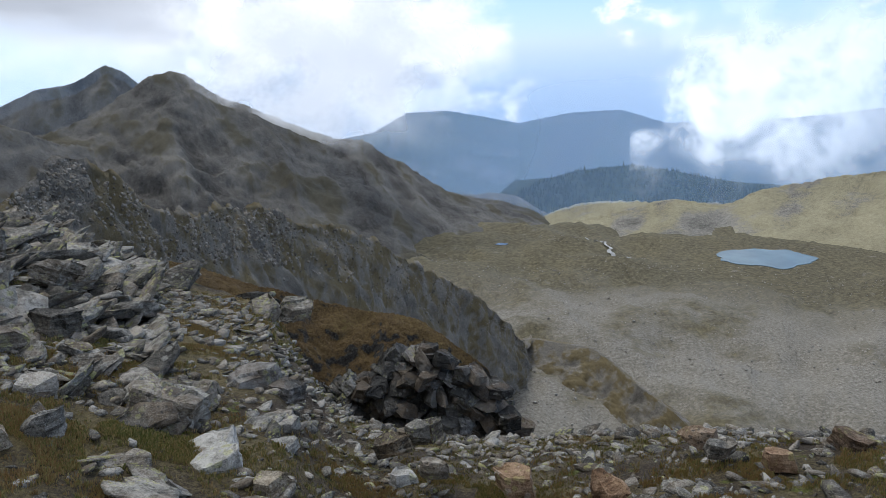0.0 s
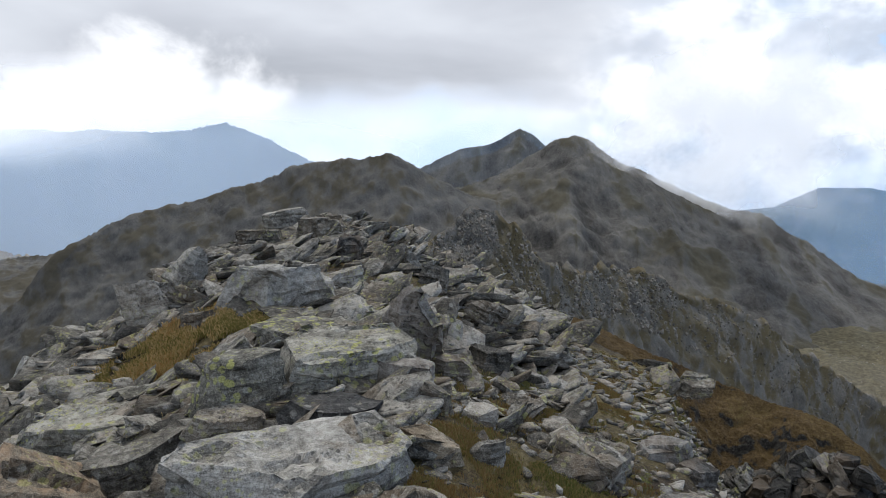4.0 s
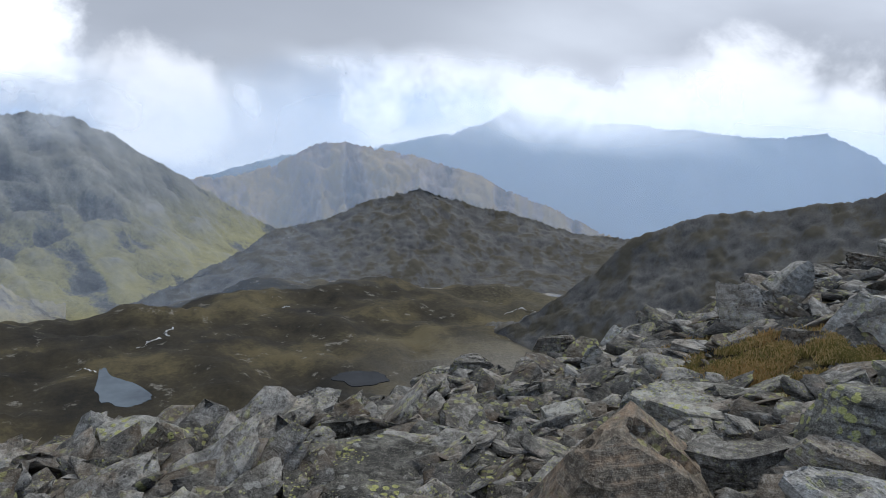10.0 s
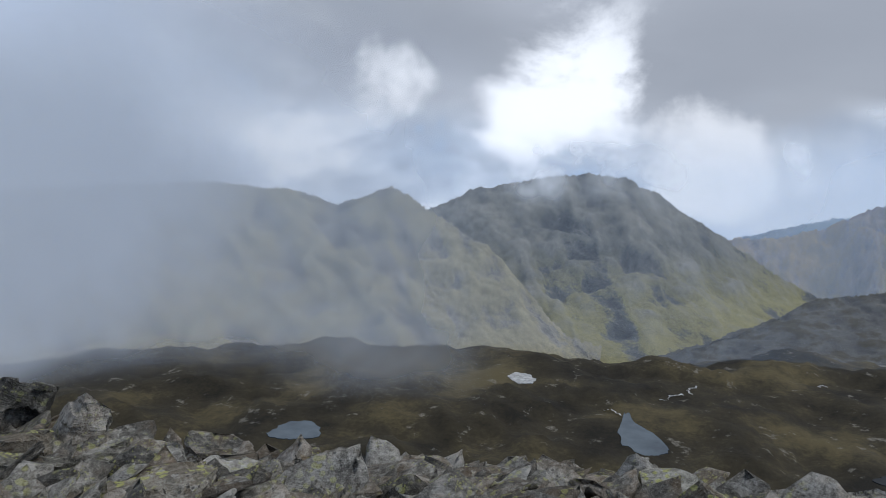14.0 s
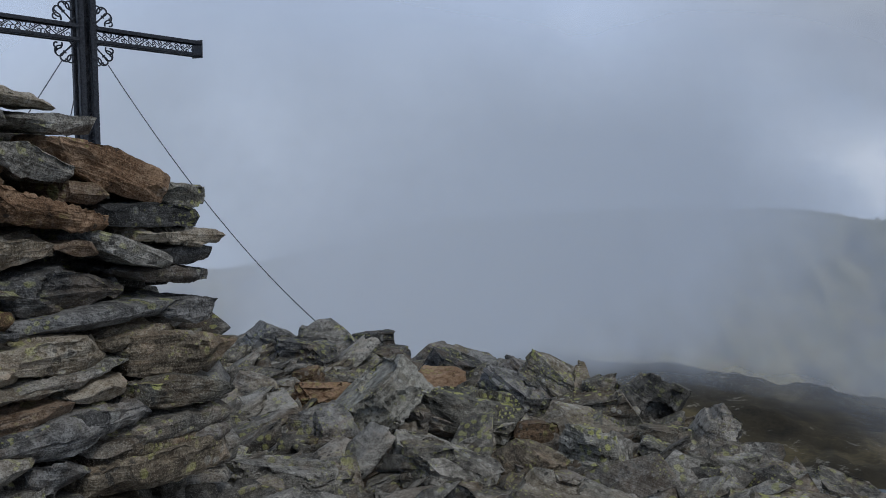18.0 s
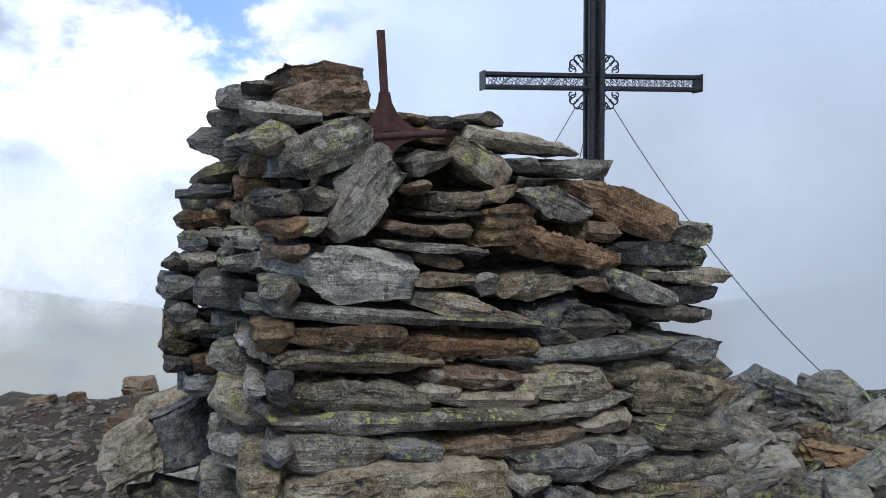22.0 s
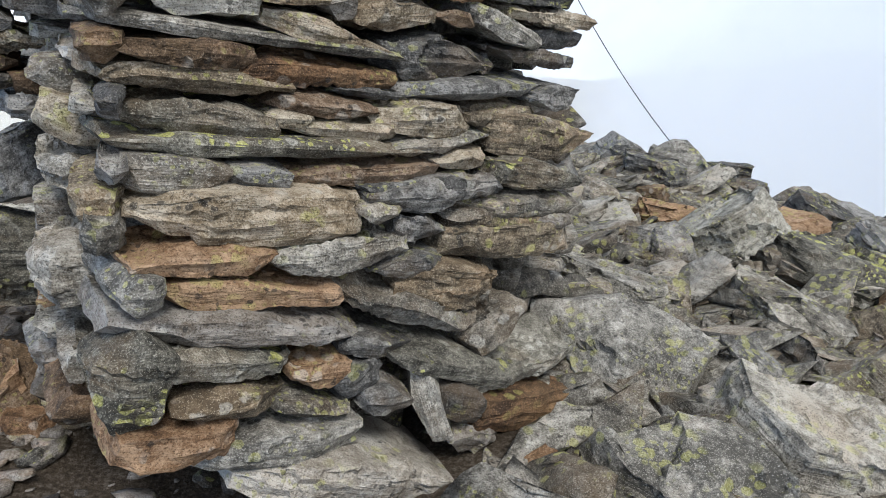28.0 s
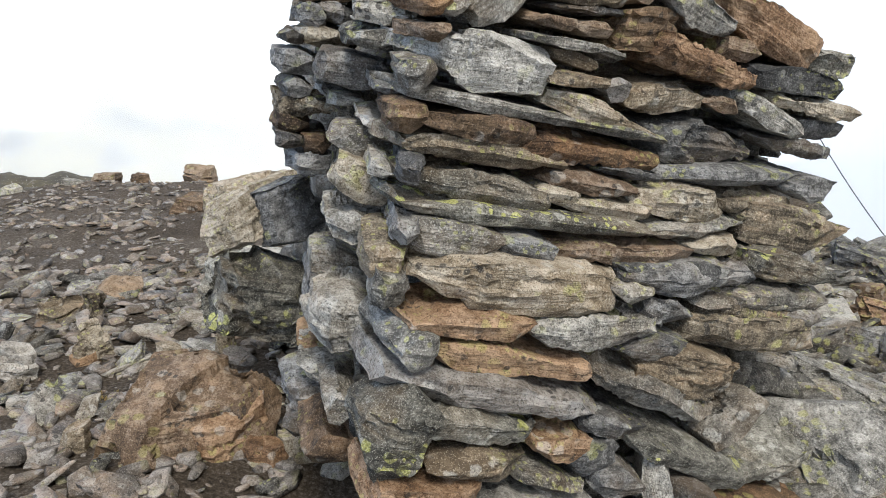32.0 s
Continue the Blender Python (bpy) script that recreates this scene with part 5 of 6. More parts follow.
WATER = water_material()
LAKE, lg, lb = material("milky_lake_water", 0.08)
lg.put(lb.inputs["Base Color"], lg.ramp(lg.noise(lg.n("ShaderNodeNewGeometry"), 0.03, 4.0), [(0.35, (0.07, 0.12, 0.15)), (0.7, (0.11, 0.18, 0.21))]))
# near-black base colour paints the dark hillside's reflection on the tarn
DARK_REFLECTION, pg_, pb_ = material("water_with_dark_reflection", 0.25)
pg_.put(pb_.inputs["Base Color"], pg_.ramp(pg_.noise(pg_.n("ShaderNodeNewGeometry"), 0.05, 4.0), [(0.3, (0.018, 0.019, 0.020)), (0.7, (0.034, 0.036, 0.038))]))
pb_.inputs["Specular IOR Level"].default_value = 0.05
SILT_AND_GLINT, sg, sb = material("stream_bed_and_pond_glint", 0.8)
sg.put(sb.inputs["Base Color"], sg.ramp(sg.noise(sg.n("ShaderNodeNewGeometry"), 0.2, 6.0, 0.7), [(0.3, (0.22, 0.22, 0.21)), (0.7, (0.62, 0.62, 0.60))]))


def pond(label, az, r, wide, deep, turn, name="pond", mat=None, taper=0.0):
    k = 48
    bm = bmesh.new()
    ring = []
    for i in range(k):
        a = 2 * math.pi * i / k
        q = 1 + 0.32 * noise.fractal(Vector((math.cos(a) * 1.3 + az, math.sin(a) * 1.3, r)), 0.8, 2.0, 3)
        far = (math.sin(a) + 1) / 2 * taper
        ring.append(bm.verts.new((wide / 2 * q * math.cos(a) * (1 - 0.9 * far) - wide * 0.42 * far, deep / 2 * q * math.sin(a), 0)))
    face = bm.faces.new(ring)
    low = bmesh.ops.extrude_face_region(bm, geom=[face])
    bmesh.ops.translate(bm, vec=(0, 0, -1.0), verts=[v for v in low["geom"] if isinstance(v, bmesh.types.BMVert)])
    bmesh.ops.recalc_face_normals(bm, faces=bm.faces)
    ob = part(name, bm, mat or (WATER if name == "pond" else LAKE))
    c = heading(az, 0, r)
    ob.matrix_world = pose(c.x, c.y, pond_level(r) + 0.3, 0, 0, az + turn)
    tagged(ob, label, "pond" if name == "pond" else "lake")
    return ob


def part(name, bm, mat, parent=None, label=""):
    me = bpy.data.meshes.new(name)
    bm.to_mesh(me)
    bm.free()
    me.materials.append(mat)
    ob = new(name, me)
    ob.parent = parent
    if label:
        ob["label"] = label
    return ob


pond("small blue pond with a pointed head in brown moorland", 89.3, 588, 52, 84, 0, taper=1.0)
pond("round grey pond below the rocky brink", 117.8, 545, 38, 34, 0)
# the pale stream-bed colour here paints a reflection of bright cloud
pond("small bright pond on the moor", 99.6, 722, 30, 34, 10, "pond", SILT_AND_GLINT)
pond("dark tarn in the moor, hill reflection in its colour", 71.6, 590, 46, 34, 0, "pond", DARK_REFLECTION)
pond("tiny bright pool in the basin", -12.2, 900, 16, 10, 0)
pond("pale blue mountain lake below a yellow hill", -32.4, 885, 108, 78, 15, "lake")


def stream(label, spots, width, name="stream"):
    """A pale ribbon that winds over the ground; spots: heading, distance."""
    pts = [heading(a, 0, r) for a, r in spots]
    bm = bmesh.new()
    last = None
    n = 14 * (len(pts) - 1)
    for i in range(n + 1):
        f = i / n * (len(pts) - 1)
        k = min(int(f), len(pts) - 2)
        p = pts[k].lerp(pts[k + 1], f - k)
        d = (pts[k + 1] - pts[k]).normalized()
        s = Vector((-d.y, d.x, 0))
        w = noise.noise(Vector((i * 0.31, spots[0][0], 0))) * width * 3.0
        c = p + s * w
        half = width * (0.6 + 0.5 * abs(noise.noise(Vector((i * 0.7, 3, spots[0][1])))))
        row = []
        for e in (-half, half):
            q = c + s * e
            row.append(bm.verts.new((q.x, q.y, land_at(q.x, q.y) + 0.7)))
        if last:
            bm.faces.new((last[0], last[1], row[1], row[0]))
        last = row
    tagged(part(name, bm, SILT_AND_GLINT), label, name, kind="structure")


stream("thin pale stream winding over the moor", [(86.2, 762), (86.9, 746), (86.5, 731), (87.9, 722), (88.2, 700), (88.9, 704)], 1.3)
stream("short stream feeding the pointed pond", [(93.0, 655), (92.3, 640), (91.6, 622)], 0.9)
stream("braided stream on the brown moor", [(78.5, 900), (77.6, 880), (77.9, 862)], 2.0)
stream("short pale stream on the plateau", [(60.5, 900), (58.0, 905), (55.5, 890)], 1.4)
stream("winding pale stream above the basin", [(-18.6, 926), (-20.2, 904), (-21.0, 860), (-22.0, 814)], 3.6)


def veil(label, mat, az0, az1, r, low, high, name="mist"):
    """A see-through sheet that stands in for a bank of thin cloud or haze along a stretch of headings."""
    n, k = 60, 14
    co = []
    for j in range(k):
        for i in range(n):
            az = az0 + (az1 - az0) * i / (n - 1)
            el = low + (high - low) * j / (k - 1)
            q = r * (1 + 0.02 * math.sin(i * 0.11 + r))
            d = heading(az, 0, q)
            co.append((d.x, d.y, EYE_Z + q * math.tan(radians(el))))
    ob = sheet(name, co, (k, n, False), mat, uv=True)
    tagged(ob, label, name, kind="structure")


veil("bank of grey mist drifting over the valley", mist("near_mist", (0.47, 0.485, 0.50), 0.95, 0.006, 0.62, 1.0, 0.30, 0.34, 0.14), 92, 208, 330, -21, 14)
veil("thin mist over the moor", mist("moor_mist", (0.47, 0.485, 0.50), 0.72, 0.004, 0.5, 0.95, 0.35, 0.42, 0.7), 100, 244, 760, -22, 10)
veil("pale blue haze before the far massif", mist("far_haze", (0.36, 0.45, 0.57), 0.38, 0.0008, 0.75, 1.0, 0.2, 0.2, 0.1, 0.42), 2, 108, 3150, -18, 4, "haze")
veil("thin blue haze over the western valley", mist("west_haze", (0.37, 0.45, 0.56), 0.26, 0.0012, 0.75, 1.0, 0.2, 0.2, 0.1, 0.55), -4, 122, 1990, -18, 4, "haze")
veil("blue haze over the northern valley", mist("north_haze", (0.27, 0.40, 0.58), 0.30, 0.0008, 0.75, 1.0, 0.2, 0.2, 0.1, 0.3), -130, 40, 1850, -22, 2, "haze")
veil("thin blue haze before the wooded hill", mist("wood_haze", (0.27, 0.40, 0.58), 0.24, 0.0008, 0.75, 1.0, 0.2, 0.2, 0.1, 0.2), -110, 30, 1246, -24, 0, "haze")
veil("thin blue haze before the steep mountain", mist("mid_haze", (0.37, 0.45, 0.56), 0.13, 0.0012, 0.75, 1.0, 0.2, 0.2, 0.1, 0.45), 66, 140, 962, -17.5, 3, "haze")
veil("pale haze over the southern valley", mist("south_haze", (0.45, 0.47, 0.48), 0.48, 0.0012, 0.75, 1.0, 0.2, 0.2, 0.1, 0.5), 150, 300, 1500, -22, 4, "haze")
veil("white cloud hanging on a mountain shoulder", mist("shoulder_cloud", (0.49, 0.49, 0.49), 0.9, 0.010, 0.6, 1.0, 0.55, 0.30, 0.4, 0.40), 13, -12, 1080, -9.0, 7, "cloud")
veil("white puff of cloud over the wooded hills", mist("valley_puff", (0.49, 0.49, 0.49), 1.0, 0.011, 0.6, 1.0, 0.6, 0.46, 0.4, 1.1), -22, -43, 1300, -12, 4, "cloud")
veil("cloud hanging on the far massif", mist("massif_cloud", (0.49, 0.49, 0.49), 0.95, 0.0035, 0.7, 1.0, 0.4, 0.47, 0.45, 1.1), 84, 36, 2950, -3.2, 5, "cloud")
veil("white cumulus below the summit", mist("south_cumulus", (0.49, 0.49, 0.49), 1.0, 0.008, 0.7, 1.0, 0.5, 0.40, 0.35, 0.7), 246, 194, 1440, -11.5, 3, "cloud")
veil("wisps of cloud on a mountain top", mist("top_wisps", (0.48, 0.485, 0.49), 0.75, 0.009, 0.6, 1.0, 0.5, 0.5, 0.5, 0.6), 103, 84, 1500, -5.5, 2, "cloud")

# ---- stones ----


def cut_corners(bm, rng, n, lo=0.72, hi=0.92):
    """Breaks pieces off a solid along random planes."""
    for _ in range(n):
        a, e = rng.uniform(0, 6.283), rng.uniform(-0.4, 0.8)
        no = Vector((math.cos(a) * math.cos(e), math.sin(a) * math.cos(e), math.sin(e)))
        reach = max(v.co.dot(no) for v in bm.verts)
        cut = bmesh.ops.bisect_plane(bm, geom=bm.verts[:] + bm.edges[:] + bm.faces[:], plane_co=no * reach * rng.uniform(lo, hi), plane_no=no, clear_outer=True)
        bmesh.ops.holes_fill(bm, edges=[x for x in cut["geom_cut"] if isinstance(x, bmesh.types.BMEdge)], sides=0)


def rock_mesh(seed, size=(1, 1, 1), form="slab", edge=0.0, layer=0.022):
    """An angular piece of foliated stone of that size, with one open material slot; edge: how finely it is worked."""
    rng = random.Random(seed)
    bm = bmesh.new()
    if form == "course":
        # a slab seen end on: thick in the middle, thinning to both ends, its front broken back unevenly
        ends = rng.choice([(0.35, 0.75), (0.75, 0.35), (0.55, 0.6), (0.8, 0.8), (0.25, 0.55), (0.85, 0.5)])
        bow = rng.uniform(-0.14, 0.14)
        for i, x in enumerate((-1.0, -0.62, -0.1, 0.45, 1.0)):
            t = (ends[0], 0.5 + ends[0] * 0.5, 1.0, 0.5 + ends[1] * 0.5, ends[1])[i] * rng.uniform(0.86, 1.0)
            mid = bow * (1 - x * x) + rng.uniform(-0.08, 0.08)
            front = 1.0 - (0.42 * rng.random() if abs(x) > 0.9 else 0.12 * rng.random())
            under = rng.uniform(0.0, 0.22)
            for y, z in ((-front, t), (-front + under, -t), (-front - 0.04, t * rng.uniform(-0.2, 0.5)), (1, t * 0.9), (1, -t * 0.9)):
                bm.verts.new((x * (1 - 0.05 * rng.random()), y, z + mid))
    elif form == "point":
        for q in ((-1, -0.5, -0.5), (-0.9, 0.5, -0.5), (0.9, -0.7, -0.5), (1, 0.6, -0.5), (-0.15, -0.62, 0.48), (0.3, 0.4, 0.5), (-0.35, -0.2, 0.34), (1, 0.5, 0.05), (0.75, -0.65, 0.1)):
            bm.verts.new(q)
    else:
        n = rng.randint(5, 7)
        turn = rng.uniform(0, 6.283)
        dx, dy = rng.uniform(-0.2, 0.2), rng.uniform(-0.2, 0.2)
        shrink = {"slab": rng.uniform(0.84, 1.0), "block": rng.uniform(0.6, 0.9), "wedge": rng.uniform(0.45, 0.75)}[form]
        tip, tilt = rng.uniform(0, 6.283), {"slab": rng.uniform(0.0, 0.35), "block": rng.uniform(0.1, 0.5), "wedge": rng.uniform(0.5, 0.95)}[form]
        for k in range(n):
            a, r = turn + (k + rng.uniform(-0.33, 0.33)) * 6.283 / n, rng.uniform(0.66, 1.0)
            x, y = r * math.cos(a), r * math.sin(a)
            bm.verts.new((x, y, -0.5 + rng.uniform(-0.08, 0.16)))
            t = (x * math.cos(tip) + y * math.sin(tip) + 1) / 2
            bm.verts.new((x * shrink + dx, y * shrink + dy, 0.5 - tilt * t + rng.uniform(-0.05, 0.05)))
    hull = bmesh.ops.convex_hull(bm, input=bm.verts[:])
    bmesh.ops.delete(bm, geom=list({v for v in hull["geom_interior"] + hull["geom_unused"] if isinstance(v, bmesh.types.BMVert)}), context="VERTS")
    cut_corners(bm, rng, {"course": 6, "point": 1}.get(form, rng.randint(3, 5)), 0.78 if form == "course" else 0.70, 0.96)
    lo = [min(v.co[i] for v in bm.verts) for i in range(3)]
    hi = [max(v.co[i] for v in bm.verts) for i in range(3)]
    for v in bm.verts:
        v.co = [(v.co[i] - (lo[i] + hi[i]) / 2) / (hi[i] - lo[i]) * size[i] for i in range(3)]
    bmesh.ops.triangulate(bm, faces=bm.faces)
    if edge:
        for _ in range(6):
            long_ones = [e for e in bm.edges if e.calc_length() > edge]
            if long_ones:
                bmesh.ops.subdivide_edges(bm, edges=long_ones, cuts=1)
                bmesh.ops.triangulate(bm, faces=bm.faces)
        bm.normal_update()
        s = Vector((seed * 3.17 % 97, seed * 1.71 % 89, seed * 0.37 % 83))
        thick = layer * (0.7 + 0.8 * rng.random())
        moved = []
        for v in bm.verts:
            c, no = v.co, v.normal
            side = max(0.0, 1 - 1.4 * abs(no.z))
            # broken leaves: each layer ends at its own line
            k = math.floor(c.z / thick + 0.6 * noise.noise(c * 6 + s))
            leaf = noise.noise(Vector((c.x * 5 + s.x, c.y * 5, k * 1.93 + s.y))) * min(0.045, max(size[2] * 0.12, min(0.016, size[2] * 0.2))) * side
            # flakes gone from the flat faces
            flake = noise.noise(Vector((c.x * 4.5 + s.y, c.y * 4.5, s.x)))
            drop = (thick * 0.5 if flake > 0.12 else 0.0) + (thick * 0.5 if flake > 0.34 else 0.0)
            chip = noise.fractal(c * 16 + s, 0.7, 2.1, 4) * 0.006 + noise.noise(c * 5 + s) * 0.012 - (0.03 * size[2] / 0.3 if noise.noise(c * 2.6 + s * 1.7) > 0.26 else 0.0)
            moved.append(c + no * (chip * min(1.0, size[2] / 0.08)) + Vector((no.x, no.y, 0)) * leaf - Vector((0, 0, drop * (1 if no.z > 0 else -1) * max(0.0, abs(no.z) * 2.5 - 1.5) * min(1.0, size[2] / 0.10))))
        for v, c in zip(bm.verts, moved):
            v.co = c
        bm.normal_update()
    for e in bm.edges:
        e.smooth = len(e.link_faces) == 2 and e.calc_face_angle() < 0.30
    for f in bm.faces:
        f.smooth = True
    me = bpy.data.meshes.new("stone")
    bm.to_mesh(me)
    bm.free()
    me.materials.append(None)
    return me


FORMS = {"s": "slab", "b": "block", "w": "wedge", "o": "point", "c": "course"}
MID = [rock_mesh(400 + i, (1, 1, 1), "slab" if i % 3 else "wedge", 0.30) for i in range(24)]
PLAIN = [rock_mesh(100 + i, (1, 1, 1), "slab" if i % 3 else "wedge") for i in range(32)]


def place_stone(name, row, seed, parent=None):
    x, y, z, w, d, h, lean, turn, kind = row
    big = max(w, d, h)
    ob = new(name, rock_mesh(seed, (w, d, h), FORMS[kind[1]], max(0.028, big / 21), max(0.022, h * 0.10)))
    ob.data.materials[0] = KINDS[kind[0]]
    ob.matrix_world = pose(x, y, z, 0, 0, turn) @ pose(0, 0, 0, 0, lean, 0)
    if parent:
        ob.parent, ob.matrix_parent_inverse = parent, parent.matrix_world.inverted()
    return ob


def heap(name, rows, mat, meshes, parent=None):
    """Many stones joined into one mesh. rows: a matrix and a seed each."""
    vs, fs, sm, base = [], [], [], 0
    for m, s in rows:
        me = meshes[s % len(meshes)]
        n = len(me.vertices)
        co = np.empty(n * 3)
        me.vertices.foreach_get("co", co)
        mm = np.array(m)
        vs.append(co.reshape(-1, 3) @ mm[:3, :3].T + mm[:3, 3])
        t = np.empty(len(me.polygons) * 3, np.int32)
        me.polygons.foreach_get("vertices", t)
        fs.append(t + base)
        base += n
    v, f = np.concatenate(vs), np.concatenate(fs)
    me = bpy.data.meshes.new(name)
    me.vertices.add(len(v))
    me.vertices.foreach_set("co", v.astype(np.float32).ravel())
    me.loops.add(len(f))
    me.loops.foreach_set("vertex_index", f)
    me.polygons.add(len(f) // 3)
    me.polygons.foreach_set("loop_start", np.arange(len(f) // 3, dtype=np.int32) * 3)
    me.update(calc_edges=True)
    me.materials.append(mat)
    ob = new(name, me)
    ob.parent = parent
    return ob


# ---- the cairn ----
CORNER, ALONG, BACK = Vector((0.72, -2.9, 0)), Vector((-0.79, -0.61, 0)), Vector((0.61, -0.79, 0))


def cairn_front(z):
    return float(np.interp(z, [-0.3, 0.2, 0.7, 0.9, 1.1, 1.4, 1.7, 2.1], [-0.50, -0.40, -0.28, -0.10, -0.05, -0.05, 0.06, 0.3]))


def cairn_top(u):
    return float(np.interp(u, [-0.2, 0.0, 0.35, 0.7, 1.3, 1.6, 1.85], [1.78, 1.85, 1.9, 1.78, 1.66, 1.58, 1.48]))


def build_cairn():
    base = new("cairn")
    base.location = CORNER + ALONG * 0.85 + BACK * 0.8
    base.location.z = -0.3
    bpy.context.view_layer.update()
    inv = base.matrix_world.inverted()
    for i, row in enumerate(CAIRN_STONES):
        side = 1.3 if row[7] < 213 and row[0] > 0.75 else 1.05
        place_stone("stone", (*row[:3], row[3] * side, row[4] * side, row[5] * 1.0, *row[6:8], row[8] + "c"), 1000 + i, base)
    # The stones behind, laid course by course through the whole heap.
    rng = random.Random(5)
    rows = []
    z = -0.35
    while z < 1.95:
        h = rng.uniform(0.07, 0.11)
        front = cairn_front(z) + 0.36
        n = front
        while n < 1.75:
            u = max(0.0, (z - 1.2)) * 0.1 - 0.02 + rng.uniform(0, 0.06) + (0.22 if n < front + 0.1 else 0)
            right = 1.80 - max(0.0, z - 1.3) * 0.5
            while u < right:
                w = rng.uniform(0.18, 0.42)
                edge = n < front + 0.3 or n > 1.45 or u < 0.4 or u > right - 0.45 or z > cairn_top(u) - 0.35
                if z < cairn_top(u) - 0.08 - 0.25 * max(0.0, n - 1.0) and edge:
                    c = CORNER + ALONG * (u + w / 2) + BACK * (n + 0.12)
                    rows.append((pose(c.x, c.y, z + h / 2, rng.uniform(-7, 7), rng.uniform(-7, 7), 218 + rng.uniform(-14, 14)) @ Matrix.Diagonal((w, 0.34, h * 1.15, 1)), rng.randint(0, 99)))
                u += w * 0.92
            n += 0.26
        z += h * 0.92
    fill = heap("fill", rows, RUBBLE, PLAIN)
    fill.parent, fill.matrix_parent_inverse = base, inv
    fill["kind"] = "stuff"
    tagged(base, "tall dry-stacked cairn of grey and rusty schist slabs", "cairn")


build_cairn()
rock_words = {"o": "large pointed schist boulder with an orange-stained face", "k": "dark broken cliff block under the turf", "g": "angular grey schist boulder on the summit ridge", "d": "dark grey slate slab among summit rubble", "p": "pale grey flat schist slab with lichen specks",
              "t": "tan and grey layered schist boulder", "b": "dark brown weathered summit stone", "r": "rust-red stained schist boulder", "m": "grey boulder covered with yellow-green lichen"}
for i, row in enumerate(BOULDERS):
    tagged(place_stone("boulder", row, 2000 + i), rock_words[row[8][0]], "boulder", "boulders on the summit")


def build_outcrop():
    """The broken cliff below the grassy shoulder, its shade put into the dark stone colour."""
    base = new("rock_outcrop")
    c = heading(-8, 0, 8.0)
    base.location = (c.x, c.y, -3.4)
    bpy.context.view_layer.update()
    inv = base.matrix_world.inverted()
    rng = random.Random(77)
    n = 0
    for i in range(36):
        az = 8.0 - i * 0.67
        top = float(np.interp(az, [-15.4, -14.2, -13.2, -11.7, -10.3, -7.9, -6, -3.2, 0.5, 3.9, 7], [-31, -30.0, -28.6, -27.0, -25.6, -24.4, -23.2, -24.0, -25.4, -25.6, -24.9]))
        for j in range(9):
            el = top - 0.4 - 0.9 * j + rng.uniform(-0.35, 0.35)
            if el < -33.5:
                continue
            r = 8.5 - 0.07 * j + rng.uniform(-0.2, 0.2)
            p = heading(az + rng.uniform(-0.6, 0.6), 0, r)
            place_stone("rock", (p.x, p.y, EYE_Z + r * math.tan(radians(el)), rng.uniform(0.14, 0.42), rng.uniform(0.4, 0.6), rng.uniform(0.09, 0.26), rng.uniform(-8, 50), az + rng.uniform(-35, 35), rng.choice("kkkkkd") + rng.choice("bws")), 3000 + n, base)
            n += 1
    tagged(base, "dark broken rock cliff under a grassy shoulder", "rock outcrop")


build_outcrop()


MORAINE = stone("pale_moraine", (0.10, 0.095, 0.082), (0.27, 0.255, 0.225), (0.50, 0.48, 0.44), 0.1, 0.05, True)


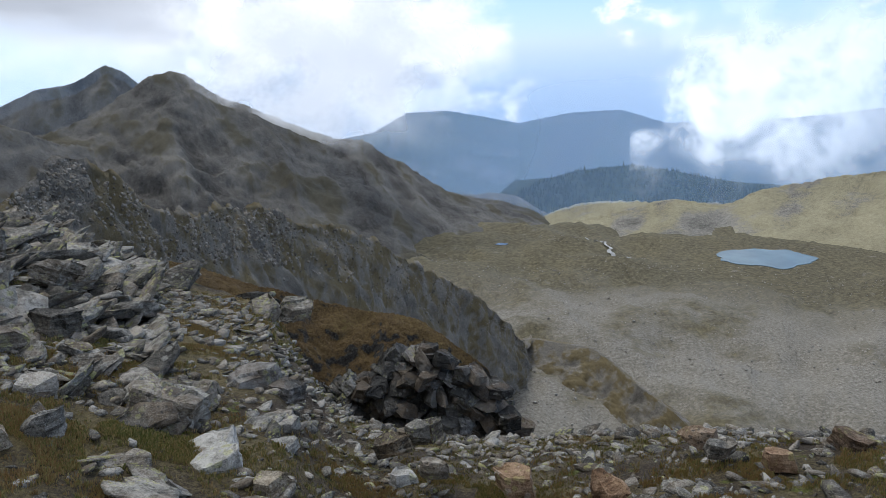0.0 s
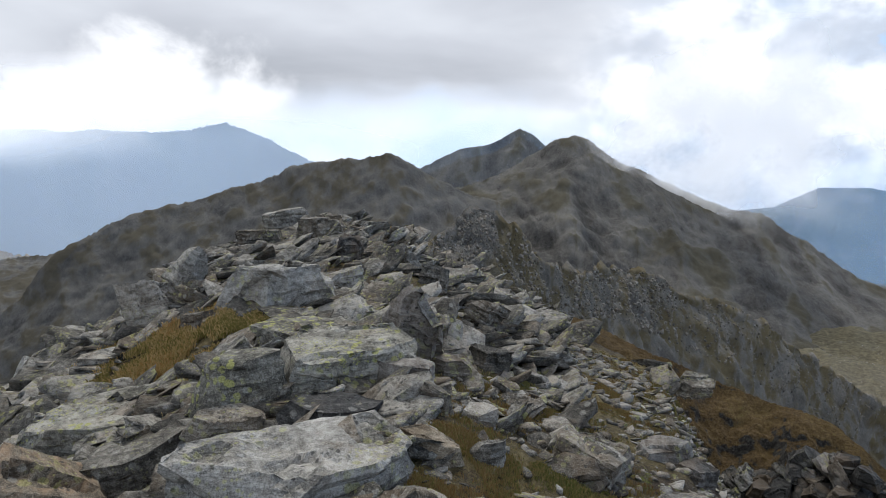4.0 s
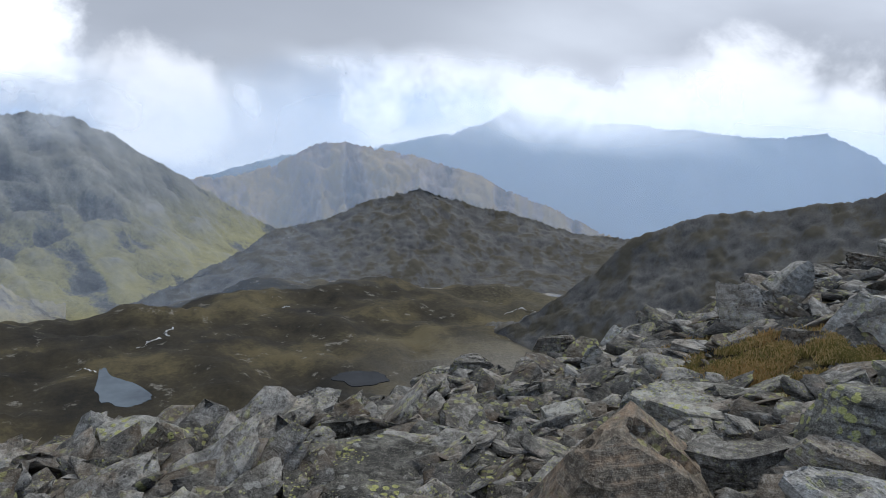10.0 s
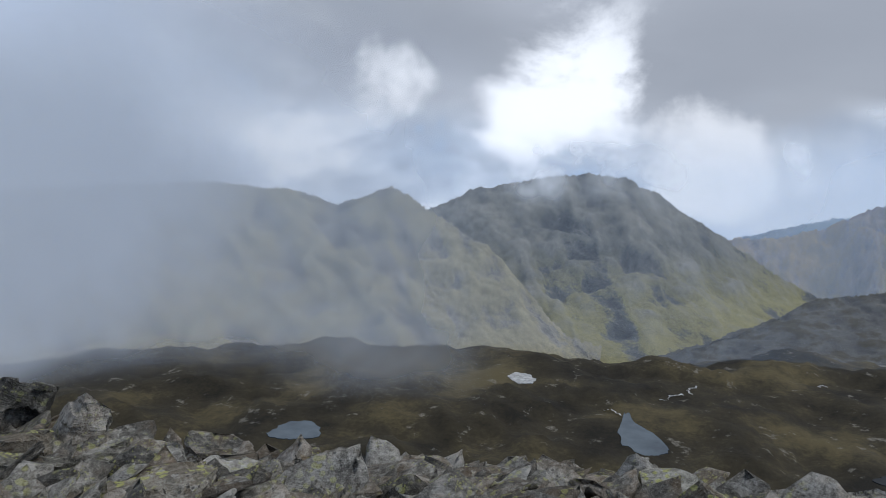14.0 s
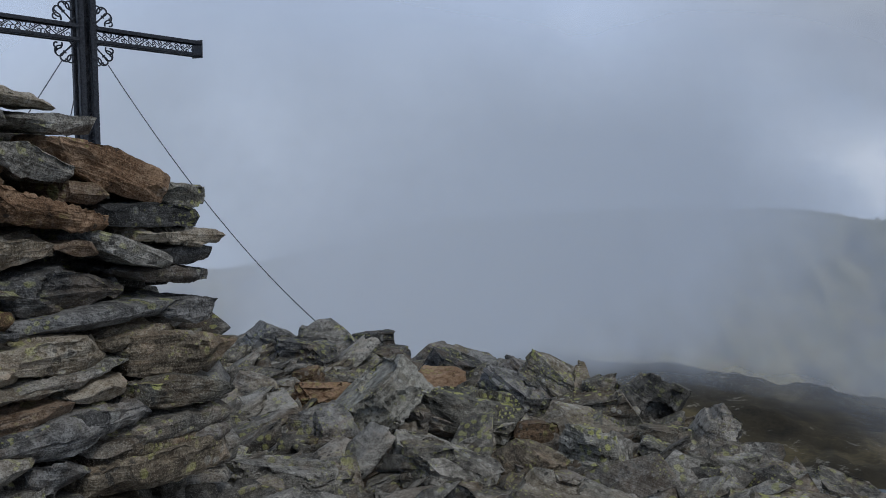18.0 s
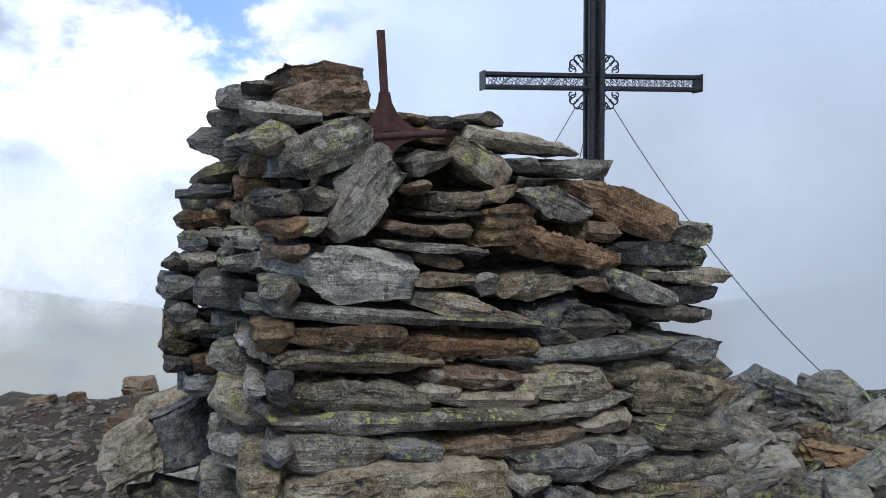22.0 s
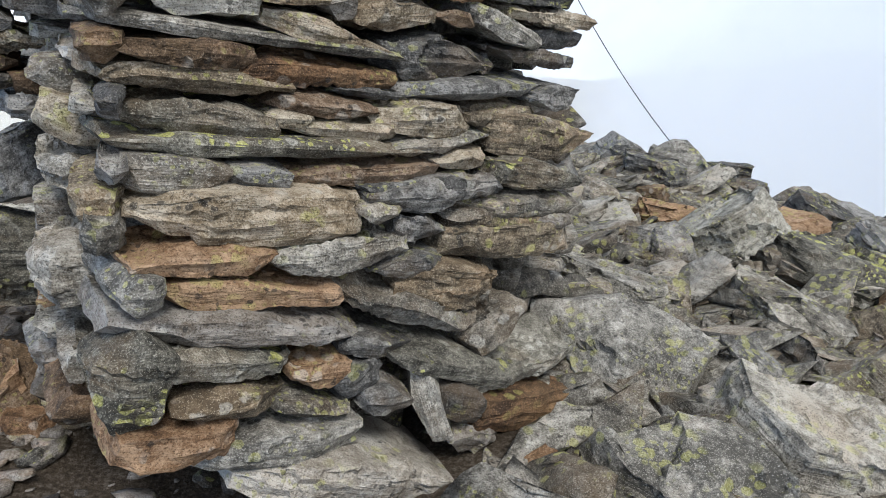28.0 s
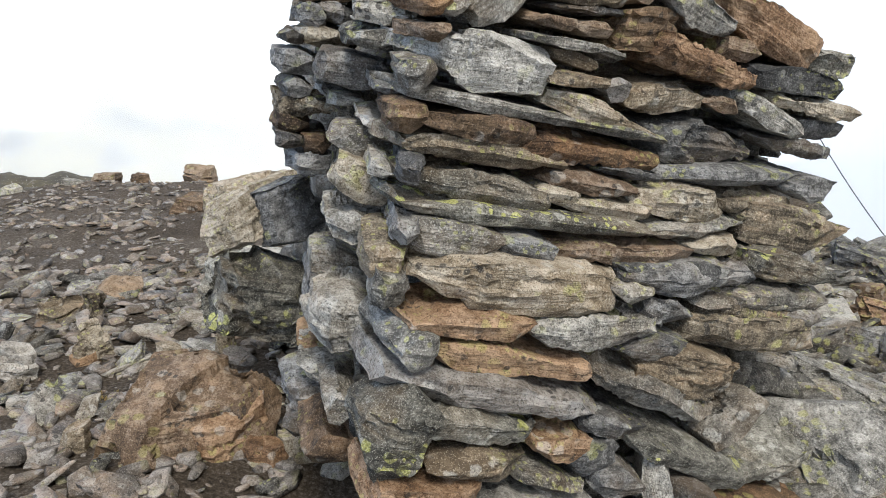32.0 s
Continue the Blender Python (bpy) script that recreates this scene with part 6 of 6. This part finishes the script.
def scatter_rubble():
    """Loose stones over the summit, joined by stretch of ground."""
    rng = random.Random(11)
    # heading from, to, distance from, to, how many, smallest, largest, flatness
    zones = [("rubble_ridge", 16, 62, 2.6, 13.0, 7500, 0.04, 0.46, 0.34), ("rubble_west", 58, 142, 2.2, 7.6, 8000, 0.04, 0.46, 0.36), ("rubble_south", 124, 174, 2.4, 10.0, 4600, 0.03, 0.44, 0.36),
             ("rubble_north", -46, 30, 1.7, 9.5, 9000, 0.010, 0.13, 0.45), ("rubble_east", 176, 262, 1.8, 13.5, 6500, 0.012, 0.10, 0.45), ("rubble_soil", 186, 264, 1.6, 6.5, 7000, 0.014, 0.15, 0.5), ("rubble_soil", 186, 264, 5.5, 11.9, 3000, 0.02, 0.12, 0.5), ("rubble_brink", -20, 175, 8.0, 26.0, 3600, 0.08, 0.7, 0.42)]
    for name, a0, a1, r0, r1, n, s0, s1, flat in zones:
        rows, big = [], []
        for _ in range(n):
            az = rng.uniform(a0, a1)
            r = math.sqrt(rng.uniform(r0 * r0, r1 * r1)) if r1 < 12 else r0 + (r1 - r0) * rng.random() ** 0.8
            p = heading(az, 0, r)
            if noise.noise(Vector((p.x * 0.5, p.y * 0.5, 4))) < -0.28 and rng.random() < 0.75:
                continue
            if name == "rubble_ridge" and az < 29 and r < 10 and rng.random() < 0.6:
                continue
            s = s0 + (s1 - s0) * rng.random() ** (2.0 if name in ("rubble_ridge", "rubble_west", "rubble_south") else 2.6) * (1.0 if r > 5.5 or az > 85 else 0.75)
            if any((p - heading(a, 0, d)).length < w * 0.85 for a, d, w in GRASS_BEDS if d > 5.5 and a > 18):
                if rng.random() < 0.75:
                    continue
                s *= 0.4
            tilt = 20 if name == "rubble_north" or s < 0.12 else 30
            m = (pose(p.x, p.y, land_at(p.x, p.y) + s * flat * 0.24, rng.uniform(-tilt, tilt), rng.uniform(-tilt, tilt) - (12 if s > 0.12 else 0), rng.uniform(0, 360) if s < 0.12 else rng.gauss(az, 40))
                 @ Matrix.Diagonal((s * rng.uniform(1.0, 2.3), s * rng.uniform(0.6, 1.2), s * flat * rng.uniform(0.40, 1.0), 1)), rng.randint(0, 99))
            (big if s > 0.13 and r < 14 else rows).append(m)
        words = "loose angular schist rubble covering the ground" if name not in ("rubble_east", "rubble_soil") else "brown gravel and small loose stones"
        tagged(heap("rubble", rows, RUBBLE if name not in ("rubble_east", "rubble_soil") else GRAVEL, PLAIN), words, "rubble", kind="stuff")
        if big:
            tagged(heap("rubble", big, RUBBLE, MID), "thin jagged schist slabs heaped on the ridge", "rubble", kind="stuff")
    rows = []
    for _ in range(30000):
        az, r = rng.uniform(-48, 24), 130 * (900 / 130) ** rng.random()
        p = heading(az, 0, r)
        if noise.noise(Vector((p.x * 0.012, p.y * 0.012, 2))) < -0.08:
            continue
        s = rng.uniform(0.3, 0.8) + 1.0 * rng.random() ** 8
        rows.append((pose(p.x, p.y, land_at(p.x, p.y) + s * 0.2, rng.uniform(-20, 20), rng.uniform(-20, 20), rng.uniform(0, 360)) @ Matrix.Diagonal((s * 1.3, s, s * 0.8, 1)), rng.randint(0, 99)))
    tagged(heap("moraine", rows, MORAINE, PLAIN), "grey moraine boulders strewn over the basin", "moraine", kind="stuff")


def scatter_on(ob, n, lo, hi, label, seed):
    """Boulders over a crag's face, joined."""
    rng = random.Random(seed)
    vs, fs = ob.data.vertices, ob.data.polygons
    rows = []
    while len(rows) < n:
        i = rng.randrange(len(fs)) if len(rows) % 4 == 0 else int(len(fs) * rng.uniform(0.78, 0.965))
        q = [vs[k].co for k in fs[i].vertices]
        p = q[0].lerp(q[1], rng.random()).lerp(q[3].lerp(q[2], rng.random()), rng.random())
        far = math.hypot(p.x, p.y)
        if noise.noise(Vector((p.x / far * 14, p.y / far * 14, p.z * 0.06))) < rng.uniform(-0.6, 0.4):
            continue
        s = (lo + (hi - lo) * rng.random() ** (5 if len(rows) % 4 == 0 else 3)) * min(1.6, max(0.5, far / 110))
        rows.append((pose(p.x, p.y, p.z - s * 0.16, rng.uniform(-35, 35), rng.uniform(-35, 35), rng.uniform(0, 360)) @ Matrix.Diagonal((s * 1.5, s, s * 0.7, 1)), rng.randint(0, 99)))
    tagged(heap("scree", rows, SCREE, PLAIN), label, "scree", kind="stuff")


SCREE = stone("brown_scree", (0.055, 0.049, 0.040), (0.17, 0.155, 0.13), (0.34, 0.32, 0.28), 0.1, 0.2, True)
GRAVEL = stone("brown_gravel", (0.05, 0.043, 0.037), (0.15, 0.135, 0.118), (0.33, 0.31, 0.285), 0.15, 0.45, True)
scatter_on(CRAG_RIDGE, 13000, 0.06, 0.7, "broken grey rock and scree on the spur", 8)
scatter_rubble()

# ---- the summit cross ----
IRON, ig, ib = material("black_wrought_iron", 0.5)
ig.put(ib.inputs["Base Color"], ig.ramp(ig.noise(ig.n("ShaderNodeNewGeometry"), 40.0, 5.0, 0.7), [(0.35, (0.022, 0.024, 0.030)), (0.7, (0.075, 0.08, 0.092))]))
ib.inputs["Metallic"].default_value = 0.4
OLD, og, ob_ = material("rusted_iron", 0.75)
og.put(ob_.inputs["Base Color"], og.ramp(og.noise(og.n("ShaderNodeNewGeometry"), 30.0, 6.0, 0.7), [(0.3, (0.030, 0.016, 0.015)), (0.55, (0.075, 0.036, 0.032)), (0.75, (0.12, 0.06, 0.045))]))
WIRE, wg, wb = material("steel_cable", 0.5)
wb.inputs["Base Color"].default_value, wb.inputs["Metallic"].default_value = (0.10, 0.10, 0.11, 1), 0.7


def box(bm, lo, hi):
    r = bmesh.ops.create_cube(bm, size=1.0)
    bmesh.ops.scale(bm, vec=[b - a for a, b in zip(lo, hi)], verts=r["verts"])
    bmesh.ops.translate(bm, vec=[(a + b) / 2 for a, b in zip(lo, hi)], verts=r["verts"])


def rod(bm, pts, radius, sides=6):
    """A bent round bar through points."""
    pts = [Vector(p) for p in pts]
    rings = []
    for i, p in enumerate(pts):
        d = (pts[min(i + 1, len(pts) - 1)] - pts[max(i - 1, 0)]).normalized()
        s = d.cross(Vector((0, 1, 0)) if abs(d.y) < 0.9 else Vector((1, 0, 0))).normalized()
        t = d.cross(s)
        rings.append([bm.verts.new(p + (s * math.cos(a) + t * math.sin(a)) * radius) for a in (2 * math.pi * k / sides for k in range(sides))])
    for a, b in zip(rings, rings[1:]):
        for k in range(sides):
            bm.faces.new((a[k], a[(k + 1) % sides], b[(k + 1) % sides], b[k]))
    bm.faces.new(rings[0][::-1])
    bm.faces.new(rings[-1])


def scroll(c, a0, a1, r0, r1, y=0.0, n=16):
    """A spiral in the xz plane round c."""
    return [(c[0] + (r0 + (r1 - r0) * i / n) * math.cos(radians(a0 + (a1 - a0) * i / n)), y, c[1] + (r0 + (r1 - r0) * i / n) * math.sin(radians(a0 + (a1 - a0) * i / n))) for i in range(n + 1)]


def lattice(bm, length, half, axis, sides):
    """Scrolled filling on the front and back of a square beam that runs along x, turned upright where axis is z."""
    step = 0.085
    n = int(length / step)
    for y in (sides * (half - 0.008),):
        for i in range(n):
            x = -length / 2 + step * (i + 0.5) + (length - n * step) / 2
            s = 1 if i % 2 else -1
            runs = [[(x - step / 2, y, -s * half * 0.7), (x + step / 2, y, s * half * 0.7)], scroll((x - step * 0.15, s * half * 0.30), 90, 420, 0.020, 0.006, y, 10), scroll((x + step * 0.2, -s * half * 0.34), 270, 600, 0.017, 0.005, y, 10)]
            for run in runs:
                rod(bm, [(p[2], p[1], p[0]) for p in run] if axis == "z" else run, 0.0032, 4)


CROSS_FOOT, CROSS_SIZE = Vector((-0.65, -9.71, -1.66)), 1.70


def build_cross():
    base = new("summit_cross")
    arm = Vector((-0.934, -0.358, 0)).normalized()
    base.matrix_world = Matrix.Translation(CROSS_FOOT) @ Matrix.Rotation(math.atan2(arm.y, arm.x), 4, "Z") @ Matrix.Scale(CROSS_SIZE, 4)
    zc, top, half, L = 2.57, 3.22, 0.052, 0.806
    t = 0.012
    for sx in (-1, 1):
        for sy in (-1, 1):
            bm = bmesh.new()
            box(bm, (sx * half - (0.030 if sx > 0 else 0), sy * half - t / 2, 0), (sx * half + (0.030 if sx < 0 else 0), sy * half + t / 2, top))
            box(bm, (sx * half - t / 2, sy * half - (0.026 if sy > 0 else 0), 0), (sx * half + t / 2, sy * half + (0.026 if sy < 0 else 0), top))
            part("post_angle", bm, IRON, base)
            bm = bmesh.new()
            z = zc + sx * half * 0.92
            for lo, hi in ((-L, -half), (half, L)):
                box(bm, (lo, sy * half - t / 2, min(z, z - sx * 0.017)), (hi, sy * half + t / 2, max(z, z - sx * 0.017)))
                box(bm, (lo, min(sy * half, sy * (half - 0.026)), z - t / 2), (hi, max(sy * half, sy * (half - 0.026)), z + t / 2))
            part("arm_angle", bm, IRON, base)
    for x in (-L, L):
        bm = bmesh.new()
        box(bm, (x - 0.004, -half - 0.010, zc - half - 0.010), (x + 0.004, half + 0.010, zc + half + 0.010))
        part("end_plate", bm, IRON, base)
    bm = bmesh.new()
    box(bm, (-half - 0.012, -half - 0.012, top), (half + 0.012, half + 0.012, top + 0.008))
    part("cap", bm, IRON, base)
    for x in (-(L + half) / 2, (L + half) / 2):
        for side in (-1, 1):
            bm = bmesh.new()
            lattice(bm, L - half, half * 0.85, "x", side)
            bmesh.ops.translate(bm, vec=(x, 0, zc), verts=bm.verts)
            part("arm_scrollwork", bm, IRON, base, "curled wrought-iron lattice")
    for lo, hi in ((0.3, zc - half), (zc + half, top)):
        for side in (-1, 1):
            bm = bmesh.new()
            lattice(bm, hi - lo, half * 0.85, "z", side)
            bmesh.ops.translate(bm, vec=(0, 0, (lo + hi) / 2), verts=bm.verts)
            part("post_scrollwork", bm, IRON, base, "curled wrought-iron lattice")
    for k in range(4):
        turn = Matrix.Rotation(-radians(90 * k), 3, "Y")
        runs = [("stay", [(0.055, 0, 0.055), (0.145, 0, 0.145)]), ("ring_arc", scroll((0.0, 0.0), 28, 62, 0.105, 0.105, 0, 8))]
        for flip in (0, 1):
            for run in (scroll((0.168, 0.082), 210, -110, 0.034, 0.010), scroll((0.125, 0.160), -110, 170, 0.034, 0.010), scroll((0.150, 0.122), 250, 430, 0.036, 0.030)):
                runs.append(("scroll", [(p[2], p[1], p[0]) for p in run] if flip else run))
        ring = None
        for name, run in reversed(runs[:2]):
            bm = bmesh.new()
            rod(bm, [turn @ Vector(p) + Vector((0, 0, zc)) for p in run], 0.0052, 5)
            ob = part("corner_ornament" if ring is None else name, bm, IRON, ring or base, "curled wrought-iron corner ornament" if ring is None else "")
            ring = ring or ob
        for name, run in runs[2:]:
            bm = bmesh.new()
            rod(bm, [turn @ Vector(p) + Vector((0, 0, zc)) for p in run], 0.0052, 5)
            part(name, bm, IRON, ring)
    tagged(base, "black wrought-iron summit cross with scroll lattice", "cross")
    return base, arm * CROSS_SIZE, zc * CROSS_SIZE


CROSS, ARM, CROSS_Z = build_cross()


def cable(a, b, sag):
    bm = bmesh.new()
    rod(bm, [Vector(a).lerp(Vector(b), i / 16) - Vector((0, 0, sag * 4 * (i / 16) * (1 - i / 16))) for i in range(17)], 0.0055, 6)
    tagged(part("guy_cable", bm, WIRE), "thin steel guy cable staying the cross", "cable", "guy cables of the cross")


hub = CROSS_FOOT + Vector((0, 0, CROSS_Z))
cable(hub + ARM * 0.15 - Vector((0, 0, 0.30)), RIGHT_ANCHOR, 0.24)
cable(hub - ARM * 0.14 - Vector((0, 0, 0.30)), hub - ARM * 1.7 + Vector((0, 0, -4.4)), 0.03)
cable(hub - ARM * 0.03 - Vector((0, 0, 0.36)), hub + Vector((0.9, -1.6, -4.6)), 0.02)


def build_old_iron():
    """The foot of an older iron cross, set in the cairn's top."""
    base = new("broken_iron_cross")
    base.matrix_world = Matrix.Translation((0.505, -3.20, 1.79)) @ Matrix.Rotation(math.atan2(-0.35, -0.94), 4, "Z") @ Matrix.Rotation(radians(-2.2), 4, "Y")
    bm = bmesh.new()
    box(bm, (-0.013, -0.007, 0.02), (0.013, 0.007, 0.345))
    part("upright", bm, OLD, base)
    bm = bmesh.new()
    rod(bm, [(-0.20, 0, -0.004), (0, 0, 0.004), (0.20, 0, 0.006)], 0.013, 10)
    part("crossbar", bm, OLD, base)
    bm = bmesh.new()
    line = [(-0.165, 0.012)] + [(-0.018 - 0.147 * (1 - math.sin(radians(a))), 0.012 + 0.135 * (1 - math.cos(radians(a)))) for a in range(15, 91, 15)]
    line = line + [(-x, z) for x, z in reversed(line)]
    f = bm.faces.new([bm.verts.new((x, -0.004, z)) for x, z in line])
    e = bmesh.ops.extrude_face_region(bm, geom=[f])
    bmesh.ops.translate(bm, vec=(0, 0.008, 0), verts=[v for v in e["geom"] if isinstance(v, bmesh.types.BMVert)])
    low = bmesh.ops.duplicate(bm, geom=bm.verts[:] + bm.edges[:] + bm.faces[:])["geom"]
    bmesh.ops.scale(bm, vec=(0.9, 1, -0.45), verts=[v for v in low if isinstance(v, bmesh.types.BMVert)])
    bmesh.ops.recalc_face_normals(bm, faces=bm.faces)
    part("gusset", bm, OLD, base, "flared rusty gusset plate")
    tagged(base, "rusted stump of an old iron cross on the cairn", "iron cross")


build_old_iron()


# ---- grass ----
from mathutils.bvhtree import BVHTree


def grass_material(name, stops):
    m, g, b = material(name, 0.8)
    p = g.n("ShaderNodeNewGeometry")
    rnd = g.n("ShaderNodeNewGeometry", "Random Per Island")
    k = g.m("ADD", g.noise(p, 0.9, 3.0, 0.6), g.m("MULTIPLY", g.m("SUBTRACT", rnd, 0.5), 0.42))
    g.put(b.inputs["Base Color"], g.ramp(k, stops))
    return m


def build_grass():
    rng = random.Random(21)
    vs, fs = [], []

    def tuft(x, y, z, size, n):
        for _ in range(n):
            a, s = rng.uniform(0, 6.283), size * rng.uniform(0.6, 1.3)
            bx, by = x + rng.gauss(0, size * 0.7), y + rng.gauss(0, size * 0.7)
            dx, dy = math.cos(a), math.sin(a)
            w, out = size * 0.10, s * rng.uniform(0.3, 0.9)
            i = len(vs)
            vs.extend([(bx - dy * w, by + dx * w, z - 0.02), (bx + dy * w, by - dx * w, z - 0.02), (bx + dx * out * 0.5 + dy * w * 0.7, by + dy * out * 0.5 - dx * w * 0.7, z + s * 0.7),
                       (bx + dx * out, by + dy * out, z + s * 0.85), (bx + dx * out * 0.5 - dy * w * 0.7, by + dy * out * 0.5 + dx * w * 0.7, z + s * 0.7)])
            fs.append((i, i + 1, i + 2, i + 3, i + 4))

    def finish(name, words, mat):
        me = bpy.data.meshes.new("grass")
        me.from_pydata(vs, [], fs)
        me.materials.append(mat)
        tagged(new(name, me), words, "grass", kind="stuff")
        vs.clear()
        fs.clear()

    for _ in range(24000):
        az, r = rng.uniform(-46, 62), math.sqrt(rng.uniform(2.5, 150))
        p = heading(az, 0, r)
        if noise.noise(Vector((p.x * 0.55, p.y * 0.55, 9))) < (-0.18 if az < 27 else 0.14):
            continue
        tuft(p.x, p.y, land_at(p.x, p.y), rng.uniform(0.010, 0.024), 12)
    finish("grass", "scattered tufts of gold and green autumn grass among stones", grass_material("scattered_grass", [(0.30, (0.17, 0.18, 0.050)), (0.44, (0.29, 0.255, 0.09)), (0.56, (0.42, 0.33, 0.145)), (0.70, (0.33, 0.21, 0.09))]))
    me = OUTCROP_TOP.data
    knoll = BVHTree.FromPolygons([v.co for v in me.vertices], [p.vertices for p in me.polygons])
    for _ in range(5200):
        az, r = rng.uniform(-13, 13), rng.uniform(8.3, 11.6)
        p = heading(az, 0, r)
        hit = knoll.ray_cast(Vector((p.x, p.y, 20)), Vector((0, 0, -1)))
        if hit[0] is None or hit[1].z < 0.7 or noise.noise(Vector((p.x * 0.9, p.y * 0.9, 5))) < -0.22:
            continue
        tuft(p.x, p.y, hit[0].z, rng.uniform(0.02, 0.045), 10)
    finish("heath", "red-brown autumn heath covering the knoll", grass_material("autumn_heath", [(0.28, (0.060, 0.050, 0.020)), (0.42, (0.125, 0.090, 0.036)), (0.56, (0.19, 0.130, 0.055)), (0.70, (0.16, 0.145, 0.055))]))
    for gold in (False, True):
        for az, r, spread in GRASS_BEDS:
            if (r > 5.5 and az > 18) != gold:
                continue
            c = heading(az, 0, r)
            for _ in range(int((3600 if gold else 3600) * spread * spread)):
                x, y = c.x + rng.gauss(0, spread * 0.55), c.y + rng.gauss(0, spread * 0.55)
                if noise.noise(Vector((x * 3.1, y * 3.1, 2))) < (-0.12 if gold else 0.02):
                    continue
                tuft(x, y, land_at(x, y) + (0.04 if gold else 0.01), rng.uniform(0.014, 0.032) * (1.25 if gold else 0.45), 12)
        if gold:
            finish("grass", "dry golden grass in a hollow between rocks", grass_material("golden_grass", [(0.36, (0.24, 0.21, 0.06)), (0.46, (0.44, 0.33, 0.13)), (0.60, (0.58, 0.43, 0.20)), (0.70, (0.46, 0.29, 0.11))]))
        else:
            finish("grass", "tufts of gold and green autumn grass among stones", grass_material("autumn_grass", [(0.30, (0.17, 0.185, 0.050)), (0.43, (0.29, 0.255, 0.085)), (0.55, (0.42, 0.32, 0.135)), (0.70, (0.32, 0.20, 0.085))]))


build_grass()


# ---- distant spruces ----
def build_spruces():
    rng = random.Random(31)
    vs, fs = [], []
    for _ in range(2600):
        az = rng.uniform(-37, -9)
        f = rng.random() ** 0.7
        el = float(np.interp(az, [-38, -30.8, -26.4, -22.3, -18, -15, -11.4, -8], [-11, -10.5, -9.75, -9.15, -9.65, -10.6, -12.4, -13.4]))
        r = 1250 + 450 * f
        top = EYE_Z + 1700 * math.tan(radians(el))
        z = FLOOR(1250.0) - 18 + (top - FLOOR(1250.0) + 18) * f * (0.75 + 0.25 * f) - 3
        p = heading(az, 0, r)
        h, w = rng.uniform(9, 17), rng.uniform(2.0, 3.2)
        i = len(vs)
        vs.extend([(p.x + w * math.cos(k * 1.257), p.y + w * math.sin(k * 1.257), z) for k in range(5)] + [(p.x, p.y, z + h)])
        fs.extend([(i + k, i + (k + 1) % 5, i + 5) for k in range(5)])
    me = bpy.data.meshes.new("spruce_wood")
    me.from_pydata(vs, [], fs)
    me.materials.append(SPRUCE)
    tagged(new("spruce_wood", me), "dark spruce wood covering the rounded hill", "forest", kind="stuff")


SPRUCE, pg, pb = material("spruce_needles", 0.9)
pg.put(pb.inputs["Base Color"], pg.ramp(pg.n("ShaderNodeNewGeometry", "Random Per Island"), [(0.0, (0.012, 0.024, 0.014)), (1.0, (0.04, 0.055, 0.026))]))
build_spruces()
